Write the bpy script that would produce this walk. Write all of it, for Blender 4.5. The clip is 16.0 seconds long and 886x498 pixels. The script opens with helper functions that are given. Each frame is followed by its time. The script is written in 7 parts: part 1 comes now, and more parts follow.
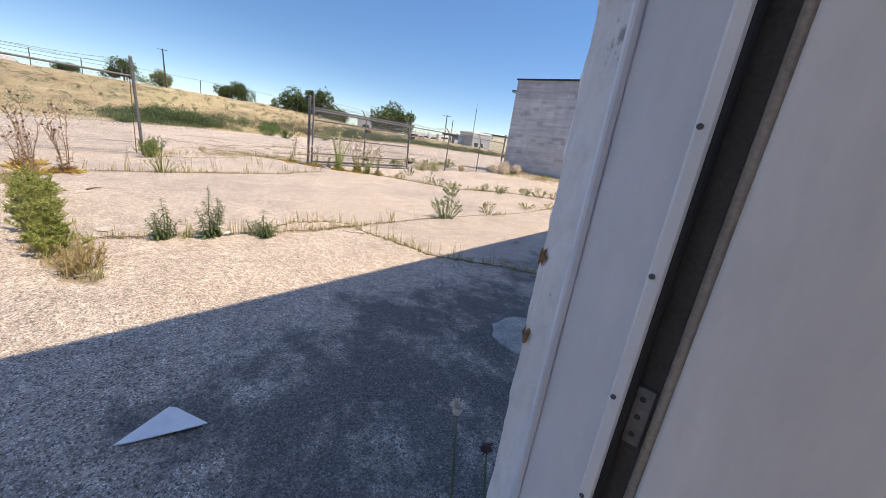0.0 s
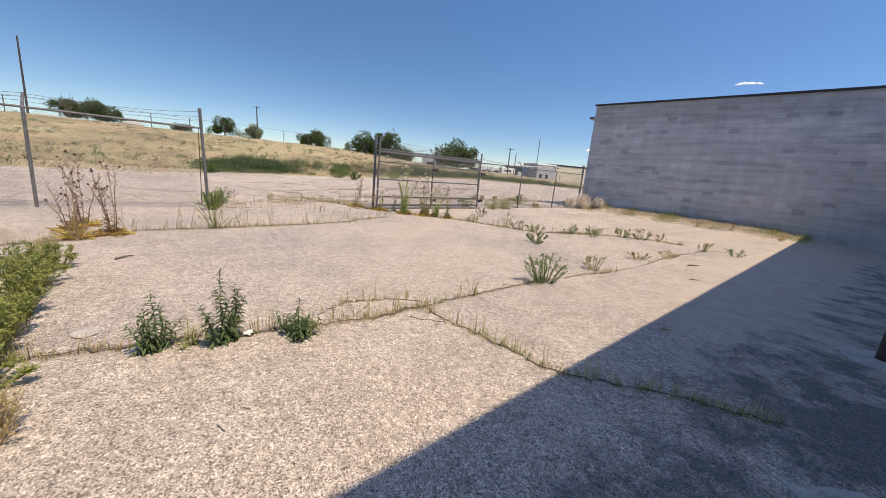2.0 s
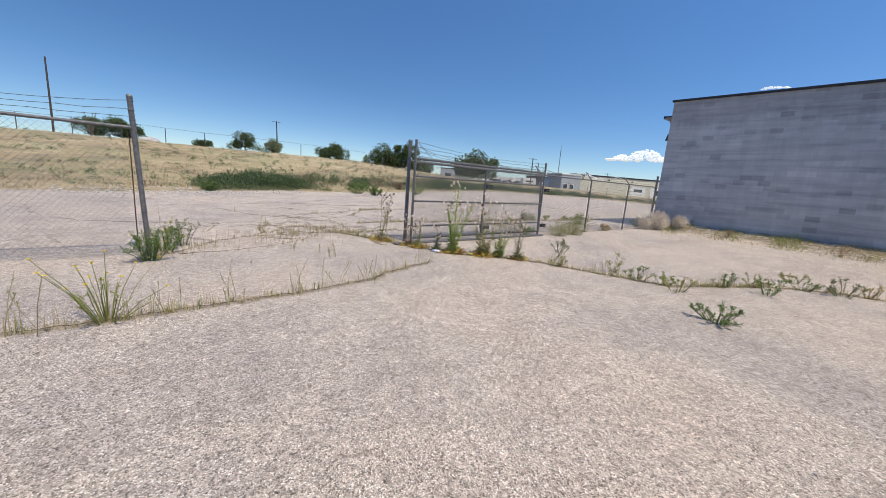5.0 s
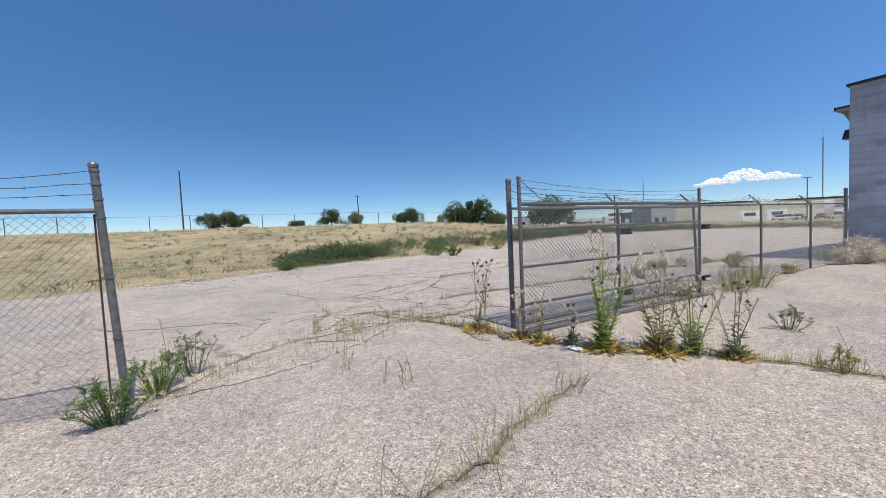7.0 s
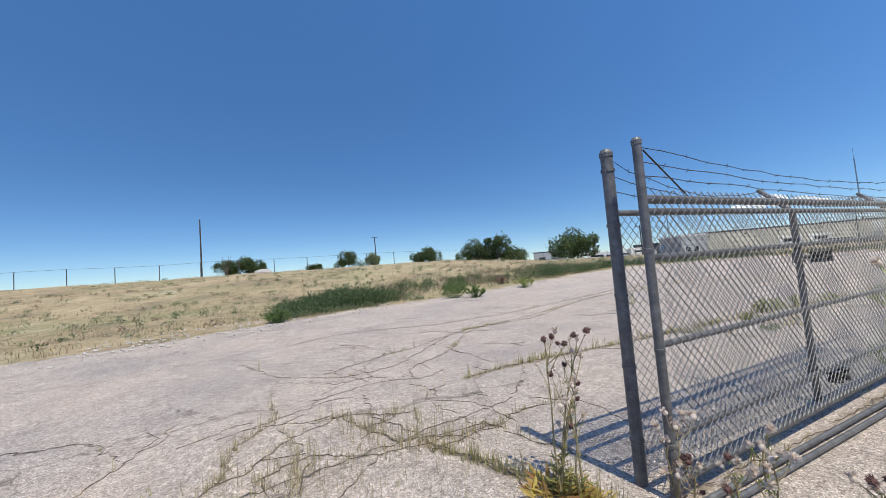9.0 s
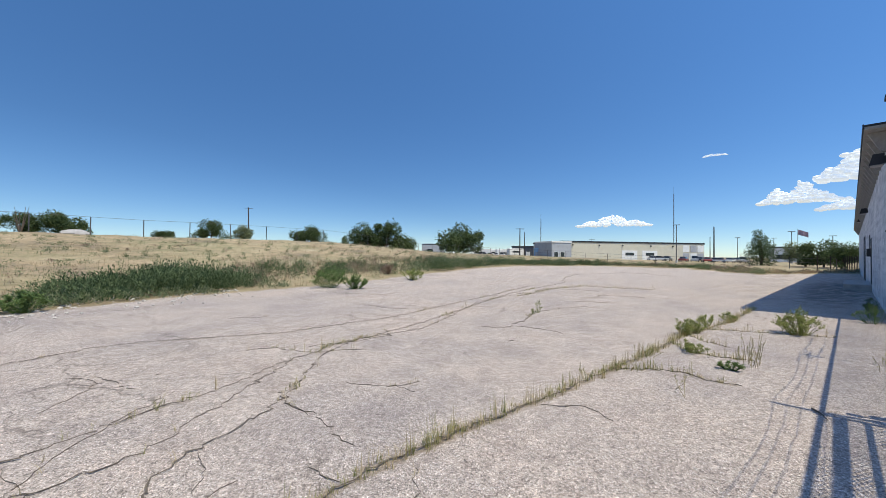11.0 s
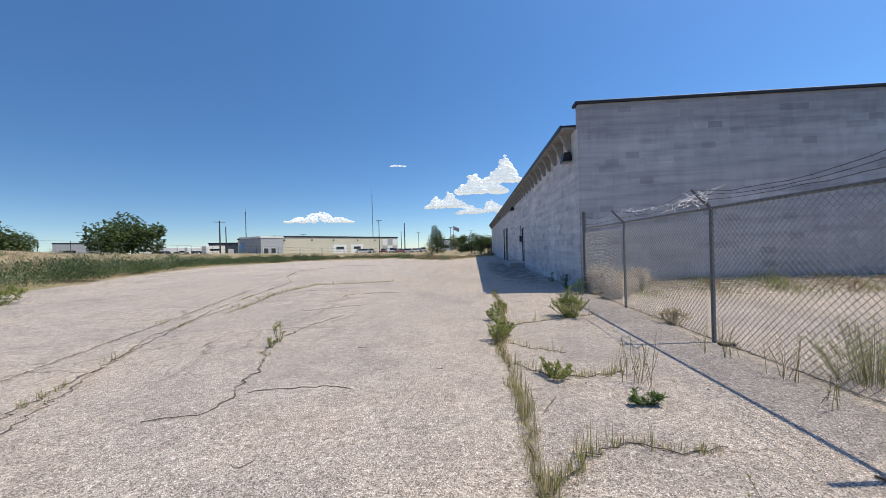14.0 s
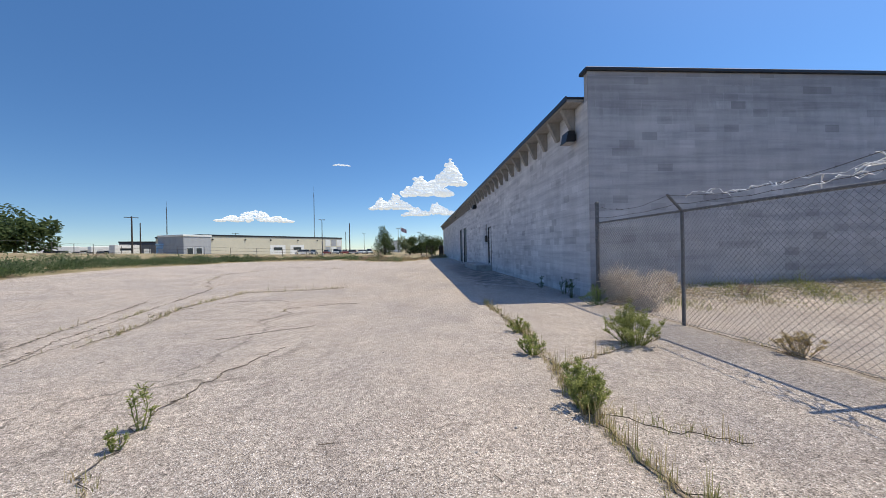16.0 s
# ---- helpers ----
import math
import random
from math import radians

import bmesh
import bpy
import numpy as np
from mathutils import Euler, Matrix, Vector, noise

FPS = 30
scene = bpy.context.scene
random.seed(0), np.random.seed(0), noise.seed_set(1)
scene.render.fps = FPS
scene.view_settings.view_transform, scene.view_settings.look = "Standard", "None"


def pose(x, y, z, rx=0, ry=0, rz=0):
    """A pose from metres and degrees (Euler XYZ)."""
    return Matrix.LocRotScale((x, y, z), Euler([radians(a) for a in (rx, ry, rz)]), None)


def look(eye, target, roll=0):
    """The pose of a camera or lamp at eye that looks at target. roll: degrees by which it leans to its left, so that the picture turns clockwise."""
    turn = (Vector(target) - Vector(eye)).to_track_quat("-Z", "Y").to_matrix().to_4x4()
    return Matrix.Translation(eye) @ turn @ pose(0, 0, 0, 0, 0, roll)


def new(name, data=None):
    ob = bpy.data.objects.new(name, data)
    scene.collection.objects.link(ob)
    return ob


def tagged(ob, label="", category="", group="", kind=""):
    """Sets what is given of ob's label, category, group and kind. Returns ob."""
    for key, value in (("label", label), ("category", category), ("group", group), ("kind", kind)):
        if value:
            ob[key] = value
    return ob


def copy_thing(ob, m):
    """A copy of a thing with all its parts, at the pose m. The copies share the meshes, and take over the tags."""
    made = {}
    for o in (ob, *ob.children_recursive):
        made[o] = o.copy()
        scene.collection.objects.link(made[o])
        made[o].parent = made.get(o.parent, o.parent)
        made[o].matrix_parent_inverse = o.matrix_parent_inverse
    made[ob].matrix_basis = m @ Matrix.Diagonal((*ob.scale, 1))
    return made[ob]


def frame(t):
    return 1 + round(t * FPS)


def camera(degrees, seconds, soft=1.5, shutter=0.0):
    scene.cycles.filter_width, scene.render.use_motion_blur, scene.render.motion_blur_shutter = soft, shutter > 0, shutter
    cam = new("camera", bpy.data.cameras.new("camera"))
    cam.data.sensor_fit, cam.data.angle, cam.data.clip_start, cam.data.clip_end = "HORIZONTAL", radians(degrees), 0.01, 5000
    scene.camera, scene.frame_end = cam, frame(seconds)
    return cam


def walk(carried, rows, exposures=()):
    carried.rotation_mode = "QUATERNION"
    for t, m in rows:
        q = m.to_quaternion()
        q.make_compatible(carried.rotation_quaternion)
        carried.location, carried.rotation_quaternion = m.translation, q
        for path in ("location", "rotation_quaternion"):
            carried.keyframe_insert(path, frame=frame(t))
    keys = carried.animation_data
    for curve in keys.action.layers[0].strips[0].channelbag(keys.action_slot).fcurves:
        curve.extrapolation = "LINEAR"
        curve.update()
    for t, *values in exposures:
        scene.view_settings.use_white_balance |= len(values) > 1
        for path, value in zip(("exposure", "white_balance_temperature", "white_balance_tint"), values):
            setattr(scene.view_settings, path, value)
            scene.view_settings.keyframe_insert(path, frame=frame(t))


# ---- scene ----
cam = camera(101.0, 16.0, soft=0.85)
PATH = [
    (0, (12.506, -21.735, 1.452), (11.349, -20.203, 0.893), 8.3),
    (0.5, (12.217, -21.591, 1.408), (10.984, -20.16, 0.75), 6.3),
    (1, (11.741, -21.339, 1.49), (10.548, -19.828, 0.95), 1.5),
    (1.5, (11.408, -20.983, 1.506), (10.061, -19.575, 1.054), 3.5),
    (2, (10.99, -20.686, 1.527), (9.545, -19.371, 1.096), 5.4),
    (2.5, (10.415, -20.349, 1.516), (9.027, -18.981, 1.066), 5.7),
    (3, (9.872, -19.981, 1.549), (8.393, -18.722, 1.075), 7.1),
    (3.5, (9.197, -19.68, 1.533), (7.765, -18.353, 1.097), 7.0),
    (6, (6.087, -18.379, 1.57), (4.435, -17.282, 1.312), 2.1),
    (6.5, (5.371, -18.044, 1.568), (3.607, -17.106, 1.466), 4.1),
    (7, (4.693, -17.73, 1.59), (2.915, -16.819, 1.49), -2.6),
    (7.5, (4.001, -17.415, 1.603), (2.205, -16.535, 1.623), -3.6),
    (8, (3.250, -17.036, 1.581), (1.438, -16.188, 1.568), -1.3),
    (8.5, (2.593, -16.725, 1.575), (0.760, -15.931, 1.666), -4.0),
    (11, (-0.666, -14.686, 1.588), (-2.156, -13.353, 1.617), 0.6),
    (11.5, (-1.176, -14.278, 1.555), (-2.313, -12.633, 1.503), 0.3),
    (12, (-1.689, -13.82, 1.509), (-2.606, -12.044, 1.563), 1.4),
    (12.5, (-2.143, -13.342, 1.498), (-2.843, -11.469, 1.54), 1.9),
    (13, (-2.585, -12.829, 1.449), (-3.168, -10.916, 1.486), -2.9),
    (13.5, (-2.984, -12.184, 1.422), (-3.331, -10.215, 1.409), 1.0),
    (14, (-3.289, -11.569, 1.438), (-3.456, -9.575, 1.431), -1.6),
    (14.5, (-3.58, -10.908, 1.431), (-3.647, -8.909, 1.449), 1.0),
    (15, (-3.896, -10.29, 1.408), (-3.76, -8.295, 1.371), -1.7),
    (15.5, (-4.155, -9.624, 1.35), (-4.069, -7.626, 1.341), -3.6),
    (16, (-4.302, -8.898, 1.341), (-4.169, -6.902, 1.339), -1.1),
]
walk(cam, [(t, look(eye, target, roll)) for t, eye, target, roll in PATH],
     exposures=[(0, 0.6, 8000, 10), (0.6, 0.6, 8200, 10), (1.2, 0.5, 8200, 10), (2.0, 0.25, 7850, 10), (3.5, 0.12, 7400, 9), (6.0, 0.12, 6750, 5), (10.0, 0.12, 6650, 4), (12.5, 0.06, 6900, 4), (16, 0.05, 6950, 5)])

# ---- sky and sun ----
SUN_WAY = Vector((-0.494, -0.055, -1.0)).normalized()
world = bpy.data.worlds.new("sky")
scene.world = world
world.use_nodes = True
wn = world.node_tree.nodes
sky = wn.new("ShaderNodeTexSky")
sky.sky_type = "NISHITA"
sky.sun_disc = False
sky.sun_elevation = math.asin(-SUN_WAY.z)
sky.sun_rotation = math.atan2(-SUN_WAY.x, -SUN_WAY.y)
sky.altitude, sky.air_density, sky.dust_density, sky.ozone_density = 1600, 0.85, 0.05, 3.5
rich = wn.new("ShaderNodeHueSaturation")
rich.inputs["Saturation"].default_value = 1.2
rich.inputs["Hue"].default_value = 0.505
rich.inputs["Value"].default_value = 1.0
world.node_tree.links.new(sky.outputs[0], rich.inputs["Color"])
haze = wn.new("ShaderNodeMix")
haze.data_type = "RGBA"
haze.inputs[0].default_value = 0.22
haze.inputs[7].default_value = (0.62, 1.58, 3.75, 1)
world.node_tree.links.new(rich.outputs[0], haze.inputs[6])
# the sky brightens towards the sun, white close around it
wl = world.node_tree.links
sky_way = wn.new("ShaderNodeTexCoord")
to_sun = wn.new("ShaderNodeVectorMath")
to_sun.operation = "DOT_PRODUCT"
to_sun.inputs[1].default_value = -SUN_WAY
wl.new(sky_way.outputs["Generated"], to_sun.inputs[0])
glow = wn.new("ShaderNodeMapRange")
glow.inputs["From Min"].default_value, glow.inputs["From Max"].default_value = -0.2, 1.0
glow.inputs["To Min"].default_value, glow.inputs["To Max"].default_value = 0.87, 1.76
wl.new(to_sun.outputs["Value"], glow.inputs["Value"])
brighter = wn.new("ShaderNodeVectorMath")
brighter.operation = "SCALE"
wl.new(haze.outputs[2], brighter.inputs[0])
wl.new(glow.outputs[0], brighter.inputs["Scale"])
near_sun = wn.new("ShaderNodeMath")
near_sun.operation = "MAXIMUM"
near_sun.inputs[1].default_value = 0.0
wl.new(to_sun.outputs["Value"], near_sun.inputs[0])
aureole = wn.new("ShaderNodeMath")
aureole.operation = "POWER"
aureole.inputs[1].default_value = 8.0
wl.new(near_sun.outputs[0], aureole.inputs[0])
white = wn.new("ShaderNodeVectorMath")
white.operation = "SCALE"
white.inputs[0].default_value = (3.9, 3.25, 2.5)
wl.new(aureole.outputs[0], white.inputs["Scale"])
whole = wn.new("ShaderNodeVectorMath")
whole.operation = "ADD"
wl.new(brighter.outputs[0], whole.inputs[0])
wl.new(white.outputs[0], whole.inputs[1])
wl.new(whole.outputs[0], wn["Background"].inputs[0])
wn["Background"].inputs[1].default_value = 0.141
sun = new("sun", bpy.data.lights.new("sun", "SUN"))
sun.data.energy, sun.data.angle, sun.data.color = 4.35, radians(0.53), (1.0, 0.915, 0.79)
sun.matrix_world = look((0, 0, 60), Vector((0, 0, 60)) + SUN_WAY)

# ---- mesh and material tools ----


class Build:
    """Collects vertices and faces of one mesh."""

    def __init__(self):
        self.v, self.f = [], []

    def face(self, pts):
        n = len(self.v)
        self.v.extend(tuple(p) for p in pts)
        self.f.append(tuple(range(n, n + len(pts))))

    def box(self, lo, hi, bevel=0.0):
        x0, y0, z0 = lo
        x1, y1, z1 = hi
        if bevel <= 0:
            n = len(self.v)
            self.v += [(x0, y0, z0), (x1, y0, z0), (x1, y1, z0), (x0, y1, z0), (x0, y0, z1), (x1, y0, z1), (x1, y1, z1), (x0, y1, z1)]
            self.f += [tuple(n + i for i in q) for q in ((0, 3, 2, 1), (4, 5, 6, 7), (0, 1, 5, 4), (1, 2, 6, 5), (2, 3, 7, 6), (3, 0, 4, 7))]
            return
        b = bevel
        rings = ((z0, b), (z0 + b, 0), (z1 - b, 0), (z1, b))
        n = len(self.v)
        for z, s in rings:
            a0, a1, c0, c1 = x0 + s, x1 - s, y0 + s, y1 - s
            self.v += [(a0 + b, c0, z), (a1 - b, c0, z), (a1, c0 + b, z), (a1, c1 - b, z), (a1 - b, c1, z), (a0 + b, c1, z), (a0, c1 - b, z), (a0, c0 + b, z)]
        for k in range(3):
            for i in range(8):
                j = (i + 1) % 8
                self.f.append((n + 8 * k + i, n + 8 * k + j, n + 8 * k + 8 + j, n + 8 * k + 8 + i))
        self.f.append(tuple(n + 7 - i for i in range(8)))
        self.f.append(tuple(n + 24 + i for i in range(8)))

    def tube(self, pts, radii, sides=8, caps=True):
        """A round bar along the points; radii is one number or one for each point."""
        pts = [Vector(p) for p in pts]
        if not hasattr(radii, "__len__"):
            radii = [radii] * len(pts)
        n = len(self.v)
        for i, p in enumerate(pts):
            d = (pts[min(i + 1, len(pts) - 1)] - pts[max(i - 1, 0)]).normalized()
            u = d.cross(Vector((0, 0, 1))) if abs(d.z) < 0.9 else d.cross(Vector((1, 0, 0)))
            u.normalize()
            w = d.cross(u)
            for k in range(sides):
                a = 2 * math.pi * k / sides
                self.v.append(tuple(p + radii[i] * (math.cos(a) * u + math.sin(a) * w)))
        for i in range(len(pts) - 1):
            for k in range(sides):
                j = (k + 1) % sides
                a = n + i * sides
                self.f.append((a + k, a + sides + k, a + sides + j, a + j))
        if caps:
            self.f.append(tuple(n + k for k in range(sides)))
            a = n + (len(pts) - 1) * sides
            self.f.append(tuple(a + sides - 1 - k for k in range(sides)))

    def lathe(self, rings, sides=20, centre=(0, 0, 0)):
        """Rings of (radius, z) turned about an upright axis."""
        n = len(self.v)
        for r, z in rings:
            for k in range(sides):
                a = 2 * math.pi * k / sides
                self.v.append((centre[0] + r * math.cos(a), centre[1] + r * math.sin(a), centre[2] + z))
        for i in range(len(rings) - 1):
            for k in range(sides):
                j = (k + 1) % sides
                a = n + i * sides
                self.f.append((a + k, a + j, a + sides + j, a + sides + k))
        self.f.append(tuple(n + sides - 1 - k for k in range(sides)))
        a = n + (len(rings) - 1) * sides
        self.f.append(tuple(a + k for k in range(sides)))

    def ball(self, c, rx, ry, rz, seg=8, rows=5, rough=0.0, rnd=None):
        n = len(self.v)
        c = Vector(c)
        self.v.append((c.x, c.y, c.z - rz))
        for i in range(1, rows):
            t = math.pi * i / rows
            for k in range(seg):
                a = 2 * math.pi * k / seg
                s = 1 + (rnd.uniform(-rough, rough) if rnd else 0)
                self.v.append((c.x + s * rx * math.sin(t) * math.cos(a), c.y + s * ry * math.sin(t) * math.sin(a), c.z - s * rz * math.cos(t)))
        self.v.append((c.x, c.y, c.z + rz))
        top = len(self.v) - 1
        for k in range(seg):
            j = (k + 1) % seg
            self.f.append((n, n + 1 + j, n + 1 + k))
            for i in range(rows - 2):
                a = n + 1 + i * seg
                self.f.append((a + k, a + j, a + seg + j, a + seg + k))
            a = n + 1 + (rows - 2) * seg
            self.f.append((a + k, a + j, top))

    def data(self, name, mat, smooth=False):
        me = bpy.data.meshes.new(name)
        me.from_pydata(self.v, [], self.f)
        me.materials.append(mat)
        if smooth:
            me.polygons.foreach_set("use_smooth", [True] * len(me.polygons))
        me.update()
        return me

    def make(self, name, mat, parent=None, label="", smooth=False):
        ob = new(name, self.data(name, mat, smooth))
        if parent is not None:
            ob.parent = parent
        if label:
            tagged(ob, label)
        return ob


def thing(name, at, label, category, group="", kind="", turn=0.0):
    ob = new(name)
    ob.empty_display_size = 0.2
    ob.matrix_basis = pose(*at, 0, 0, turn)
    return tagged(ob, label, category, group, kind)


class Mat:
    """A node material with short ways to add and join nodes."""

    def __init__(self, name, rough=0.8, metal=0.0):
        self.m = bpy.data.materials.new(name)
        self.m.use_nodes = True
        self.t = self.m.node_tree
        self.b = self.t.nodes["Principled BSDF"]
        self.b.inputs["Roughness"].default_value = rough
        self.b.inputs["Metallic"].default_value = metal
        self.co = self.node("ShaderNodeTexCoord").outputs["Object"]

    def node(self, kind, **values):
        n = self.t.nodes.new(kind)
        for key, value in values.items():
            n.inputs[key].default_value = value
        return n

    def join(self, a, b):
        self.t.links.new(a, b)

    def noise(self, scale, detail=4.0, rough=0.6, stretch=None):
        n = self.node("ShaderNodeTexNoise", Scale=scale, Detail=detail, Roughness=rough)
        src = self.co
        if stretch:
            m = self.node("ShaderNodeMapping")
            m.inputs["Scale"].default_value = stretch
            self.join(self.co, m.inputs["Vector"])
            src = m.outputs[0]
        self.join(src, n.inputs["Vector"])
        return n.outputs["Fac"]

    def cells(self, scale, feature="F1", out="Color"):
        n = self.node("ShaderNodeTexVoronoi", Scale=scale)
        n.feature = feature
        self.join(self.co, n.inputs["Vector"])
        return n.outputs[out]

    def attr(self, name):
        n = self.node("ShaderNodeAttribute")
        n.attribute_name = name
        return n.outputs["Fac"]

    def ramp(self, fac, stops):
        n = self.node("ShaderNodeValToRGB")
        e = n.color_ramp.elements
        while len(e) < len(stops):
            e.new(0.5)
        for el, (p, c) in zip(e, stops):
            el.position = p
            el.color = (*c, 1) if hasattr(c, "__len__") else (c, c, c, 1)
        self.join(fac, n.inputs["Fac"])
        return n.outputs["Color"]

    def mix(self, fac, a, b, how="MIX"):
        n = self.node("ShaderNodeMix")
        n.data_type, n.blend_type = "RGBA", how
        for value, slot in ((fac, 0), (a, 6), (b, 7)):
            if hasattr(value, "is_output"):
                self.join(value, n.inputs[slot])
            elif slot == 0:
                n.inputs[0].default_value = value
            else:
                n.inputs[slot].default_value = (*value, 1)
        return n.outputs[2]

    def math(self, how, a, b=0.0):
        n = self.node("ShaderNodeMath")
        n.operation = how
        for value, slot in ((a, 0), (b, 1)):
            if hasattr(value, "is_output"):
                self.join(value, n.inputs[slot])
            else:
                n.inputs[slot].default_value = value
        return n.outputs[0]

    def random(self):
        return self.node("ShaderNodeObjectInfo").outputs["Random"]

    def island(self):
        return self.node("ShaderNodeNewGeometry").outputs["Random Per Island"]

    def color(self, c):
        if hasattr(c, "is_output"):
            self.join(c, self.b.inputs["Base Color"])
        else:
            self.b.inputs["Base Color"].default_value = (*c, 1)
        return self

    def rough(self, r):
        self.join(r, self.b.inputs["Roughness"])
        return self

    def bump(self, h, strength=0.3, dist=0.01):
        n = self.node("ShaderNodeBump", Strength=strength, Distance=dist)
        self.join(h, n.inputs["Height"])
        self.join(n.outputs[0], self.b.inputs["Normal"])
        return self


def plain(name, c, rough=0.8, metal=0.0, scale=6.0, vary=0.25, bump=0.0):
    """One colour with blotches at two scales."""
    m = Mat(name, rough, metal)
    dark = tuple(x * (1 - vary) for x in c)
    lite = tuple(min(1, x * (1 + vary * 0.6)) for x in c)
    k = m.mix(0.5, m.noise(scale), m.noise(scale * 9))
    m.color(m.ramp(k, [(0.32, dark), (0.68, lite)]))
    if bump:
        m.bump(m.noise(scale * 12), bump, 0.01)
    return m.m


def foliage(name, c1, c2, rough=0.75, through_light=0.45):
    """Leaves and stems: each one its own tone, with some light coming through."""
    m = Mat(name, rough)
    k = m.mix(0.4, m.island(), m.noise(3.0))
    c = m.ramp(k, [(0.2, c1), (0.8, c2)])
    m.color(c)
    m.b.inputs["Specular IOR Level"].default_value = 0.2
    lit = m.node("ShaderNodeBsdfTranslucent")
    m.join(c, lit.inputs["Color"])
    both = m.node("ShaderNodeMixShader")
    both.inputs[0].default_value = through_light
    m.join(m.b.outputs[0], both.inputs[1])
    m.join(lit.outputs[0], both.inputs[2])
    m.join(both.outputs[0], m.t.nodes["Material Output"].inputs["Surface"])
    return m.m

# ---- materials ----


def ground_material():
    m = Mat("weathered_ground", 0.92)
    stones = m.cells(128.0)
    tone = m.node("ShaderNodeSeparateColor")
    m.join(stones, tone.inputs[0])
    chip = m.ramp(tone.outputs[0], [(0.0, (0.14, 0.122, 0.112)), (0.2, (0.42, 0.362, 0.328)), (0.55, (0.58, 0.505, 0.455)), (0.9, (0.74, 0.655, 0.61)), (0.95, (0.86, 0.81, 0.785)), (1.0, (0.93, 0.89, 0.87))])
    gaps = m.ramp(m.cells(128.0, "DISTANCE_TO_EDGE", "Distance"), [(0.0, 0.36), (0.15, 1.0)])
    chip = m.mix(0.75, chip, gaps, "MULTIPLY")
    coarse = m.node("ShaderNodeSeparateColor")
    m.join(m.cells(72.0), coarse.inputs[0])
    chip = m.mix(0.9, chip, m.ramp(coarse.outputs[1], [(0.0, 0.62), (0.2, 0.93), (0.8, 1.06), (1.0, 1.26)]), "MULTIPLY")
    grit = m.node("ShaderNodeSeparateColor")
    m.join(m.cells(26.0), grit.inputs[0])
    chip = m.mix(0.8, chip, m.ramp(grit.outputs[2], [(0.0, 0.78), (0.3, 0.96), (0.75, 1.04), (1.0, 1.22)]), "MULTIPLY")
    worn = m.ramp(m.noise(9.0, 8.0, 0.85), [(0.3, 0.8), (0.46, 0.98), (0.54, 1.02), (0.7, 1.18)])
    chip = m.mix(0.9, chip, worn, "MULTIPLY")
    stain = m.ramp(m.noise(0.33, 6.0, 0.62), [(0.3, (0.80, 0.805, 0.82)), (0.5, (1.0, 0.99, 0.955)), (0.72, (1.1, 1.05, 0.98))])
    chip = m.mix(1.0, chip, stain, "MULTIPLY")
    blot = m.ramp(m.noise(1.7, 5.0, 0.7), [(0.3, (0.86, 0.84, 0.84)), (0.6, (1.04, 1.03, 1.02))])
    chip = m.mix(1.0, chip, blot, "MULTIPLY")
    streak = m.ramp(m.noise(0.5, 6.0, 0.7, (1.0, 0.12, 1.0)), [(0.56, (1, 1, 1)), (0.74, (0.78, 0.77, 0.77))])
    chip = m.mix(0.8, chip, streak, "MULTIPLY")
    # hairline cracks where the surface has broken up
    bend = m.node("ShaderNodeTexNoise", Scale=1.6, Detail=6.0, Roughness=0.7)
    m.join(m.co, bend.inputs["Vector"])
    push = m.node("ShaderNodeVectorMath")
    push.operation = "MULTIPLY_ADD"
    m.join(bend.outputs["Color"], push.inputs[0])
    push.inputs[1].default_value = (0.9, 0.9, 0.0)
    m.join(m.co, push.inputs[2])
    web = m.node("ShaderNodeTexVoronoi", Scale=0.62)
    web.feature = "DISTANCE_TO_EDGE"
    m.join(push.outputs[0], web.inputs["Vector"])
    fine_web = m.node("ShaderNodeTexVoronoi", Scale=1.9)
    fine_web.feature = "DISTANCE_TO_EDGE"
    m.join(push.outputs[0], fine_web.inputs["Vector"])
    small = m.math("MULTIPLY", m.ramp(fine_web.outputs["Distance"], [(0.0, 1.0), (0.016, 0.0)]), m.ramp(m.noise(0.4, 3.0, 0.5), [(0.5, 0.0), (0.6, 0.8)]))
    hair = m.math("MAXIMUM", small, m.ramp(web.outputs["Distance"], [(0.0, 1.0), (0.011, 0.0)]))
    where = m.math("MULTIPLY", m.attr("broken"), m.ramp(m.noise(0.3, 3.0, 0.5), [(0.36, 0.0), (0.55, 0.85)]))
    chip = m.mix(m.math("MULTIPLY", hair, where), chip, (0.10, 0.085, 0.07))
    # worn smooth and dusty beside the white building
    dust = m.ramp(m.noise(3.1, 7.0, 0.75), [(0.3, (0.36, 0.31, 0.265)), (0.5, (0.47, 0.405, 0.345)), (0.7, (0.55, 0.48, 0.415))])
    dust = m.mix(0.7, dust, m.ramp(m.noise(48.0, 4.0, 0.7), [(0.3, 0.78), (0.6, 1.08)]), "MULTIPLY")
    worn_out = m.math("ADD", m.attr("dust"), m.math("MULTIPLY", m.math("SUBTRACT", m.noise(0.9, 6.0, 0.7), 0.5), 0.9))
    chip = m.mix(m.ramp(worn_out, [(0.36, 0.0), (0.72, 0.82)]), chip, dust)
    # old asphalt, repaired and stained, also darkening the buildings' shade strips
    tar_and_shade = m.ramp(tone.outputs[1], [(0.0, (0.07, 0.068, 0.068)), (0.6, (0.13, 0.125, 0.12)), (1.0, (0.26, 0.25, 0.24))])
    patch = m.math("ADD", m.attr("tar_and_shade"), m.math("MULTIPLY", m.math("SUBTRACT", m.noise(2.2, 6.0, 0.7), 0.5), 1.3))
    chip = m.mix(m.ramp(patch, [(0.42, 0.0), (0.62, 0.85)]), chip, tar_and_shade)
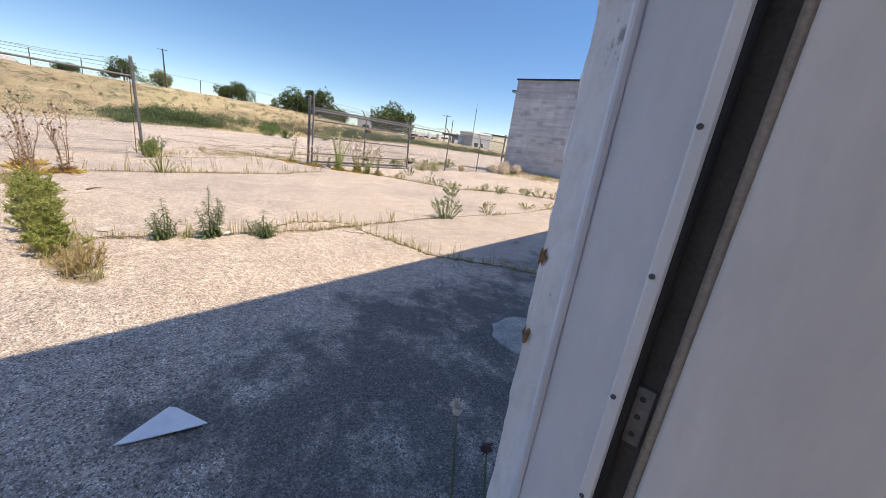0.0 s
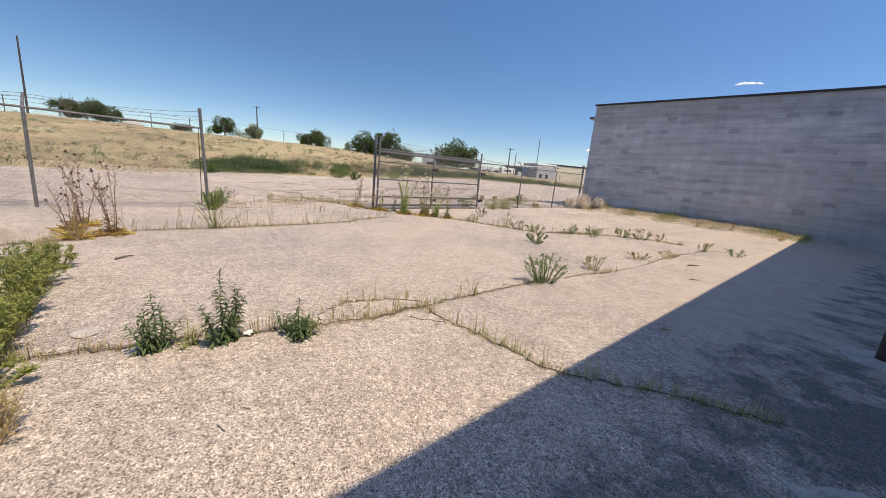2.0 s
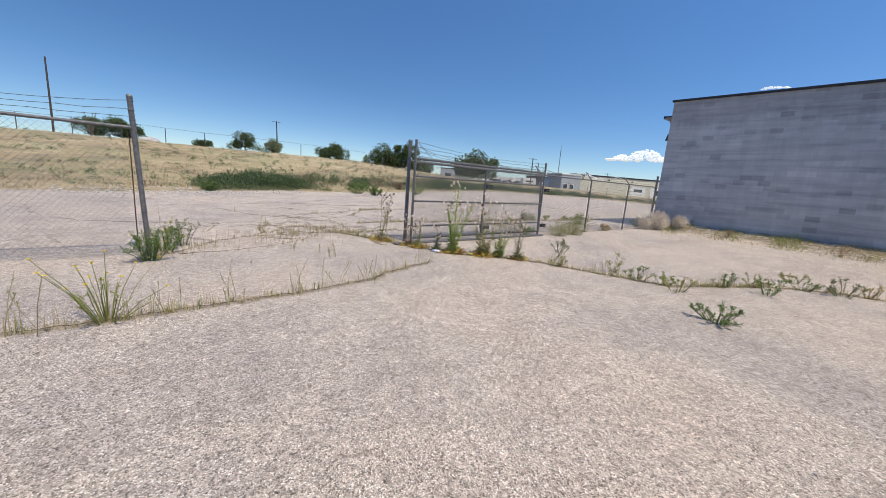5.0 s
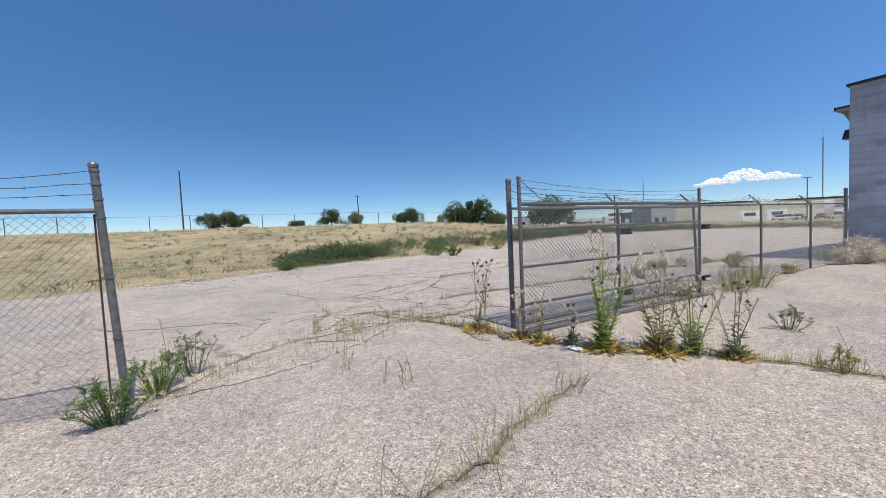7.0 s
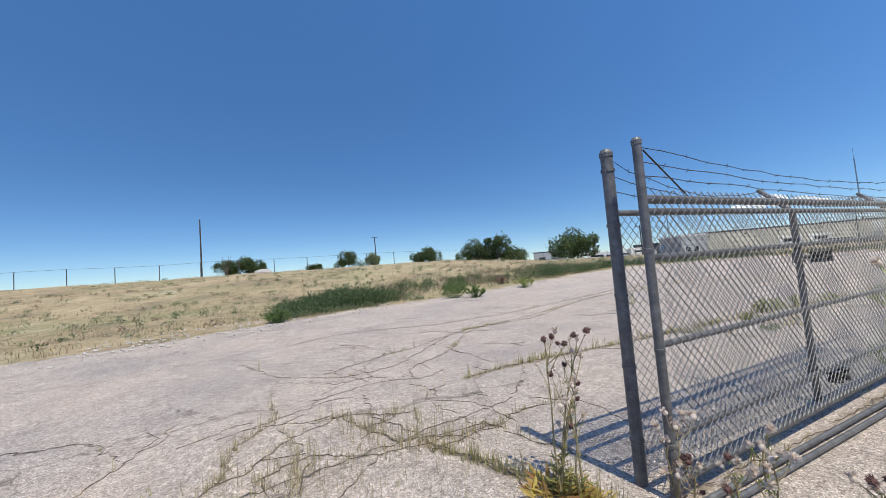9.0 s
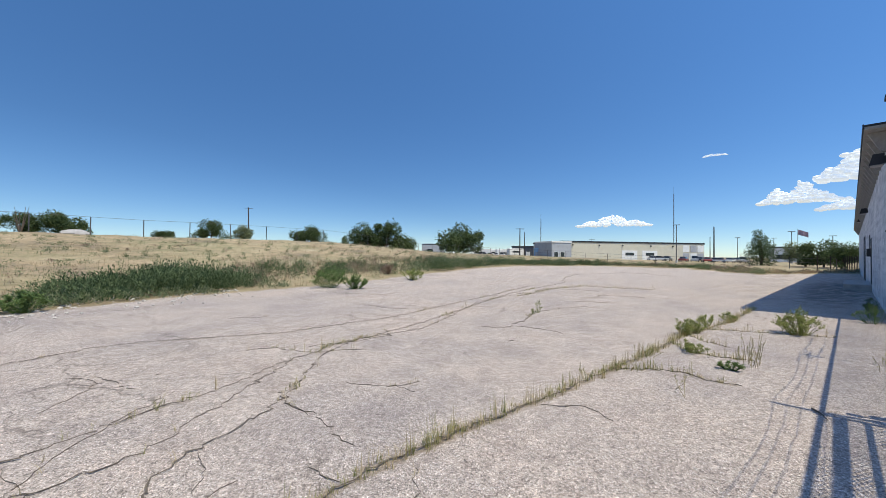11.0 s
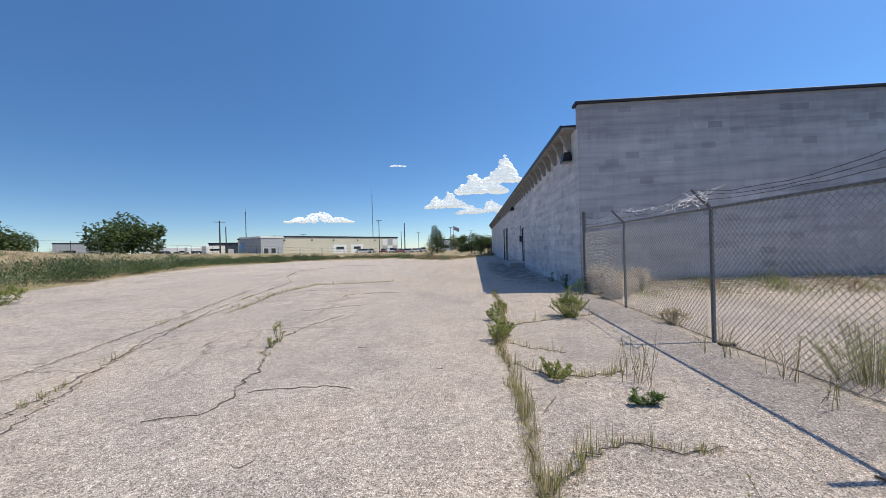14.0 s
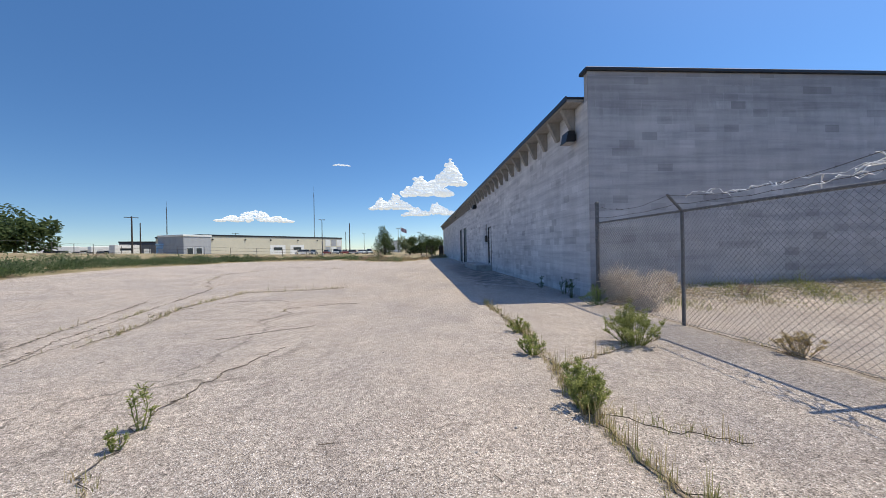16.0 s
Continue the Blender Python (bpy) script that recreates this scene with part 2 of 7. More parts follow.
    # soil along the joints
    soil = m.ramp(m.noise(22.0, 5.0), [(0.3, (0.14, 0.105, 0.075)), (0.55, (0.27, 0.215, 0.15)), (0.8, (0.40, 0.33, 0.23))])
    edge = m.math("ADD", m.attr("soil"), m.math("MULTIPLY", m.math("SUBTRACT", m.noise(9.0, 6.0, 0.75), 0.5), 0.9))
    chip = m.mix(m.ramp(edge, [(0.45, 0.0), (0.75, 0.9)]), chip, soil)
    # dry field
    earth = m.ramp(m.noise(0.23, 8.0, 0.7), [(0.3, (0.17, 0.145, 0.105)), (0.46, (0.34, 0.265, 0.165)), (0.58, (0.42, 0.335, 0.215)), (0.72, (0.51, 0.43, 0.31))])
    fine = m.ramp(m.noise(11.0, 6.0, 0.75), [(0.3, (0.5, 0.5, 0.48)), (0.5, (1.0, 1.0, 1.0)), (0.68, (1.22, 1.2, 1.18))])
    earth = m.mix(1.0, earth, fine, "MULTIPLY")
    clumps = m.ramp(m.noise(1.6, 6.0, 0.8), [(0.36, (0.62, 0.62, 0.56)), (0.5, (1.0, 1.0, 1.0)), (0.66, (1.14, 1.12, 1.08))])
    earth = m.mix(1.0, earth, clumps, "MULTIPLY")
    green = m.ramp(m.noise(0.11, 6.0, 0.7), [(0.44, 0.0), (0.68, 0.6)])
    earth = m.mix(green, earth, (0.20, 0.21, 0.10))
    border = m.math("ADD", m.attr("field"), m.math("MULTIPLY", m.math("SUBTRACT", m.noise(0.9, 6.0, 0.75), 0.5), 0.8))
    m.color(m.mix(m.ramp(border, [(0.46, 0.0), (0.58, 1.0)]), chip, earth))
    h = m.mix(0.35, m.cells(128.0, "F1", "Distance"), m.noise(30.0, 4.0))
    m.bump(h, 0.85, 0.014)
    m.b.inputs["Specular IOR Level"].default_value = 0.25
    return m.m


def block_material(name, base, single, stain_from=None):
    m = Mat(name, 0.9)
    geo = m.node("ShaderNodeNewGeometry")
    m.co = geo.outputs["Position"]
    pick = m.random() if single else m.island()
    c = m.ramp(pick, [(0.0, tuple(x * 0.72 for x in base)), (0.07, tuple(x * 0.84 for x in base)), (0.14, tuple(x * 0.96 for x in base)), (0.8, base), (1.0, tuple(x * 1.12 for x in base))])
    rows = m.ramp(m.noise(1.0, 4.0, 0.6, (0.3, 0.3, 4.6)), [(0.34, (0.74, 0.745, 0.77)), (0.5, (0.98, 0.98, 0.98)), (0.66, (1.12, 1.11, 1.1))])
    c = m.mix(0.9, c, rows, "MULTIPLY")
    wide = m.ramp(m.noise(0.4, 5.0, 0.6), [(0.3, (0.86, 0.86, 0.88)), (0.7, (1.08, 1.07, 1.06))])
    c = m.mix(1.0, c, wide, "MULTIPLY")
    drip = m.ramp(m.noise(2.6, 5.0, 0.7, (1.0, 1.0, 0.12)), [(0.35, (0.84, 0.84, 0.84)), (0.65, (1.05, 1.05, 1.05))])
    c = m.mix(0.7, c, drip, "MULTIPLY")
    if stain_from:
        sep = m.node("ShaderNodeSeparateXYZ")
        m.join(m.co, sep.inputs[0])
        level = m.math("ADD", sep.outputs["Z"], m.math("MULTIPLY", m.math("SUBTRACT", m.noise(1.8, 5.0, 0.7, (1, 1, 0.3)), 0.5), 1.6))
        k = m.node("ShaderNodeMapRange")
        k.inputs["From Min"].default_value, k.inputs["From Max"].default_value = stain_from - 0.25, stain_from + 0.25
        m.join(level, k.inputs["Value"])
        c = m.mix(k.outputs[0], c, m.mix(1.0, c, (0.76, 0.75, 0.76), "MULTIPLY"))
    c = m.mix(0.6, c, m.ramp(m.noise(60.0, 3.0), [(0.3, 0.82), (0.6, 1.05)]), "MULTIPLY")
    m.color(c).bump(m.noise(90.0, 3.0), 0.35, 0.004)
    return m.m


def paint_material(name, base, chips=0.66, under=(0.28, 0.27, 0.26)):
    m = Mat(name, 0.55)
    c = m.ramp(m.noise(1.1, 6.0, 0.65), [(0.3, tuple(x * (0.84 if chips < 0.8 else 0.93) for x in base)), (0.7, base)])
    c = m.mix(0.8 if chips < 0.8 else 0.15, c, m.ramp(m.noise(24.0, 6.0, 0.7, (1, 1, 0.4)), [(0.3, (0.8, 0.81, 0.84)), (0.5, (1.0, 1.0, 1.0)), (0.7, (1.06, 1.06, 1.05))]), "MULTIPLY")
    c = m.mix(0.7, c, m.ramp(m.noise(7.0, 5.0, 0.7, (1, 1, 0.25)), [(0.35, (0.86, 0.87, 0.88)), (0.62, (1.04, 1.04, 1.04))]), "MULTIPLY")
    wear = m.ramp(m.noise(13.0, 5.0, 0.62, (1, 1, 0.5)), [(chips, 0.0), (chips + 0.03, 0.85)])
    c = m.mix(wear, c, under)
    m.color(c).bump(m.noise(38.0, 5.0), 0.25, 0.006)
    return m.m


def steel_material():
    m = Mat("galvanised_steel", 0.5, 0.3)
    c = m.ramp(m.noise(14.0, 5.0, 0.7), [(0.3, (0.08, 0.082, 0.086)), (0.6, (0.16, 0.16, 0.165)), (0.8, (0.26, 0.26, 0.255))])
    rust = m.ramp(m.noise(6.0, 6.0, 0.75), [(0.64, 0.0), (0.74, 0.7)])
    m.color(m.mix(rust, c, (0.19, 0.10, 0.055)))
    m.rough(m.ramp(m.noise(20.0), [(0.3, 0.42), (0.7, 0.65)]))
    return m.m


def rust_material():
    m = Mat("rusty_pipe", 0.75, 0.1)
    c = m.ramp(m.noise(16.0, 6.0, 0.7), [(0.25, (0.035, 0.022, 0.018)), (0.5, (0.075, 0.042, 0.03)), (0.72, (0.13, 0.07, 0.045)), (0.85, (0.2, 0.13, 0.1))])
    m.color(m.mix(0.6, c, m.ramp(m.noise(3.0, 4.0, 0.6, (1, 1, 0.2)), [(0.3, 0.6), (0.7, 1.1)]), "MULTIPLY"))
    m.bump(m.noise(60.0, 5.0), 0.4, 0.004)
    return m.m


GROUND = ground_material()
BLOCK = block_material("grey_painted_block", (0.47, 0.47, 0.472), True, 4.75)
BLOCK_STUFF = block_material("grey_painted_blockwork", (0.47, 0.47, 0.472), False, 4.75)
SIDE_BLOCK = block_material("pale_painted_block", (0.66, 0.655, 0.655), True)
SIDE_STUFF = block_material("pale_painted_blockwork", (0.66, 0.655, 0.655), False)
MORTAR = plain("mortar", (0.46, 0.455, 0.46), 0.95, 0, 8.0)
WHITE_WALL = paint_material("white_painted_masonry", (0.86, 0.865, 0.87), 0.615)
WHITE_STEEL = paint_material("white_painted_steel", (0.74, 0.77, 0.82), 0.86, (0.1, 0.1, 0.1))
DOOR_PAINT = paint_material("white_door_paint", (0.84, 0.84, 0.84), 0.9)
PEELED = paint_material("peeling_trim", (0.42, 0.40, 0.38), 0.5, (0.10, 0.07, 0.055))
REBATE = plain("dark_grey_rebate", (0.06, 0.056, 0.052), 0.8, 0, 14.0, 0.4)
RUBBER = plain("black_rubber", (0.012, 0.012, 0.013), 0.7)
OLD_WOOD = plain("stained_edge", (0.36, 0.32, 0.27), 0.8, 0, 12.0, 0.4)
GALV = steel_material()
WIRE = plain("dull_wire", (0.24, 0.24, 0.245), 0.55, 0.5, 9.0, 0.3)
DARK_WIRE = plain("rusted_barbed_wire", (0.075, 0.062, 0.055), 0.8, 0.2)
RUST = rust_material()
WORN_CONCRETE = plain("worn_stained_concrete", (0.43, 0.40, 0.37), 0.92, 0, 6.0, 0.5, 0.4)
CONCRETE = plain("concrete", (0.40, 0.38, 0.36), 0.9, 0, 5.0, 0.35, 0.4)
ROOF_METAL = plain("dark_roof_edge", (0.02, 0.022, 0.028), 0.5, 0.2)
ROOF = plain("roofing", (0.12, 0.12, 0.12), 0.95, 0, 2.0)
EAVE_WOOD = plain("weathered_eave_boards", (0.30, 0.285, 0.26), 0.85, 0, 9.0, 0.3)
DARK_BOARD = plain("dark_teal_door", (0.028, 0.06, 0.075), 0.5, 0, 5.0, 0.4)
BLACK = plain("black_plastic", (0.015, 0.015, 0.017), 0.45)
PLASTIC = plain("torn_white_plastic", (0.8, 0.8, 0.79), 0.6)
HOLE_RUST = plain("rusted_hole", (0.27, 0.135, 0.06), 0.9, 0, 40.0, 0.6)
DRY_STEM = foliage("dry_stems", (0.34, 0.29, 0.17), (0.56, 0.48, 0.30))
DRY_GRASS = foliage("dry_grass", (0.34, 0.26, 0.13), (0.66, 0.55, 0.32))
MIX_GRASS = foliage("half_dry_grass", (0.17, 0.20, 0.065), (0.47, 0.42, 0.18))
GREEN = foliage("green_leaves", (0.095, 0.16, 0.05), (0.24, 0.32, 0.12))
DEEP_GREEN = foliage("deep_green_weeds", (0.055, 0.09, 0.042), (0.17, 0.22, 0.10))
LIGHT_GREEN = foliage("yellow_green_leaves", (0.19, 0.25, 0.07), (0.42, 0.43, 0.15))
THISTLE_GREEN = foliage("thistle_leaves", (0.20, 0.29, 0.08), (0.52, 0.58, 0.22))
ROSETTE = foliage("dying_rosette", (0.36, 0.19, 0.09), (0.66, 0.56, 0.16))
PINK_DRY = foliage("pinkish_dry_leaves", (0.24, 0.15, 0.10), (0.52, 0.39, 0.27))
GREY_GREEN = foliage("grey_green_leaves", (0.14, 0.18, 0.09), (0.29, 0.31, 0.18))
LEAFY = foliage("leafy_weed_green", (0.17, 0.21, 0.06), (0.44, 0.45, 0.17))
LANCE_GREEN = foliage("narrow_green_leaves", (0.055, 0.095, 0.04), (0.17, 0.23, 0.105))
FLOWER_GREEN = foliage("flowering_weed_green", (0.16, 0.20, 0.06), (0.42, 0.43, 0.17))
WISPY = foliage("wispy_hay_green", (0.30, 0.32, 0.13), (0.58, 0.54, 0.30))
TREE_LEAF = foliage("tree_leaves", (0.04, 0.07, 0.028), (0.13, 0.17, 0.07))
BARK = plain("bark", (0.10, 0.075, 0.055), 0.95, 0, 7.0, 0.4)
HEAD_DARK = plain("dry_thistle_head", (0.11, 0.055, 0.05), 0.9, 0, 60.0, 0.4)
HEAD_PALE = foliage("thistle_fluff", (0.66, 0.56, 0.48), (0.88, 0.80, 0.72))
TUMBLE = foliage("tumbleweed_stems", (0.62, 0.55, 0.48), (0.90, 0.84, 0.76))
FIELD_BROWN = foliage("brown_seed_heads", (0.15, 0.095, 0.07), (0.42, 0.32, 0.23))
FIELD_GRASS = foliage("field_straw", (0.28, 0.215, 0.125), (0.52, 0.42, 0.26))

# ---- the lie of the land ----
EDGE_X = ([-60, -26, -20, -16.5, -13, -9.3, -4.6, 1, 11.6, 20, 35, 42], [-11, -11.5, -12.6, -14.5, -16.4, -17.2, -18.6, -20.9, -24.6, -26.5, -25, -22])
EDGE_Y = ([-30, -22, -15.5, -9, -6.3, -2.4, 0, 12], [30, 39, 41, 33, 30, 40, 44, 44])


def field_depth(x, y):
    """Metres into the dry field, below zero on the paving."""
    a = np.interp(y, *EDGE_X) - x
    b = y - np.interp(x, *EDGE_Y)
    return np.maximum(a, b)


def ground_z(x, y):
    """Height of the ground: flat yard, a bank that rises to the west."""
    rise = np.interp(-np.asarray(x, float), [18, 26, 40, 52, 75, 130, 300, 900, 3000], [0, 0.35, 1.9, 3.2, 3.7, 5.1, 8.0, 11.0, 11.0])
    keep = np.interp(y, [-60, -42, -18, 10, 30, 60, 110, 200], [1.0, 1.0, 1.0, 1.0, 0.6, 0.45, 0.15, 0.0])
    wave = 0.03 * np.sin(0.9 * np.asarray(x) + 0.4 * np.asarray(y)) * np.sin(0.7 * np.asarray(y) - 0.3 * np.asarray(x))
    berm = 0.3 * np.exp(-((np.asarray(y) + 0.1) / 0.75) ** 2) * np.clip((np.asarray(x) - 0.3) / 1.0, 0, 1) * np.clip((11.3 - np.asarray(x)) / 3.0, 0, 1)
    return rise * keep + wave * np.clip(field_depth(x, y) / 4, 0, 1) * 3 + berm


CRACKS = {
    # name: (points, width, soil, weeds per metre)
    "long_joint": ([(-2.91, -14.0), (-3.05, -13.3), (-3.03, -12.5), (-3.0, -11.8), (-2.95, -10.7), (-2.92, -9.4), (-2.89, -8.1), (-2.9, -7.2), (-2.97, -6.2), (-2.8, -4.8), (-2.67, -3.3), (-2.68, -1.8), (-2.7, 0.1)], 0.05, 1.0, 42),
    "arched_crack": ([(-2.92, -9.46), (-2.56, -9.02), (-2.2, -8.83), (-1.91, -8.96), (-1.57, -8.89)], 0.035, 0.7, 20),
    "short_crack": ([(-2.92, -6.94), (-2.5, -7.5), (-2.1, -7.5), (-1.65, -7.35)], 0.03, 0.7, 20),
    "side_crack": ([(-2.9, -6.09), (-2.7, -6.14), (-2.56, -6.4), (-2.35, -6.46), (-2.1, -6.6)], 0.03, 0.6, 14),
    "cross_crack": ([(-2.85, -5.0), (-2.2, -4.6), (-1.5, -4.2), (-0.9, -3.9)], 0.03, 0.7, 16),
    "forked_crack": ([(-6.22, -8.67), (-5.92, -8.53), (-5.75, -8.41), (-5.7, -8.17), (-5.93, -7.68), (-5.93, -7.27), (-6.32, -6.58), (-6.55, -5.83), (-6.51, -4.74), (-6.2, -3.6)], 0.035, 0.6, 8),
    "fork": ([(-5.7, -8.0), (-5.41, -7.92), (-4.94, -7.8), (-4.6, -7.87)], 0.03, 0.5, 5),
    "far_crack": ([(-9.3, -3.2), (-9.5, -1.84), (-10.16, 0.57), (-10.06, 3.62), (-8.26, 3.9), (-7.0, 4.4)], 0.06, 0.9, 16),
    "west_crack": ([(-4.6, -15.8), (-4.99, -15.05), (-5.33, -14.47), (-5.52, -13.76), (-6.03, -13.06), (-6.75, -11.68), (-6.83, -9.7), (-7.7, -8.0), (-9.1, -5.5), (-9.9, -1.8)], 0.045, 0.7, 9),
    "branching_crack": ([(-3.3, -14.6), (-3.78, -14.51), (-4.08, -14.36), (-4.29, -13.95), (-4.73, -13.33), (-5.58, -12.72), (-6.25, -12.19), (-6.67, -11.52), (-7.34, -9.29), (-8.6, -6.2), (-10.05, -2.66), (-11.99, 5.17)], 0.04, 0.65, 9),
    "twig_crack": ([(-5.11, -13.27), (-4.62, -13.31), (-4.22, -13.26)], 0.03, 0.4, 2),
    "hook_crack": ([(-4.13, -14.18), (-3.75, -14.19), (-3.52, -14.29)], 0.03, 0.4, 2),
    "spur_crack": ([(-7.11, -14.9), (-6.13, -14.49)], 0.03, 0.4, 2),
    "tail_crack": ([(-3.34, -13.61), (-3.03, -13.5)], 0.03, 0.5, 8),
    "bowed_crack": ([(-2.85, -11.3), (-2.52, -10.96), (-2.2, -11.09)], 0.03, 0.5, 10),
    "outer_crack": ([(-8.3, -16.2), (-8.9, -15.04), (-8.96, -14.33), (-8.2, -12.2), (-8.4, -9.4), (-10.33, -3.04), (-12, 2)], 0.05, 0.8, 3),
    "distant_crack": ([(-11.99, 5.2), (-13.9, 8.3), (-16.2, 14.3), (-15.0, 22.5), (-9.9, 18.7)], 0.09, 0.9, 6),
    "yard_joint": ([(7.4, -21.6), (7.6, -20.6), (7.73, -20.12), (7.8, -19.86), (7.95, -19.3), (8.03, -18.69), (8.0, -18.21), (8.02, -17.48), (8.02, -16.56), (8.08, -15.86)], 0.045, 0.9, 40),
    "yard_far_joint": ([(8.08, -15.86), (8.2, -14.9), (8.35, -14.15), (8.4, -12.79), (8.3, -11.0), (8.57, -8.9), (9.18, -8.0)], 0.03, 0.55, 9),
    "yard_branch": ([(8.0, -18.21), (8.5, -18.22), (8.89, -18.17), (9.19, -18.17), (9.7, -18.1), (10.4, -17.6), (11.0, -17.3)], 0.03, 0.6, 28),
    "yard_loop": ([(7.68, -19.3), (7.52, -18.88), (7.66, -18.46), (7.9, -18.12)], 0.025, 0.6, 26),
    "yard_twig": ([(8.2, -18.52), (8.3, -18.45), (8.46, -18.29)], 0.025, 0.4, 3),
    "fence_side_joint": ([(3.7, -22.4), (3.45, -21.2), (2.9, -20.5), (2.88, -18.9), (2.8, -17.34), (2.62, -16.4), (2.4, -16.0), (2.26, -15.57), (2.0, -14.8)], 0.06, 1.0, 24),
    "gate_joint": ([(-1.45, -15.21), (-0.36, -14.73), (0.49, -14.45), (1.13, -14.1), (1.6, -13.9), (2.31, -13.1), (2.9, -12.7), (3.6, -12.45), (4.2, -12.2), (5.06, -11.9), (6.0, -9.9), (6.88, -8.9), (7.89, -8.6)], 0.05, 1.0, 40),
    "gate_weed_strip": ([(0.28, -18.97), (-0.3, -18.4), (-0.87, -18.0), (-1.3, -17.3), (-1.35, -16.61), (-1.5, -15.67), (-1.55, -15.08)], 0.05, 0.7, 12),
    "gate_crack": ([(0.1, -18.6), (0.05, -17.78), (-0.16, -17.1), (-0.6, -16.4), (-1.4, -15.6)], 0.035, 0.5, 8),
    "outside_crack": ([(-4.6, -20.6), (-3.95, -20.0), (-3.48, -18.33), (-2.71, -17.84)], 0.035, 0.6, 3),
    "outside_branch": ([(-6.7, -17.12), (-5.0, -16.44), (-4.18, -15.49), (-4.37, -14.54), (-6.24, -12.69)], 0.035, 0.6, 3),
    "outside_fork": ([(-3.2, -15.37), (-2.4, -15.5), (-1.6, -15.2), (-1.82, -13.9), (-2.83, -13.0)], 0.035, 0.6, 5),
    "west_edge_joint": ([(3.3, -21.5), (5.6, -21.4), (7.4, -21.45), (8.0, -21.45), (8.7, -21.3)], 0.07, 1.2, 34),
    "fence_foot": ([(0.12, -0.5), (0.1, -3.2), (0.15, -6.0), (0.2, -9.0), (0.35, -11.5), (0.3, -14.1)], 0.05, 0.9, 9),
    "wall_joint": ([(12.1, -15.4), (12.22, -17.0), (12.24, -18.5), (12.15, -20.5)], 0.02, 0.2, 0),
}


def grow_cracks(seed, x0, y0, x1, y1, count):
    """Short wandering cracks with branches over a stretch of paving."""
    rnd = random.Random(seed)
    made = []
    for i in range(count):
        x, y = rnd.uniform(x0, x1), rnd.uniform(y0, y1)
        a = rnd.choice((0.9, 2.0, 2.3, 2.6)) + rnd.gauss(0, 0.4)
        line = [(x, y)]
        for _ in range(rnd.randint(3, 8)):
            a += rnd.gauss(0, 0.5)
            s = rnd.uniform(0.15, 0.4)
            x, y = x + math.cos(a) * s, y + math.sin(a) * s
            line.append((x, y))
        made.append(line)
        if rnd.random() < 0.5 and len(line) > 3:
            x, y = line[2]
            b = a + rnd.choice((-1, 1)) * 1.2
            twig = [(x, y)]
            for _ in range(rnd.randint(2, 4)):
                b += rnd.gauss(0, 0.4)
                x, y = x + math.cos(b) * 0.2, y + math.sin(b) * 0.2
                twig.append((x, y))
            made.append(twig)
    return made


for i, line in enumerate(grow_cracks(4, -3.6, -18.2, -0.4, -13.6, 9) + grow_cracks(5, -7.5, -17.0, -3.2, -11.0, 7) + grow_cracks(6, -11.5, -13.0, -6.0, 2.0, 8)):
    CRACKS["fine_crack_" + str(i)] = (line, 0.018, 0.3, 6 if i < 20 else 3)
# the broken strip across the gateway
for i, line in enumerate(grow_cracks(9, -1.7, -17.2, -0.5, -15.0, 12)):
    CRACKS["strip_crack_" + str(i)] = (line, 0.03, 0.5, 14)


def jagged(points, step=0.12, amount=0.05, seed=1):
    rnd = random.Random(seed)
    out = []
    for (x0, y0), (x1, y1) in zip(points, points[1:]):
        n = max(1, int(math.hypot(x1 - x0, y1 - y0) / step))
        for i in range(n):
            s = i / n
            out.append((x0 + (x1 - x0) * s + rnd.uniform(-amount, amount), y0 + (y1 - y0) * s + rnd.uniform(-amount, amount)))
    return out + [points[-1]]


LINES = {name: jagged(c[0], 0.07 if c[1] < 0.08 else 0.4, (0.008 if name == "wall_joint" else 0.05 if name.startswith(("west", "branching", "outer", "outside", "fork")) else 0.034) if c[1] < 0.08 else 0.15, seed=i) for i, (name, c) in enumerate(CRACKS.items())}


def spread(near, fine, far, grow=1.16):
    """Grid lines: even between the two ends of near, then wider and wider to far."""
    a = list(np.arange(near[0], near[1] + 1e-6, fine))
    step, p = fine, near[1]
    while p < far[1]:
        step *= grow
        p += step
        a.append(p)
    step, p = fine, near[0]
    while p > far[0]:
        step *= grow
        p -= step
        a.insert(0, p)
    return np.array(a)


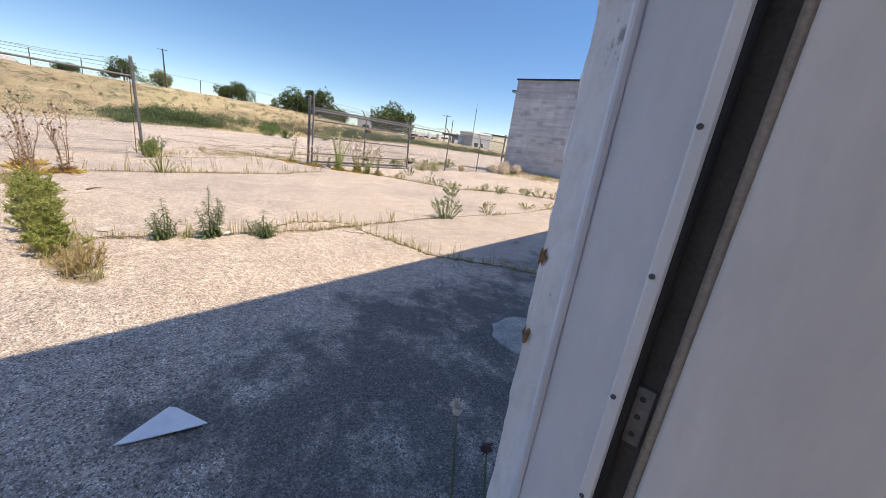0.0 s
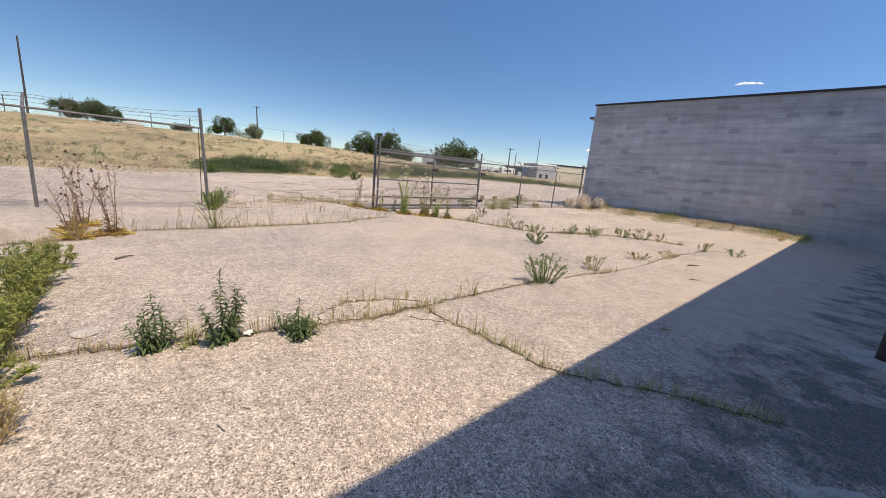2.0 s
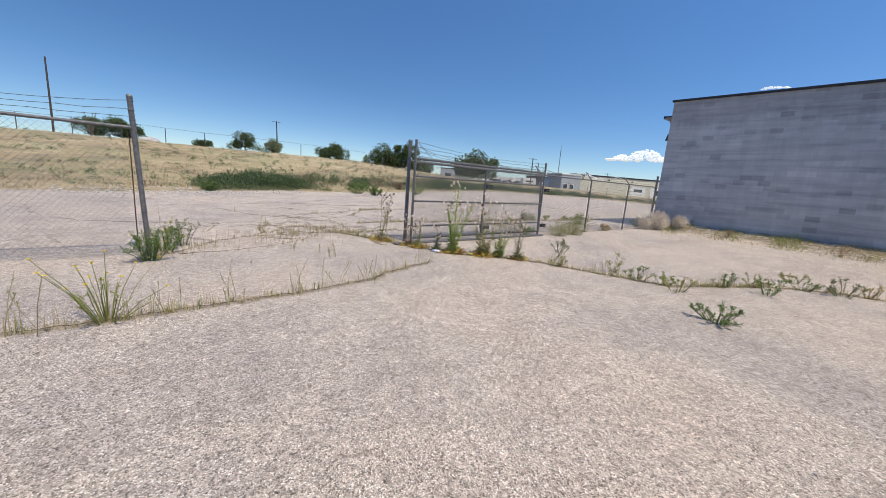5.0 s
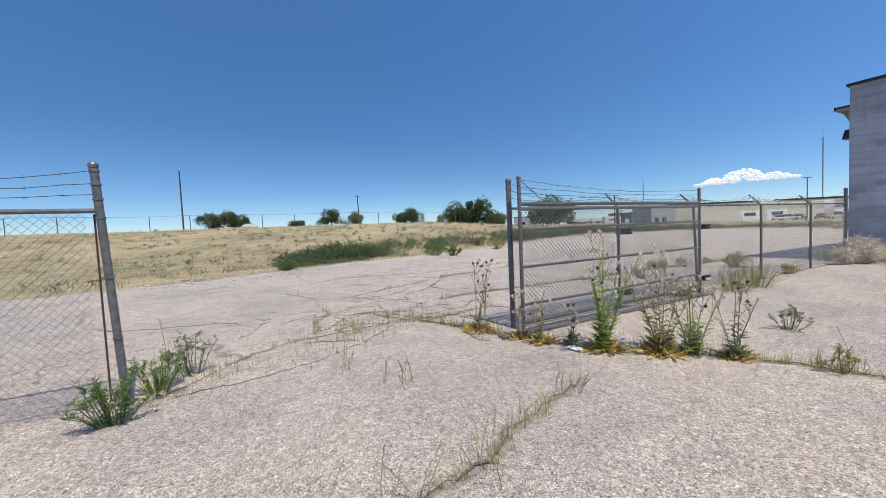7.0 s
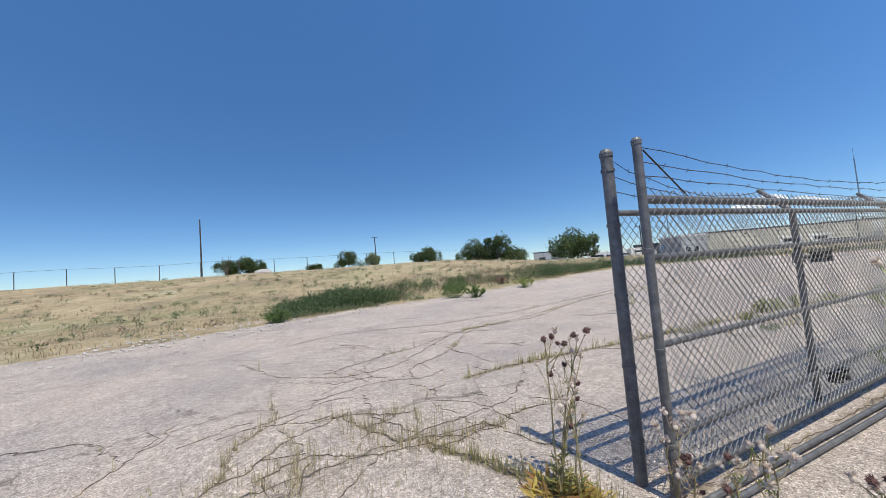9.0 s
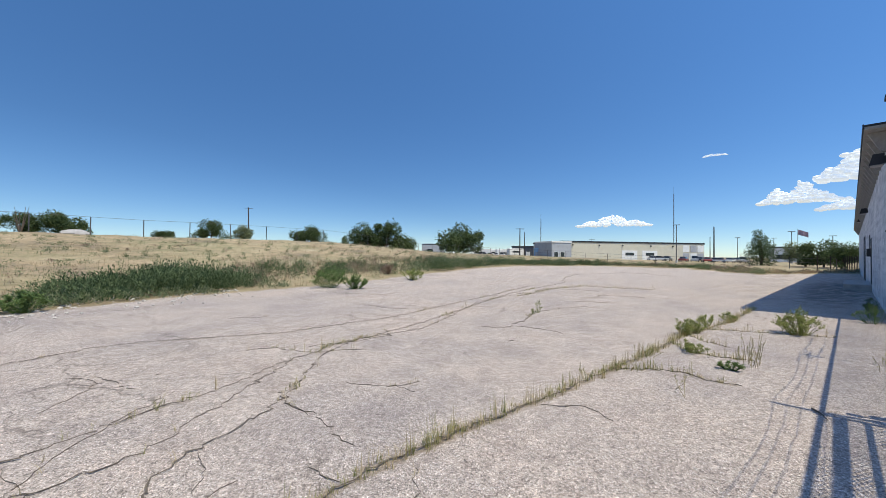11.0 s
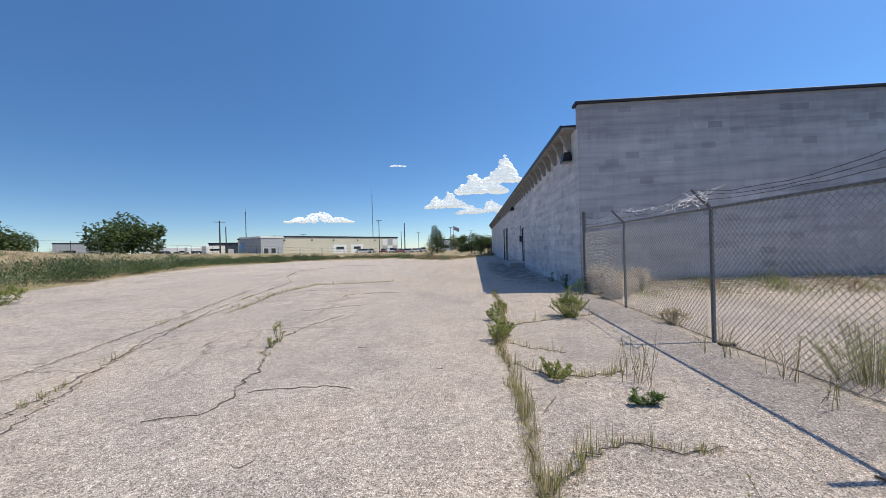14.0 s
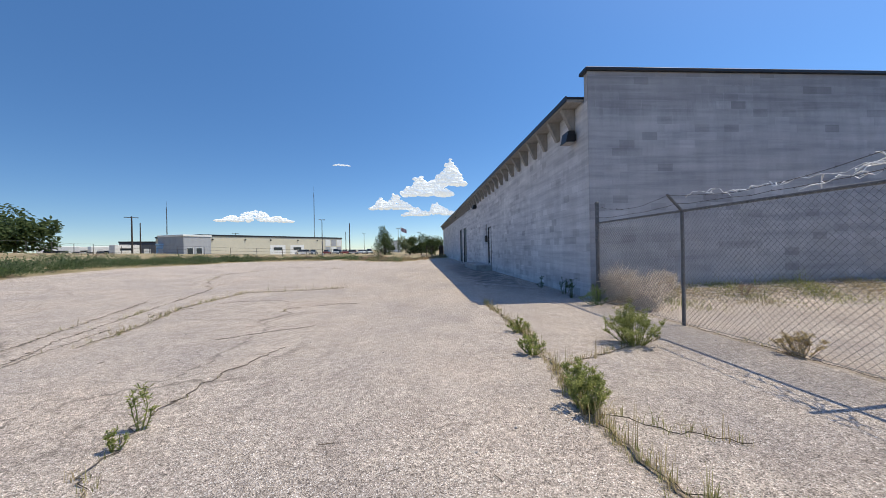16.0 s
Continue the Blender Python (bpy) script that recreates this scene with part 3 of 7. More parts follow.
def build_ground():
    xs = spread((-13.0, 12.4), 0.1, (-3500, 3500))
    ys = spread((-22.4, 6.0), 0.1, (-3500, 3500))
    gx, gy = np.meshgrid(xs, ys)
    z = ground_z(gx, gy)
    soil = np.zeros_like(gx)
    dip = np.zeros_like(gx)
    for name, (pts, width, dirt, weeds) in CRACKS.items():
        line = np.array(LINES[name])
        lo, hi = line.min(0) - 0.8, line.max(0) + 0.8
        ix = np.where((xs > lo[0]) & (xs < hi[0]))[0]
        iy = np.where((ys > lo[1]) & (ys < hi[1]))[0]
        if not len(ix) or not len(iy):
            continue
        sub = np.s_[iy[0]:iy[-1] + 1, ix[0]:ix[-1] + 1]
        px, py = gx[sub], gy[sub]
        d = np.full(px.shape, 9.0)
        for (x0, y0), (x1, y1) in zip(line[:-1], line[1:]):
            dx, dy = x1 - x0, y1 - y0
            s = np.clip(((px - x0) * dx + (py - y0) * dy) / (dx * dx + dy * dy + 1e-9), 0, 1)
            d = np.minimum(d, np.hypot(px - x0 - s * dx, py - y0 - s * dy))
        soil[sub] = np.maximum(soil[sub], dirt * 0.72 * np.exp(-(d / (width * 1.9 + 0.02)) ** 2))
        dip[sub] = np.maximum(dip[sub], dirt * np.exp(-(d / (width * 1.6)) ** 2))
    z = z - 0.02 * np.clip(dip, 0, 1)
    tar_and_shade = np.zeros_like(gx)
    # asphalt patches, plus wide ellipses that deepen the shade beside the walls
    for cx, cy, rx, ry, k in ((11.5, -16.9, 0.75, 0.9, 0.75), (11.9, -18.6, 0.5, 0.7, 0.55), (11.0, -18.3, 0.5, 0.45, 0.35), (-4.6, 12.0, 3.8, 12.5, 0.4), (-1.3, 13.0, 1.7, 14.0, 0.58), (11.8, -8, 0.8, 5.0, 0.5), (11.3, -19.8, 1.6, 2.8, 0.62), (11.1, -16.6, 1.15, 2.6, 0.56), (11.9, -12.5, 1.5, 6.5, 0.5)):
        tar_and_shade = np.maximum(tar_and_shade, k * np.exp(-(((gx - cx) / rx) ** 2 + ((gy - cy) / ry) ** 2) ** 2))
    field = np.clip(0.5 + field_depth(gx, gy) / 2.4, 0, 1)
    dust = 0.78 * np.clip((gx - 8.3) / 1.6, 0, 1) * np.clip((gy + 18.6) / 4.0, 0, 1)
    strip_y = np.array([-19.2, -18.0, -17.0, -16.2, -15.3, -14.5])
    strip_x = np.array([0.2, -0.75, -1.15, -1.3, -1.65, -2.3])
    across = gx - np.interp(gy, strip_y, strip_x)
    soil = np.maximum(soil, 0.43 * np.exp(-(across / 0.65) ** 2) * np.exp(-((gy + 16.6) / 1.9) ** 4))
    soil = np.maximum(soil, 0.85 * np.exp(-((gy + 0.3) / 0.9) ** 2) * ((gx > 0.2) & (gx < 9.5)))
    soil = np.maximum(soil, 0.8 * np.exp(-((gx - 3.4) / 1.7) ** 2 - ((gy + 22.3) / 0.75) ** 2))
    broken = np.where(gy > -13.2, np.clip((-4.6 - gx) / 2.0, 0, 1), np.clip((0.6 - gx) / 2.0, 0.0, 1.0))
    ny, nx = gx.shape
    me = bpy.data.meshes.new("ground")
    me.vertices.add(nx * ny)
    me.vertices.foreach_set("co", np.stack([gx, gy, z], -1).astype(np.float32).ravel())
    k = (np.arange(ny - 1)[:, None] * nx + np.arange(nx - 1)[None, :]).ravel()
    quads = np.stack([k, k + 1, k + nx + 1, k + nx], -1).astype(np.int32)
    me.loops.add(quads.size)
    me.loops.foreach_set("vertex_index", quads.ravel())
    me.polygons.add(len(quads))
    me.polygons.foreach_set("loop_start", np.arange(0, quads.size, 4, dtype=np.int32))
    for name, values in (("soil", soil), ("tar_and_shade", tar_and_shade), ("field", field), ("broken", broken), ("dust", dust)):
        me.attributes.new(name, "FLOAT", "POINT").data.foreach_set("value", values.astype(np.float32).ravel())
    me.materials.append(GROUND)
    me.update(calc_edges=True)
    me.validate()
    me.polygons.foreach_set("use_smooth", [True] * len(me.polygons))
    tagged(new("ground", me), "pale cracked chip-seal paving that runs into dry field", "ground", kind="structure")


build_ground()
CRACK_SOIL = plain("crack_bottom", (0.15, 0.125, 0.098), 0.95, 0, 20.0, 0.5)


def build_crack(name, seed):
    pts, width, dirt, weeds = CRACKS[name]
    line = LINES[name]
    rnd = random.Random(seed)
    b = Build()
    rows = []
    for i, (x, y) in enumerate(line):
        x0, y0 = line[max(0, i - 1)]
        x1, y1 = line[min(len(line) - 1, i + 1)]
        n = math.hypot(x1 - x0, y1 - y0) + 1e-6
        ends = min(1.0, min(i, len(line) - 1 - i) / 3 + 0.15)
        wl, wr = (width * 0.34 * rnd.random() ** 1.6 * ends + 0.001 for _ in range(2))
        if noise.noise(Vector((x * 1.7, y * 1.7, seed))) > (0.12 if weeds > 24 else 0.3 if name.startswith(("fork", "arched")) else -0.04 if name.startswith(("west", "branching")) else -0.1):
            wl = wr = 0.0012
        ux, uy = -(y1 - y0) / n, (x1 - x0) / n
        z = float(ground_z(x, y)) + 0.004
        rows.append(((x + ux * wl, y + uy * wl, z), (x, y, z - 0.006), (x - ux * wr, y - uy * wr, z)))
    for r0, r1 in zip(rows, rows[1:]):
        b.face((r0[0], r0[1], r1[1], r1[0]))
        b.face((r0[1], r0[2], r1[2], r1[1]))
    tagged(b.make("pavement_crack", CRACK_SOIL), "dark open crack filled with soil in the paving", "crack", "cracks in the paving", "stuff")


for i, name in enumerate(CRACKS):
    build_crack(name, 100 + i)

# ---- block building with the eaves ----
GREY_H, SIDE_H, SIDE_L = 5.72, 5.05, 54.0


def build_block_walls():
    core = Build()
    core.box((0.02, -0.002, -0.3), (12.2, 0.24, GREY_H))
    wall = core.make("wall_grey", MORTAR)
    tagged(wall, "tall grey painted concrete block end wall", "wall", kind="structure")
    core = Build()
    for y0, y1, z0, z1 in ((0.24, 12.45, -0.3, SIDE_H), (12.45, 13.4, 2.6, SIDE_H), (12.45, 13.4, -0.3, 0.33), (13.4, 23.7, -0.3, SIDE_H), (23.7, 25.5, 3.2, SIDE_H), (25.5, 26.8, -0.3, SIDE_H), (26.8, 28.4, 3.2, SIDE_H), (28.4, SIDE_L, -0.3, SIDE_H)):
        core.box((-0.002, y0, z0), (0.24, y1, z1))
    side = core.make("wall_side", MORTAR)
    tagged(side, "long pale painted concrete block side wall in shade", "wall", kind="structure")
    gap = 0.0014

    def block(mat, sx, sy):
        b = Build()
        b.box((gap, gap, gap), (sx - gap, sy - gap, 0.2 - gap), 0.0022)
        return b.data("block", mat)

    full, half = block(BLOCK, 0.4, 0.03), block(BLOCK, 0.2, 0.03)
    rest = Build()
    for row in range(29):
        x = 0.0
        first = row % 2 == 0
        while x < 12.2:
            w = 0.2 if first else 0.4
            first = False
            w = min(w, 12.2 - x)
            if x < 4.0 and w > 0.15:
                ob = new("block", full if w > 0.3 else half)
                ob.parent = wall
                ob.location = (x, -0.005, row * 0.2)
            elif w > 0.05:
                rest.box((x + gap, -0.005 + gap, row * 0.2 + gap), (x + w - gap, 0.025, row * 0.2 + 0.2 - gap))
            x += w
    tagged(rest.make("blockwork", BLOCK_STUFF, wall), kind="stuff")
    full, half = block(SIDE_BLOCK, 0.03, 0.4), block(SIDE_BLOCK, 0.03, 0.2)
    rest = Build()
    holes = ((12.45, 13.4, 0.33, 2.6), (23.7, 25.5, -1, 3.2), (26.8, 28.4, -1, 3.2))
    for row in range(25):
        y = 0.03
        first = row % 2 == 0
        while y < SIDE_L:
            w = 0.2 if first else 0.4
            first = False
            z = row * 0.2
            y1 = y + w
            for h in holes:
                if z + 0.1 > h[2] and z + 0.1 < h[3]:
                    if y < h[0] < y1:
                        y1 = h[0]
                    elif h[0] <= y < h[1]:
                        y = h[1]
                        y1 = y + 0.2
            if y < 4.6:
                ob = new("block", full if w > 0.3 else half)
                ob.parent = side
                ob.location = (-0.005, y, z)
            elif y1 - y > 0.05:
                rest.box((-0.005 + gap, y + gap, z + gap), (0.025, y1 - gap, z + 0.2 - gap))
            y = y1
    tagged(rest.make("blockwork", SIDE_STUFF, side), kind="stuff")
    b = Build()
    b.box((-0.07, -0.08, GREY_H + 0.002), (12.2, 0.34, GREY_H + 0.09), 0.012)
    tagged(b.make("trim_coping", ROOF_METAL), "dark metal coping along the top of the block wall", "trim", kind="structure")
    b = Build()
    b.box((0.24, 0.24, SIDE_H - 0.15), (30, SIDE_L, SIDE_H), 0)
    tagged(b.make("roof_deck", ROOF), "flat dark roof behind the parapet", "roof", kind="structure")
    b = Build()
    b.box((29.7, 0.24, -0.3), (30, SIDE_L, SIDE_H - 0.15))
    b.box((0.24, SIDE_L - 0.3, -0.3), (29.7, SIDE_L, SIDE_H - 0.15))
    tagged(b.make("wall_back", MORTAR), "plain block rear walls of the building", "wall", kind="structure")
    # eaves on boxed brackets
    b = Build()
    b.box((-0.42, 0.3, SIDE_H + 0.002), (0.3, SIDE_L + 0.2, SIDE_H + 0.09), 0.01)
    eave = b.make("eave", EAVE_WOOD)
    tagged(eave, "weathered overhanging eave of boards", "eave", kind="structure")
    b = Build()
    b.box((-0.45, 0.28, SIDE_H + 0.03), (-0.422, SIDE_L + 0.22, SIDE_H + 0.16))
    b.box((-0.422, 0.28, SIDE_H + 0.094), (0.3, SIDE_L + 0.22, SIDE_H + 0.14))
    b.make("fascia", ROOF_METAL, eave, "dark metal drip edge")
    br = Build()
    prof = ((-0.36, SIDE_H), (-0.008, SIDE_H), (-0.008, SIDE_H - 0.55), (-0.1, SIDE_H - 0.55))
    for yy in (0.0, 0.16):
        br.v += [(px, yy, pz) for px, pz in prof]
    br.f += [(0, 1, 2, 3), (7, 6, 5, 4)] + [(i, 4 + i, 4 + (i + 1) % 4, (i + 1) % 4) for i in range(4)]
    data = br.data("bracket", EAVE_WOOD)
    y = 0.75
    while y < SIDE_L:
        ob = new("bracket", data)
        ob.parent = eave
        ob.location = (0, y, 0)
        y += 1.06
    return side


build_block_walls()


def wall_light(y, z):
    t = thing("wall_light", (-0.006, y, z), "dark boxy floodlight fixed to the block wall", "lamp", "floodlights on the side wall")
    b = Build()
    b.box((-0.05, -0.08, -0.1), (0.0, 0.08, 0.1), 0.008)
    b.make("back_plate", BLACK, t)
    b = Build()
    v = [(-0.05, -0.15, -0.12), (-0.05, 0.15, -0.12), (-0.05, 0.15, 0.16), (-0.05, -0.15, 0.16), (-0.33, -0.2, -0.16), (-0.33, 0.2, -0.16), (-0.26, 0.2, 0.14), (-0.26, -0.2, 0.14)]
    b.v, b.f = v, [(0, 1, 2, 3), (7, 6, 5, 4), (0, 4, 5, 1), (1, 5, 6, 2), (2, 6, 7, 3), (3, 7, 4, 0)]
    b.make("housing", BLACK, t)
    b = Build()
    b.box((-0.30, -0.17, -0.17), (-0.08, 0.17, -0.15), 0.004)
    b.make("lens", CONCRETE, t, "dusty glass lens")


wall_light(0.78, 4.28)
wall_light(17.7, 4.35)
wall_light(30.9, 4.75)


def side_door(name, y0, y1, z0, z1, leaves, mat, label):
    b = Build()
    b.box((0.06, y0 + 0.05, z0 + 0.01), (0.1, y1 - 0.05, z1 - 0.05), 0.004)
    d = b.make(name, mat)
    tagged(d, label, "door", kind="structure")
    b = Build()
    b.box((-0.02, y0, z0), (0.14, y0 + 0.05, z1))
    b.box((-0.02, y1 - 0.05, z0), (0.14, y1, z1))
    b.box((-0.02, y0 + 0.05, z1 - 0.05), (0.14, y1 - 0.05, z1))
    b.make("door_frame", BLACK, d)
    for i in range(leaves):
        w = (y1 - y0 - 0.1) / leaves
        b = Build()
        b.box((0.045, y0 + 0.05 + i * w + 0.03, z0 + 0.2), (0.058, y0 + 0.05 + (i + 1) * w - 0.03, z1 - 0.15), 0.004)
        b.make("panel", mat, d)
    b = Build()
    b.tube([(0.03, y0 + 0.2, z0 + 0.95), (0.0, y0 + 0.2, z0 + 0.98), (0.0, y0 + 0.2, z0 + 1.15), (0.03, y0 + 0.2, z0 + 1.18)], 0.012, 6)
    b.make("handle", GALV, d)


side_door("door_2", 12.45, 13.4, 0.33, 2.6, 1, SIDE_STUFF, "pale painted steel door in the block wall above a stoop")
side_door("door_3", 23.7, 25.5, 0.02, 3.2, 2, DARK_BOARD, "tall dark teal double door in the block wall")
side_door("door_4", 26.8, 28.4, 0.02, 3.2, 2, DARK_BOARD, "tall dark teal double door in the block wall")
t = thing("meter_box", (-0.008, 13.75, 1.9), "small dark electrical box with a conduit on the block wall", "electrical box")
b = Build()
b.box((-0.14, -0.13, -0.2), (0.0, 0.13, 0.2), 0.01)
b.make("case", BLACK, t)
b = Build()
b.tube([(-0.04, 0, 0.2), (-0.04, 0, 0.9)], 0.018, 8)
b.make("conduit", GALV, t)
b = Build()
b.box((-0.95, 12.3, -0.05), (-0.008, 17.6, 0.33), 0.02)
tagged(b.make("door_stoop", CONCRETE), "low concrete stoop below the side door", "step", kind="structure")

# ---- white building with the doorway ----
WX, WH = 12.25, 5.03


def build_white():
    b = Build()
    for y0, y1, z0, z1 in ((-40, -22.2, -0.2, WH), (-22.2, -21.08, 2.12, WH), (-21.08, -18.62, -0.2, WH), (-18.62, -15.35, 3.5, WH), (-15.35, -0.01, -0.2, WH)):
        b.box((WX, y0, z0), (WX + 0.4, y1, z1))
    tagged(b.make("wall_white", WHITE_WALL), "white painted masonry wall, scuffed and chipped", "wall", kind="structure")
    b = Build()
    b.box((WX - 0.05, -40, WH + 0.002), (WX + 0.5, -0.1, WH + 0.07), 0.01)
    tagged(b.make("trim_roof_edge", ROOF_METAL), "thin dark roof edge on the white wall", "trim", kind="structure")
    # unseen roof with an added opening, so daylight brightens the open door
    b = Build()
    b.box((WX + 0.4, -40, WH - 0.4), (14.6, -0.01, WH - 0.2))
    b.box((16.8, -40, WH - 0.4), (30, -0.01, WH - 0.2))
    b.box((14.6, -40, WH - 0.4), (16.8, -27, WH - 0.2))
    b.box((14.6, -21.6, WH - 0.4), (16.8, -0.01, WH - 0.2))
    tagged(b.make("ceiling", ROOF), "dark flat roof and ceiling of the white building, with an added unseen opening", "ceiling", kind="structure")
    b = Build()
    b.box((29.7, -40, -0.2), (30, -0.01, WH - 0.4))
    b.box((WX + 0.4, -40, -0.2), (29.7, -39.7, WH - 0.4))
    b.box((12.6, -19.2, -0.2), (29.7, -19.0, WH - 0.4))
    b.box((17.0, -39.7, -0.2), (17.2, -19.2, WH - 0.4))
    tagged(b.make("wall_inner", WHITE_WALL), "plain painted inner walls", "wall", kind="structure")
    # overhead door in its recess
    d = None
    z = 0.03
    for i in range(7):
        b = Build()
        b.box((WX + 0.32, -18.60, z + 0.003), (WX + 0.36, -15.37, min(z + 0.495, 3.49)), 0.006)
        if d is None:
            d = b.make("garage_door", DOOR_PAINT)
            tagged(d, "white sectional overhead door, closed, in a recess", "door", kind="structure")
        else:
            b.make("panel", DOOR_PAINT, d)
        z += 0.5
    rnd = random.Random(4)
    for yy, sgn in ((-15.352, -1), (-18.618, 1)):
        b = Build()
        pts = []
        for k in range(36):
            zz = 0.02 + 3.44 * k / 35
            pts.append((WX + 0.24 + rnd.uniform(-0.012, 0.012), yy + sgn * (0.045 + rnd.uniform(0, 0.02)), zz))
        b.tube(pts, [0.045 + rnd.uniform(-0.008, 0.008) for _ in pts], 6)
        tagged(b.make("trim_door", PEELED), "peeling brown and white timber stop beside the overhead door", "trim", kind="structure")
    b = Build()
    b.box((WX - 0.02, -18.61, -0.1), (WX + 0.318, -15.36, 0.025), 0.01)
    tagged(b.make("door_sill", CONCRETE), "narrow concrete sill in front of the overhead door", "sill", kind="structure")
    # the doorway that the walk starts in
    J = -21.08
    b = Build()
    rnd = random.Random(9)
    prev = None
    for k in range(54):
        zz = 2.1 * k / 53
        e = rnd.uniform(0, 0.02)
        row = ((WX - 0.004, J + 0.035, zz), (WX - 0.006, J + 0.004 + e, zz), (WX + 0.012, J - 0.004 + e * 0.4, zz), (WX + 0.06, J - 0.006, zz), (WX + 0.06, J + 0.004, zz))
        if prev:
            for i in range(4):
                b.face((prev[i], prev[i + 1], row[i + 1], row[i]))
        prev = row
    tagged(b.make("trim_masonry_edge", WHITE_WALL), "broken white painted edge of the door reveal", "trim", kind="structure")
    f = Build()
    f.box((WX + 0.058, J - 0.03, 0.0), (WX + 0.075, J - 0.008, 2.10), 0.006)
    f.box((WX + 0.075, J - 0.018, 0.0), (WX + 0.206, J - 0.004, 2.10), 0.003)
    f.box((WX + 0.058, -22.196, 0.0), (WX + 0.206, -22.18, 2.10), 0.003)
    f.box((WX + 0.058, -22.18, 2.085), (WX + 0.206, J - 0.03, 2.116), 0.003)
    frame_ob = f.make("door_1", WHITE_STEEL)
    tagged(frame_ob, "white painted steel door frame with an open door", "door", kind="structure")
    b = Build()
    b.box((WX + 0.182, J - 0.03, 0.0), (WX + 0.206, J - 0.0185, 2.10), 0.004)
    b.make("weather_strip", DOOR_PAINT, frame_ob, "white weather strip held by screws")
    b = Build()
    b.tube([(WX + 0.212, J - 0.022, 0.0), (WX + 0.212, J - 0.022, 2.10)], 0.007, 8)
    b.make("seal", RUBBER, frame_ob, "black rubber seal")
    b = Build()
    b.lathe([(0.0045, 0), (0.0045, 0.002), (0.003, 0.0032)], 10)
    screw = b.data("screw", GALV)
    for zz in (0.2, 0.42, 0.64, 0.86, 1.08, 1.30, 1.52, 1.74, 1.96):
        ob = new("screw", screw)
        ob.parent = frame_ob
        ob.matrix_basis = pose(WX + 0.189, J - 0.0305, zz, 90, 0, 0)
    # dark grey strip filling the gap between the seal and the leaf
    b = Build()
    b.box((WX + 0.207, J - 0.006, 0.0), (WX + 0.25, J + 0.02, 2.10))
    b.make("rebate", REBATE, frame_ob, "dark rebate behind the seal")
    for zz in (0.3, 1.0, 1.78):
        b = Build()
        b.box((WX + 0.216, J - 0.0135, zz), (WX + 0.245, J - 0.007, zz + 0.11), 0.001)
        h = b.make("hinge", GALV, frame_ob)
        for dz in (0.02, 0.055, 0.09):
            b = Build()
            b.tube([(WX + 0.23, J - 0.0136, zz + dz), (WX + 0.23, J - 0.0148, zz + dz)], 0.005, 8)
            b.make("screw_hole", BLACK, h)
    b = Build()
    b.box((WX + 0.2655, J - 0.012, 0.015), (WX + 1.29, J + 0.033, 2.07), 0.004)
    leaf = b.make("leaf", DOOR_PAINT, frame_ob, "white door leaf swung inward")
    b = Build()
    b.box((WX + 0.2505, J - 0.011, 0.016), (WX + 0.265, J + 0.03, 2.069), 0.004)
    b.make("edge_strip", OLD_WOOD, leaf, "stained bare edge")
    b = Build()
    b.box((WX - 0.05, -22.19, -0.05), (WX + 0.42, J - 0.032, 0.018), 0.006)
    tagged(b.make("threshold", CONCRETE), "worn concrete threshold under the door", "sill", kind="structure")
    # rusted anchor holes in the wall beside the door
    rnd = random.Random(15)
    for zz in (1.27, 1.10):
        b = Build()
        ring = []
        for k in range(14):
            a = 6.283 * k / 14
            r = (0.012 + 0.004 * math.cos(2 * a)) * rnd.uniform(0.6, 1.35)
            ring.append((0.75 * r * math.cos(a), 1.9 * r * math.sin(a)))
        b.v = [(u, v, 0.0) for u, v in ring] + [(u * 0.6, v * 0.6, 0.0035 + rnd.uniform(-0.001, 0.001)) for u, v in ring] + [(0, 0, 0.002)]
        for k in range(14):
            j = (k + 1) % 14
            b.f += [(k, j, 14 + j, 14 + k), (14 + k, 14 + j, 28)]
        ob = b.make("anchor_hole", HOLE_RUST)
        out = Vector((-0.62, -0.78, 0.12)).normalized()
        side = Vector((0, 0, 1)).cross(out).normalized()
        turn = Matrix((side, out.cross(side), out)).transposed().to_4x4()
        ob.matrix_basis = Matrix.Translation((WX + 0.001, J + 0.002, zz)) @ turn
        tagged(ob, "rusty broken patch in the white masonry edge", "hole", "rust patches", "structure")


build_white()


def bollard(x, y, height, lean):
    t = thing("bollard", (x, y, 0), "dark rusty steel pipe bollard set in a concrete pad", "bollard", "bollards beside the overhead door")
    b = Build()
    top = Vector((lean[0], lean[1], height))
    b.tube([(0, 0, -0.1), (0, 0, 0.03), top * 0.98, top], [0.066, 0.066, 0.065, 0.064], 20)
    b.make("pipe", RUST, t, smooth=True)
    b = Build()
    rnd = random.Random(int(y))
    b.lathe([(0.33, -0.05), (0.33, 0.010), (0.29, 0.022), (0.07, 0.03)], 22)
    b.v = [(px * (1 + rnd.uniform(-0.07, 0.07)), py * (1.05 + rnd.uniform(-0.07, 0.07)), pz) for px, py, pz in b.v]
    b.make("concrete_pad", WORN_CONCRETE, t)
    b = Build()
    b.lathe([(0.067, height * 0.93), (0.067, height * 0.97)], 20, (lean[0] * 0.95, lean[1] * 0.95, 0))
    b.make("band", HEAD_DARK, t)


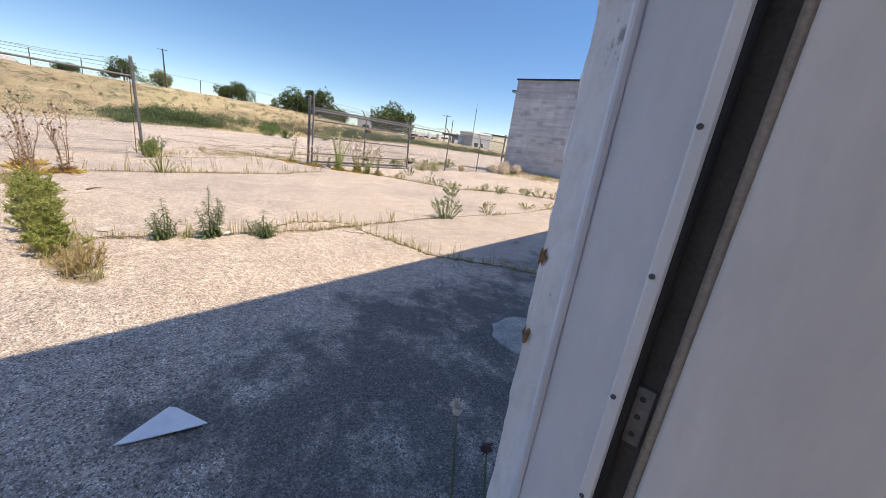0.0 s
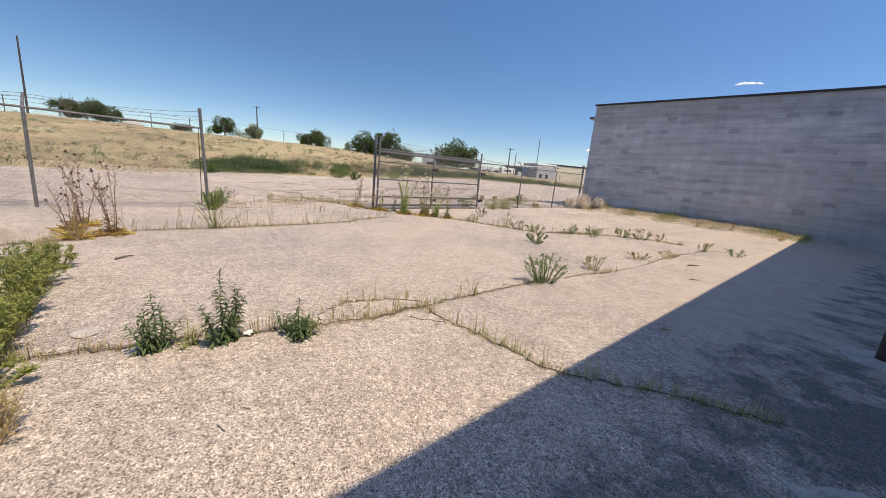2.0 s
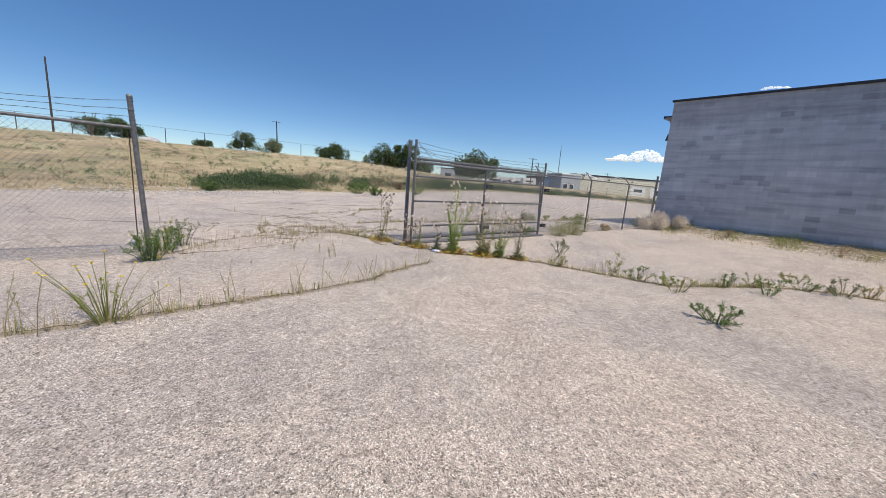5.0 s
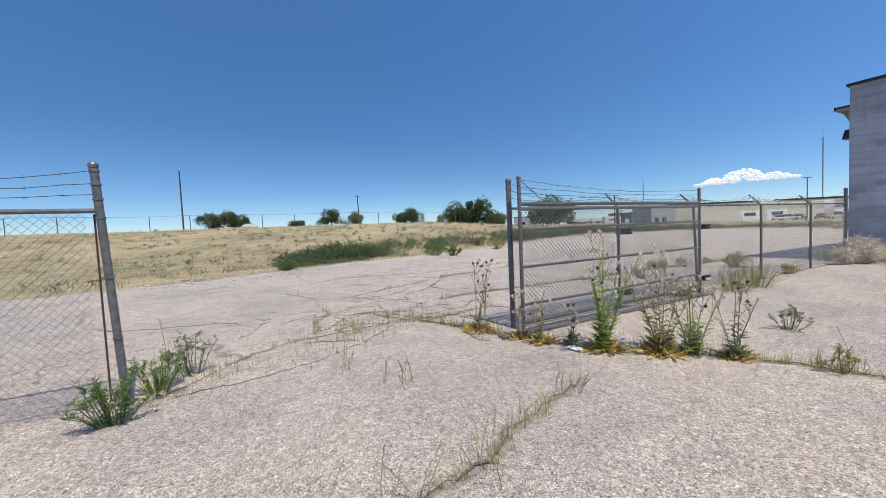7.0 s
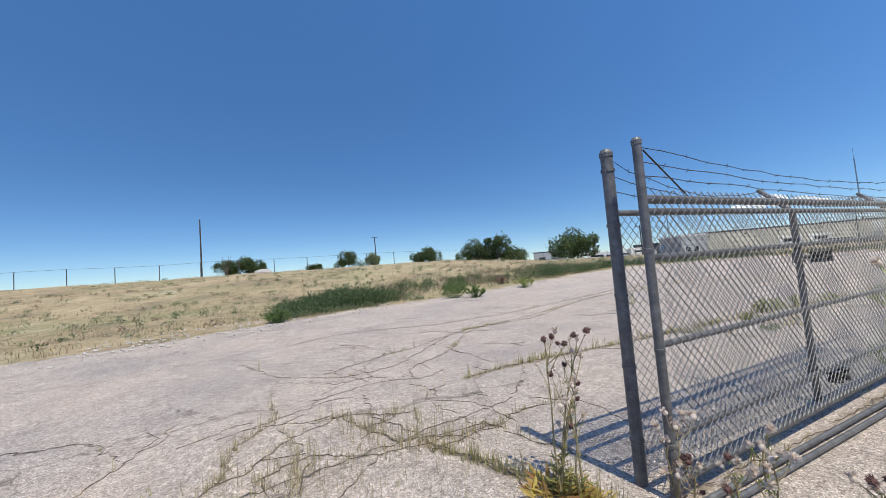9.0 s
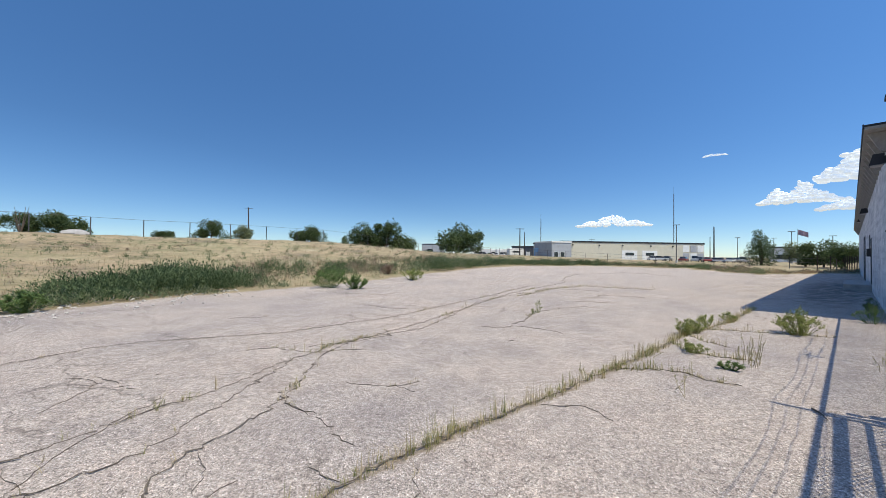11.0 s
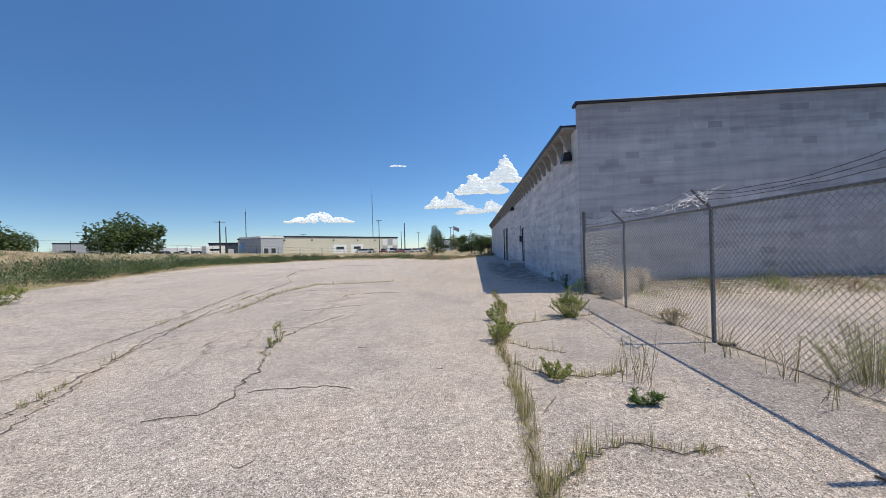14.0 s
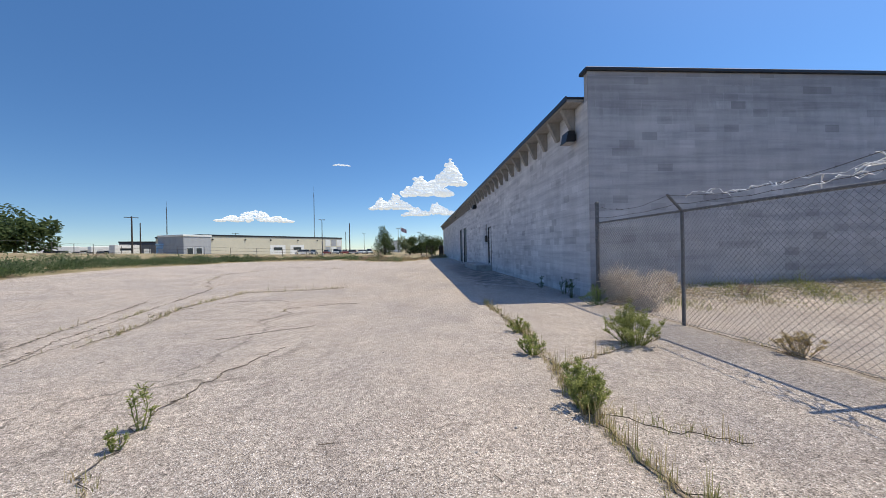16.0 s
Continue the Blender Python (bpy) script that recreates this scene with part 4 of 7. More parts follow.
def concrete_patch(points, seed):
    rnd = random.Random(seed)
    line = jagged(points + points[:1], 0.08, 0.018, seed)[:-1]
    b = Build()
    n = len(line)
    b.v = [(x, y, 0.008) for x, y in line] + [(x * 1.0, y, -0.02) for x, y in line]
    area = sum(line[i][0] * line[(i + 1) % n][1] - line[(i + 1) % n][0] * line[i][1] for i in range(n))
    top = tuple(range(n))
    b.f = [top if area > 0 else top[::-1]] + [(i, n + i, n + (i + 1) % n, (i + 1) % n) for i in range(n)]
    tagged(b.make("concrete_patch", WORN_CONCRETE), "thin worn concrete patch let into the asphalt", "patch", "patches by the overhead door", "structure")


concrete_patch([(11.05, -18.04), (11.34, -17.74), (11.56, -17.9), (11.58, -18.36), (11.27, -18.38)], 1)
concrete_patch([(11.68, -17.95), (12.02, -17.6), (12.19, -17.9), (12.19, -18.55), (11.75, -18.5)], 2)
bollard(11.51, -19.03, 1.55, (0.09, 0.01))
bollard(11.5, -14.93, 1.66, (0.03, 0.0))
b = Build()
b.v = [(10.745, -21.535, 0.012), (10.66, -21.31, 0.032), (10.69, -21.288, 0.034), (10.88, -21.22, 0.03), (10.865, -21.262, 0.026), (10.775, -21.48, 0.014)]
b.v += [(x, y, z - 0.005) for x, y, z in b.v]
b.f = [(5, 4, 3, 2, 1, 0), (6, 7, 8, 9, 10, 11)] + [(i, (i + 1) % 6, 6 + (i + 1) % 6, 6 + i) for i in range(6)]
tagged(b.make("broken_panel", DOOR_PAINT), "triangular scrap of white board lying on the paving", "debris")


# ---- chain-link fences and the rolling gate ----


def chainlink(y0, y1, z0, z1, x, seed=0, c=0.04):
    """Woven wire between two posts, in a plane of constant x, with a slight bow."""
    n, rows = max(2, int((y1 - y0) / c)), int((z1 - z0) / c)
    verts, faces, r = [], [], 0.0025
    for i in range(n):
        base = len(verts)
        for k in range(rows + 1):
            y = y0 + (i + (k + i) % 2) * (y1 - y0) / (n + 1)
            z = z0 + (z1 - z0) * k / rows
            bow = 0.012 * math.sin(seed + y * 1.9) * math.sin(math.pi * (z - z0) / (z1 - z0)) + 0.003 * ((k + i) % 2)
            verts += [(x + bow - r, y - r, z), (x + bow - r, y + r, z), (x + bow + r, y, z)]
        for k in range(rows):
            a = base + 3 * k
            faces += [(a, a + 1, a + 4, a + 3), (a + 1, a + 2, a + 5, a + 4), (a + 2, a, a + 3, a + 5)]
    b = Build()
    b.v, b.f = verts, faces
    return b


def barbed(p0, p1, sag=0.04, seed=0):
    """A barbed strand of two twisted turns with short barbs."""
    rnd = random.Random(seed)
    p0, p1 = Vector(p0), Vector(p1)
    n = max(4, int((p1 - p0).length / 0.25))
    pts = []
    for i in range(n + 1):
        s = i / n
        p = p0.lerp(p1, s)
        p.z -= sag * 4 * s * (1 - s)
        pts.append(p + Vector((rnd.uniform(-0.006, 0.006), 0, rnd.uniform(-0.01, 0.01))))
    b = Build()
    b.tube(pts, 0.0032, 4)
    d = (p1 - p0).normalized()
    for i in range(1, n):
        for k in range(2):
            off = Vector((rnd.uniform(-1, 1), 0, rnd.uniform(-1, 1))).normalized() * 0.024
            q = pts[i] + d * 0.012 * k
            b.tube([q - off * 0.8, q + off * 0.8], 0.0014, 3, False)
    return b


def post(parent, y, x, h, r, cap=True, arm=False, name="post"):
    b = Build()
    b.tube([(x, y, -0.2), (x, y, h)], r, 14)
    p = b.make(name, GALV, parent, smooth=False)
    if cap:
        b = Build()
        b.lathe([(r * 1.12, h - 0.03), (r * 1.15, h), (r * 0.85, h + r * 0.55), (r * 0.2, h + r * 0.8)], 14, (x, y, 0))
        b.make("cap", GALV, p)
    if arm:
        b = Build()
        b.tube([(x, y, h - 0.02), (x - 0.03, y, h + 0.03), (x - 0.26, y, h + 0.275)], [0.03, 0.026, 0.022], 8)
        b.make("arm", GALV, p)
    return p


def bands(parent, y, x, r, heights):
    for z in heights:
        b = Build()
        b.lathe([(r * 1.02, z - 0.012), (r * 1.16, z - 0.01), (r * 1.16, z + 0.01), (r * 1.02, z + 0.012)], 14, (x, y, 0))
        b.make("band", GALV, parent)


def build_fence_right():
    f = thing("chain_link_fence", (0, 0, 0), "galvanised chain-link fence with outward arms and barbed wire", "fence")
    x, top = 0.06, 1.89
    ys = [-11.62, -9.0, -6.12, -3.13]
    for y in ys:
        p = post(f, y, x, top, 0.029, False, True)
        if y == -9.0:
            for o in (p, *p.children):
                o.data.transform(Matrix.Shear("XY", 4, (0.0, -0.075)))
    p = post(f, -14.16, x, 2.33, 0.042)
    bands(p, -14.16, x, 0.042, (0.3, 0.8, 1.3, 1.8, 2.2))
    p = post(f, -0.33, 0.02, 2.37, 0.048)
    bands(p, -0.33, 0.02, 0.048, (0.3, 0.7, 1.1, 1.5, 1.84))
    edges = [-14.16] + ys + [-0.33]
    for i, (a, c) in enumerate(zip(edges, edges[1:])):
        chainlink(a + 0.05, c - 0.02, 0.04, top - 0.005, x - 0.042, i).make("wire_mesh", WIRE, f)
        b = Build()
        b.tube([(x, a, top), (x, c, top)], 0.022, 10)
        b.make("top_rail", GALV, f)
        b = Build()
        b.tube([(x - 0.042, a, 0.05), (x - 0.042, (a + c) / 2, 0.07), (x - 0.042, c, 0.05)], 0.004, 5)
        b.make("tension_wire", WIRE, f)
    heads = [(-14.16, [(0.06, 2.05), (0.06, 2.17), (0.06, 2.29)])] + [(y, [(x - 0.10, top + 0.115), (x - 0.18, top + 0.195), (x - 0.25, top + 0.268)]) for y in ys] + [(-0.33, [(0.02, 2.02), (0.02, 2.15), (0.02, 2.3)])]
    for i, ((ya, la), (yc, lc)) in enumerate(zip(heads, heads[1:])):
        for k in range(3):
            if i >= 3 and k == 1:
                continue
            barbed((la[k][0], ya, la[k][1]), (lc[k][0], yc, lc[k][1]), 0.05 + 0.05 * k, 10 * i + k).make("barbed_wire", DARK_WIRE, f)
    # torn plastic caught on the wire
    rnd = random.Random(5)
    for ya, yc, k in ((-6.8, -3.6, 2), (-6.3, -5.7, 1), (-6.2, -5.3, 0)):
        b = Build()
        pts, rad = [], []
        n = 40 if k == 2 else 14
        for i in range(n):
            s = i / (n - 1)
            y = ya + (yc - ya) * s
            xx = x - (0.10, 0.18, 0.25)[k]
            zz = top + (0.08, 0.15, 0.22)[k] - 0.10 * math.sin(math.pi * s) * (k == 2)
            pts.append((xx + rnd.uniform(-0.025, 0.025), y, zz + rnd.uniform(-0.03, 0.03)))
            rad.append(rnd.uniform(0.002, 0.009))
        b.tube(pts, rad, 5)
        for i in range(16 if k < 2 else 10):
            p = Vector(pts[rnd.randrange(n)])
            q = p + Vector((rnd.uniform(-0.12, 0.12), rnd.uniform(-0.2, 0.2), rnd.uniform(-0.12, 0.1)))
            b.tube([p, p.lerp(q, 0.5) + Vector((0, 0, 0.02)), q], [0.006, 0.008, 0.003], 4)
        ob = b.make("plastic_shred", PLASTIC)
        tagged(ob, "torn white plastic sheeting caught on barbed wire", "litter", "plastic shreds on the fence")


def build_fence_left():
    f = thing("chain_link_fence", (0, -19.03, 0), "galvanised chain-link fence with upright barbed wire above", "fence")
    x, top = 0.06, 1.93
    ys = [0.0, -2.9, -5.8, -8.7, -11.6, -14.5]
    p = post(f, 0, x, 2.37, 0.035)
    bands(p, 0, x, 0.035, (0.08, 0.68, 1.28, 1.86, 2.04, 2.18, 2.31))
    for o in (p, *p.children):
        o.data.transform(Matrix.Shear("XY", 4, (0.0, -0.04)) @ Matrix.Translation((0, 0.07, 0)))
    for y in ys[1:]:
        post(f, y, x, top, 0.03, False, True)
    for i, (a, c) in enumerate(zip(ys[1:], ys)):
        chainlink(a + 0.02, c - 0.09, 0.04, top - 0.03, x - 0.045, i + 9).make("wire_mesh", WIRE, f)
        b = Build()
        b.tube([(x, a, top), (x, c, top)], 0.024, 10)
        b.make("top_rail", GALV, f)
        b = Build()
        b.tube([(x - 0.045, a, 0.05), (x - 0.045, c, 0.05)], 0.004, 5)
        b.make("tension_wire", WIRE, f)
        for k, z in enumerate((2.08, 2.19, 2.31)):
            arm = (x - (0.10, 0.18, 0.25)[k], top + (0.115, 0.195, 0.268)[k])
            barbed((arm[0], a, arm[1]), (x, c, z) if i == 0 else (arm[0], c, arm[1]), 0.03 + 0.02 * k, 50 + 5 * i + k).make("barbed_wire", DARK_WIRE, f)
    b = Build()
    b.box((x - 0.05, -0.07, 0.05), (x - 0.04, -0.055, top - 0.03))
    b.make("tension_bar", RUST, f, "rusty flat tension bar")


def build_gate():
    g = thing("rolling_gate", (0, 0, 0), "galvanised rolling chain-link gate, slid open along the fence", "gate")
    x, y0, y1 = 0.30, -14.15, -9.18
    for y, h in ((y0, 2.34), (y1, 2.24)):
        p = post(g, y, x, h, 0.03, True, False, "upright")
        bands(p, y, x, 0.03, (0.35, 0.95, 1.6))
    for z, r in ((1.94, 0.03), (1.86, 0.022), (1.55, 0.022), (0.98, 0.022), (0.40, 0.022), (0.12, 0.03)):
        b = Build()
        b.tube([(x, y0, z), (x, y1, z)], r, 10)
        b.make("rail", GALV, g)
    chainlink(y0 + 0.04, y1 - 0.03, 0.14, 2.0, x + 0.036, 3).make("wire_mesh", WIRE, g)
    for k, z in enumerate((2.04, 2.14, 2.24)):
        barbed((x, y0, z + 0.06), (x, y1, z - 0.02), 0.03 + 0.03 * k, 80 + k).make("barbed_wire", DARK_WIRE, g)
    b = Build()
    b.tube([(x, y0 + 0.06, 2.28), (x, y0 + 0.5, 1.97)], 0.006, 5)
    b.make("brace_wire", DARK_WIRE, g)
    # the far end stands closer to the fence
    for o in g.children_recursive:
        o.data.transform(Matrix(((1, -0.0201, 0, -0.0201 * 14.15), (0, 1, 0, 0), (0, 0, 1, 0), (0, 0, 0, 1))))
    # track rails on the ground and guide rollers on a fence post
    for dx in (0.12, 0.2):
        b = Build()
        b.tube([(x + dx, -14.7, 0.035), (x + dx, -9.3, 0.035)], 0.02, 8)
        b.make("track", GALV, g)
    for y in (-9.0, -11.62):
        for z in (1.42, 0.3):
            r = thing("gate_roller", (0.1, y, z), "black guide roller on a bracket bolted to the fence post", "roller", "gate rollers")
            b = Build()
            b.tube([(-0.06, 0, 0), (0.2, 0.03, 0)], 0.018, 8)
            b.tube([(-0.045, 0, -0.05), (-0.045, 0, 0.05)], 0.045, 10)
            b.make("bracket", GALV, r)
            for s in (-1, 1):
                b = Build()
                b.tube([(0.13, s * 0.075, -0.05), (0.13, s * 0.075, -0.02), (0.13, s * 0.075, 0.02), (0.13, s * 0.075, 0.05)], [0.06, 0.048, 0.048, 0.06], 14)
                b.make("wheel", BLACK, r)


build_fence_right()
build_fence_left()
build_gate()

# ---- plants ----


def leaf(b, p, d, length, width, rnd):
    d = Vector(d).normalized()
    s = d.cross(Vector((rnd.uniform(-1, 1), rnd.uniform(-1, 1), 1.2)))
    if s.length < 1e-4:
        s = Vector((1, 0, 0))
    s.normalize()
    up = s.cross(d)
    p = Vector(p)
    m = p + d * length * 0.5 + up * length * 0.08
    e = p + d * length
    n = len(b.v)
    b.v += [tuple(p), tuple(m + s * width * 0.5), tuple(e), tuple(m - s * width * 0.5)]
    b.f += [(n, n + 1, n + 2), (n, n + 2, n + 3)]


def blade(b, x, y, z, h, lean, w, rnd):
    a = rnd.uniform(0, 6.283)
    ca, sa = math.cos(a), math.sin(a)
    l1, l2 = lean * 0.3 * h, lean * h
    px, py = -sa * w * 0.5, ca * w * 0.5
    n = len(b.v)
    b.v += [(x - px, y - py, z), (x + px, y + py, z), (x + ca * l1 + px * 0.7, y + sa * l1 + py * 0.7, z + h * 0.6), (x + ca * l1 - px * 0.7, y + sa * l1 - py * 0.7, z + h * 0.6), (x + ca * l2, y + sa * l2, z + h)]
    b.f += [(n, n + 1, n + 2, n + 3), (n + 3, n + 2, n + 4)]


def crack_weeds():
    """Short dry and half-green tufts that follow the joints."""
    for i, (name, (pts, width, dirt, per_metre)) in enumerate(CRACKS.items()):
        if not per_metre:
            continue
        rnd = random.Random(300 + i)
        line = LINES[name]
        dry, mixed = Build(), Build()
        strip = name.startswith(("gate_weed", "gate_crack", "strip"))
        for (x0, y0), (x1, y1) in zip(line, line[1:]):
            seg = math.hypot(x1 - x0, y1 - y0)
            gate = noise.noise(Vector((x0 * 0.8, y0 * 0.8, i))) * 0.9 + 0.62
            if per_metre < 12:
                gate = max(0.0, gate - 0.75) * 4
            count = per_metre * seg * max(0.04, gate) * 2.6
            for _ in range(int(count) + (rnd.random() < count % 1)):
                s = rnd.random()
                x = x0 + (x1 - x0) * s + rnd.gauss(0, width * 0.85)
                y = y0 + (y1 - y0) * s + rnd.gauss(0, width * 0.85)
                z = float(ground_z(x, y)) - 0.008
                tall = rnd.random() < (0.12 if per_metre > 12 else 0.03)
                patch = noise.noise(Vector((x * 1.3, y * 1.3, 40 + i)))
                b = dry if strip or (tall and rnd.random() < 0.6) or rnd.random() < 0.42 - 0.5 * patch else mixed
                for _ in range(rnd.randint(3, 6)):
                    h = rnd.uniform(0.12, 0.27) if tall else rnd.uniform(0.025, 0.11) * (1 + 0.6 * patch)
                    blade(b, x + rnd.gauss(0, 0.015), y + rnd.gauss(0, 0.015), z, h, rnd.uniform(0.05, 0.3) if tall else rnd.uniform(0.15, 1.1), rnd.uniform(0.003, 0.0065), rnd)
        if not dry.v:
            continue
        tagged(dry.make("dry_grass", DRY_STEM if strip else DRY_GRASS), "short dry straw-coloured grass growing from a paving joint", "grass", "grass in the joints", "stuff")
        if not mixed.v:
            continue
        tagged(mixed.make("joint_weeds", MIX_GRASS), "low half-green weeds growing from a paving joint", "weeds", "weeds in the joints", "stuff")


crack_weeds()


def strip_sprigs():
    """Sparse thin dead stalks standing over the broken strip in the gateway."""
    rnd = random.Random(88)
    b = Build()
    for _ in range(520):
        y = rnd.uniform(-18.9, -14.6)
        x = float(np.interp(y, [-19.2, -18.0, -17.0, -16.2, -15.3, -14.5], [0.2, -0.75, -1.15, -1.3, -1.65, -2.3])) + rnd.gauss(0.15, 0.5)
        for _ in range(rnd.randint(1, 4)):
            h = rnd.uniform(0.05, 0.24) * rnd.random() ** 0.5
            blade(b, x + rnd.gauss(0, 0.02), y + rnd.gauss(0, 0.02), -0.005, h, rnd.uniform(0.05, 0.5), rnd.uniform(0.003, 0.006), rnd)
    tagged(b.make("dead_stalks", DRY_STEM), "sparse thin dead stalks on the broken paving strip", "weeds", "", "stuff")


strip_sprigs()


def bush(x, y, h, r, stems, mat, seed, label, per_stem=26, size=0.05, name="weed", group="", stem_mat=None):
    """A leafy weed: upright branching stems, thick with small leaves."""
    rnd = random.Random(seed)
    t = thing(name, (x, y, float(ground_z(x, y)) - 0.012), label, "weed", group)
    bs, bl = Build(), Build()
    for i in range(int(stems * 1.3)):
        a = rnd.uniform(0, 6.283)
        out = r * rnd.random() ** 0.6
        tip = Vector((math.cos(a) * out * 0.9, math.sin(a) * out * 0.9, h * rnd.uniform(0.5, 1.0) * (1 - 0.45 * (out / r) ** 2)))
        root = Vector((math.cos(a), math.sin(a), 0)) * out * 0.3
        mid = root.lerp(tip, 0.5) + Vector((rnd.uniform(-0.03, 0.03), rnd.uniform(-0.03, 0.03), 0.03 * h))
        pts = [root, mid, tip]
        bs.tube(pts, [0.005, 0.004, 0.002], 4, False)
        twigs = [(root, mid), (mid, tip)]
        for _ in range(3):
            s = rnd.uniform(0.2, 0.9)
            p = mid.lerp(tip, s)
            q = p + Vector((rnd.uniform(-1, 1), rnd.uniform(-1, 1), rnd.uniform(0.3, 1.2))).normalized() * h * 0.16
            twigs.append((p, q))
        for k in range(int(per_stem * 2.3)):
            p0, p1 = twigs[rnd.randrange(len(twigs))]
            p = p0.lerp(p1, rnd.random())
            d = Vector((rnd.uniform(-1, 1), rnd.uniform(-1, 1), rnd.uniform(-0.2, 1.0)))
            leaf(bl, p, d, size * rnd.uniform(0.5, 1.15), size * 0.22, rnd)
    tagged(bs.make("stem", stem_mat or mat, t), kind="stuff")
    tagged(bl.make("foliage", mat, t), kind="stuff")
    return t


def lance(b, p, way, length, width, droop):
    """A narrow arching leaf of two folded halves."""
    side = way.cross(Vector((0, 0, 1)))
    side = side.normalized() if side.length > 1e-4 else Vector((1, 0, 0))
    n = len(b.v)
    for s, w in ((0.0, 0.35), (0.35, 1.0), (0.7, 0.75), (1.0, 0.05)):
        c = p + way * length * s - Vector((0, 0, droop * length * s * s))
        up = Vector((0, 0, 0.25 * width * w))
        b.v += [tuple(c + side * width * w * 0.5 + up), tuple(c), tuple(c - side * width * w * 0.5 + up)]
    for k in range(3):
        a = n + 3 * k
        b.f += [(a, a + 1, a + 4, a + 3), (a + 1, a + 2, a + 5, a + 4)]


def spire_weed(x, y, h, r, stems, mat, seed, label, size=0.085):
    """Upright stems ringed from the ground to the tip with narrow arching leaves."""
    rnd = random.Random(seed)
    t = thing("weed", (x, y, float(ground_z(x, y)) - 0.012), label, "weed", "leafy weeds in the joints")
    for i in range(stems):
        a = rnd.uniform(0, 6.283)
        out = r * (0.08 if i == 0 else rnd.uniform(0.25, 0.85))
        tall = h * (1.0 if i == 0 else rnd.uniform(0.45, 0.9) * (1 - 0.3 * out / r))
        foot = Vector((math.cos(a), math.sin(a), 0)) * out * 0.45
        tip = Vector((math.cos(a) * out, math.sin(a) * out, tall))
        mid = foot.lerp(tip, 0.5) + Vector((rnd.gauss(0, 0.02), rnd.gauss(0, 0.02), 0.02))
        bs, bl = Build(), Build()
        bs.tube([foot, mid, tip], [0.0045, 0.0035, 0.0015], 5, False)
        n = int(tall / 0.0085)
        for k in range(n):
            s = (k + rnd.random()) / n
            p = foot.lerp(mid, s * 2) if s < 0.5 else mid.lerp(tip, s * 2 - 1)
            aa = k * 2.4 + rnd.uniform(-0.4, 0.4)
            rise = rnd.uniform(-0.15, 0.45) + 0.9 * s ** 5
            way = Vector((math.cos(aa), math.sin(aa), rise)).normalized()
            lance(bl, p, way, size * (1.15 - 0.5 * s) * rnd.uniform(0.7, 1.2), size * 0.2 * (1.1 - 0.35 * s), rnd.uniform(0.25, 0.75))
        stem = bs.make("stem", mat, t)
        tagged(bl.make("foliage", mat, stem), kind="stuff")
    return t


def wispy_clump(x, y, h, r, count, mat, seed, label):
    """A loose clump of hair-thin arching stems with tiny seeds."""
    rnd = random.Random(seed)
    t = thing("feathery_weed", (x, y, float(ground_z(x, y)) - 0.01), label, "weed", "feathery weeds")
    b, bl = Build(), Build()
    for _ in range(count):
        a = rnd.uniform(0, 6.283)
        out = r * rnd.random() ** 0.7
        foot = Vector((math.cos(a), math.sin(a), 0)) * out * 0.5
        tip = Vector((math.cos(a) * out, math.sin(a) * out, h * rnd.uniform(0.35, 1.0) * (1 - 0.4 * (out / r) ** 2)))
        mid = foot.lerp(tip, 0.55) + Vector((0, 0, 0.06 * h))
        b.tube([foot, mid, tip], [0.0026, 0.002, 0.0012], 3, False)
        for _ in range(12):
            p = mid.lerp(tip, rnd.uniform(-0.4, 1.0))
            leaf(bl, p, (rnd.uniform(-1, 1), rnd.uniform(-1, 1), rnd.uniform(0.1, 1.0)), rnd.uniform(0.018, 0.04), 0.006, rnd)
    tagged(b.make("stem", mat, t), kind="stuff")
    tagged(bl.make("seed_spray", mat, t), kind="stuff")
    return t


def thistle_head(kind):
    """A scaly cup, open and pale on top or closed and brown."""
    b = Build()
    rnd = random.Random(3 if kind else 8)
    b.lathe([(0.004, -0.016), (0.013, -0.010), (0.016, 0.0), (0.013, 0.010), (0.008, 0.014)], 8)
    for _ in range(40):
        a = rnd.uniform(0, 6.283)
        if kind:
            leaf(b, (0, 0, -0.008 + 0.02 * rnd.random()), (math.cos(a), math.sin(a), rnd.uniform(-0.5, 0.5)), 0.026, 0.006, rnd)
        else:
            leaf(b, (0, 0, 0.006), (math.cos(a) * 0.7, math.sin(a) * 0.7, rnd.uniform(0.3, 1.2)), 0.036, 0.010, rnd)
    return b.data("flower_head", HEAD_DARK if kind else HEAD_PALE)


HEADS = [thistle_head(0), thistle_head(1)]


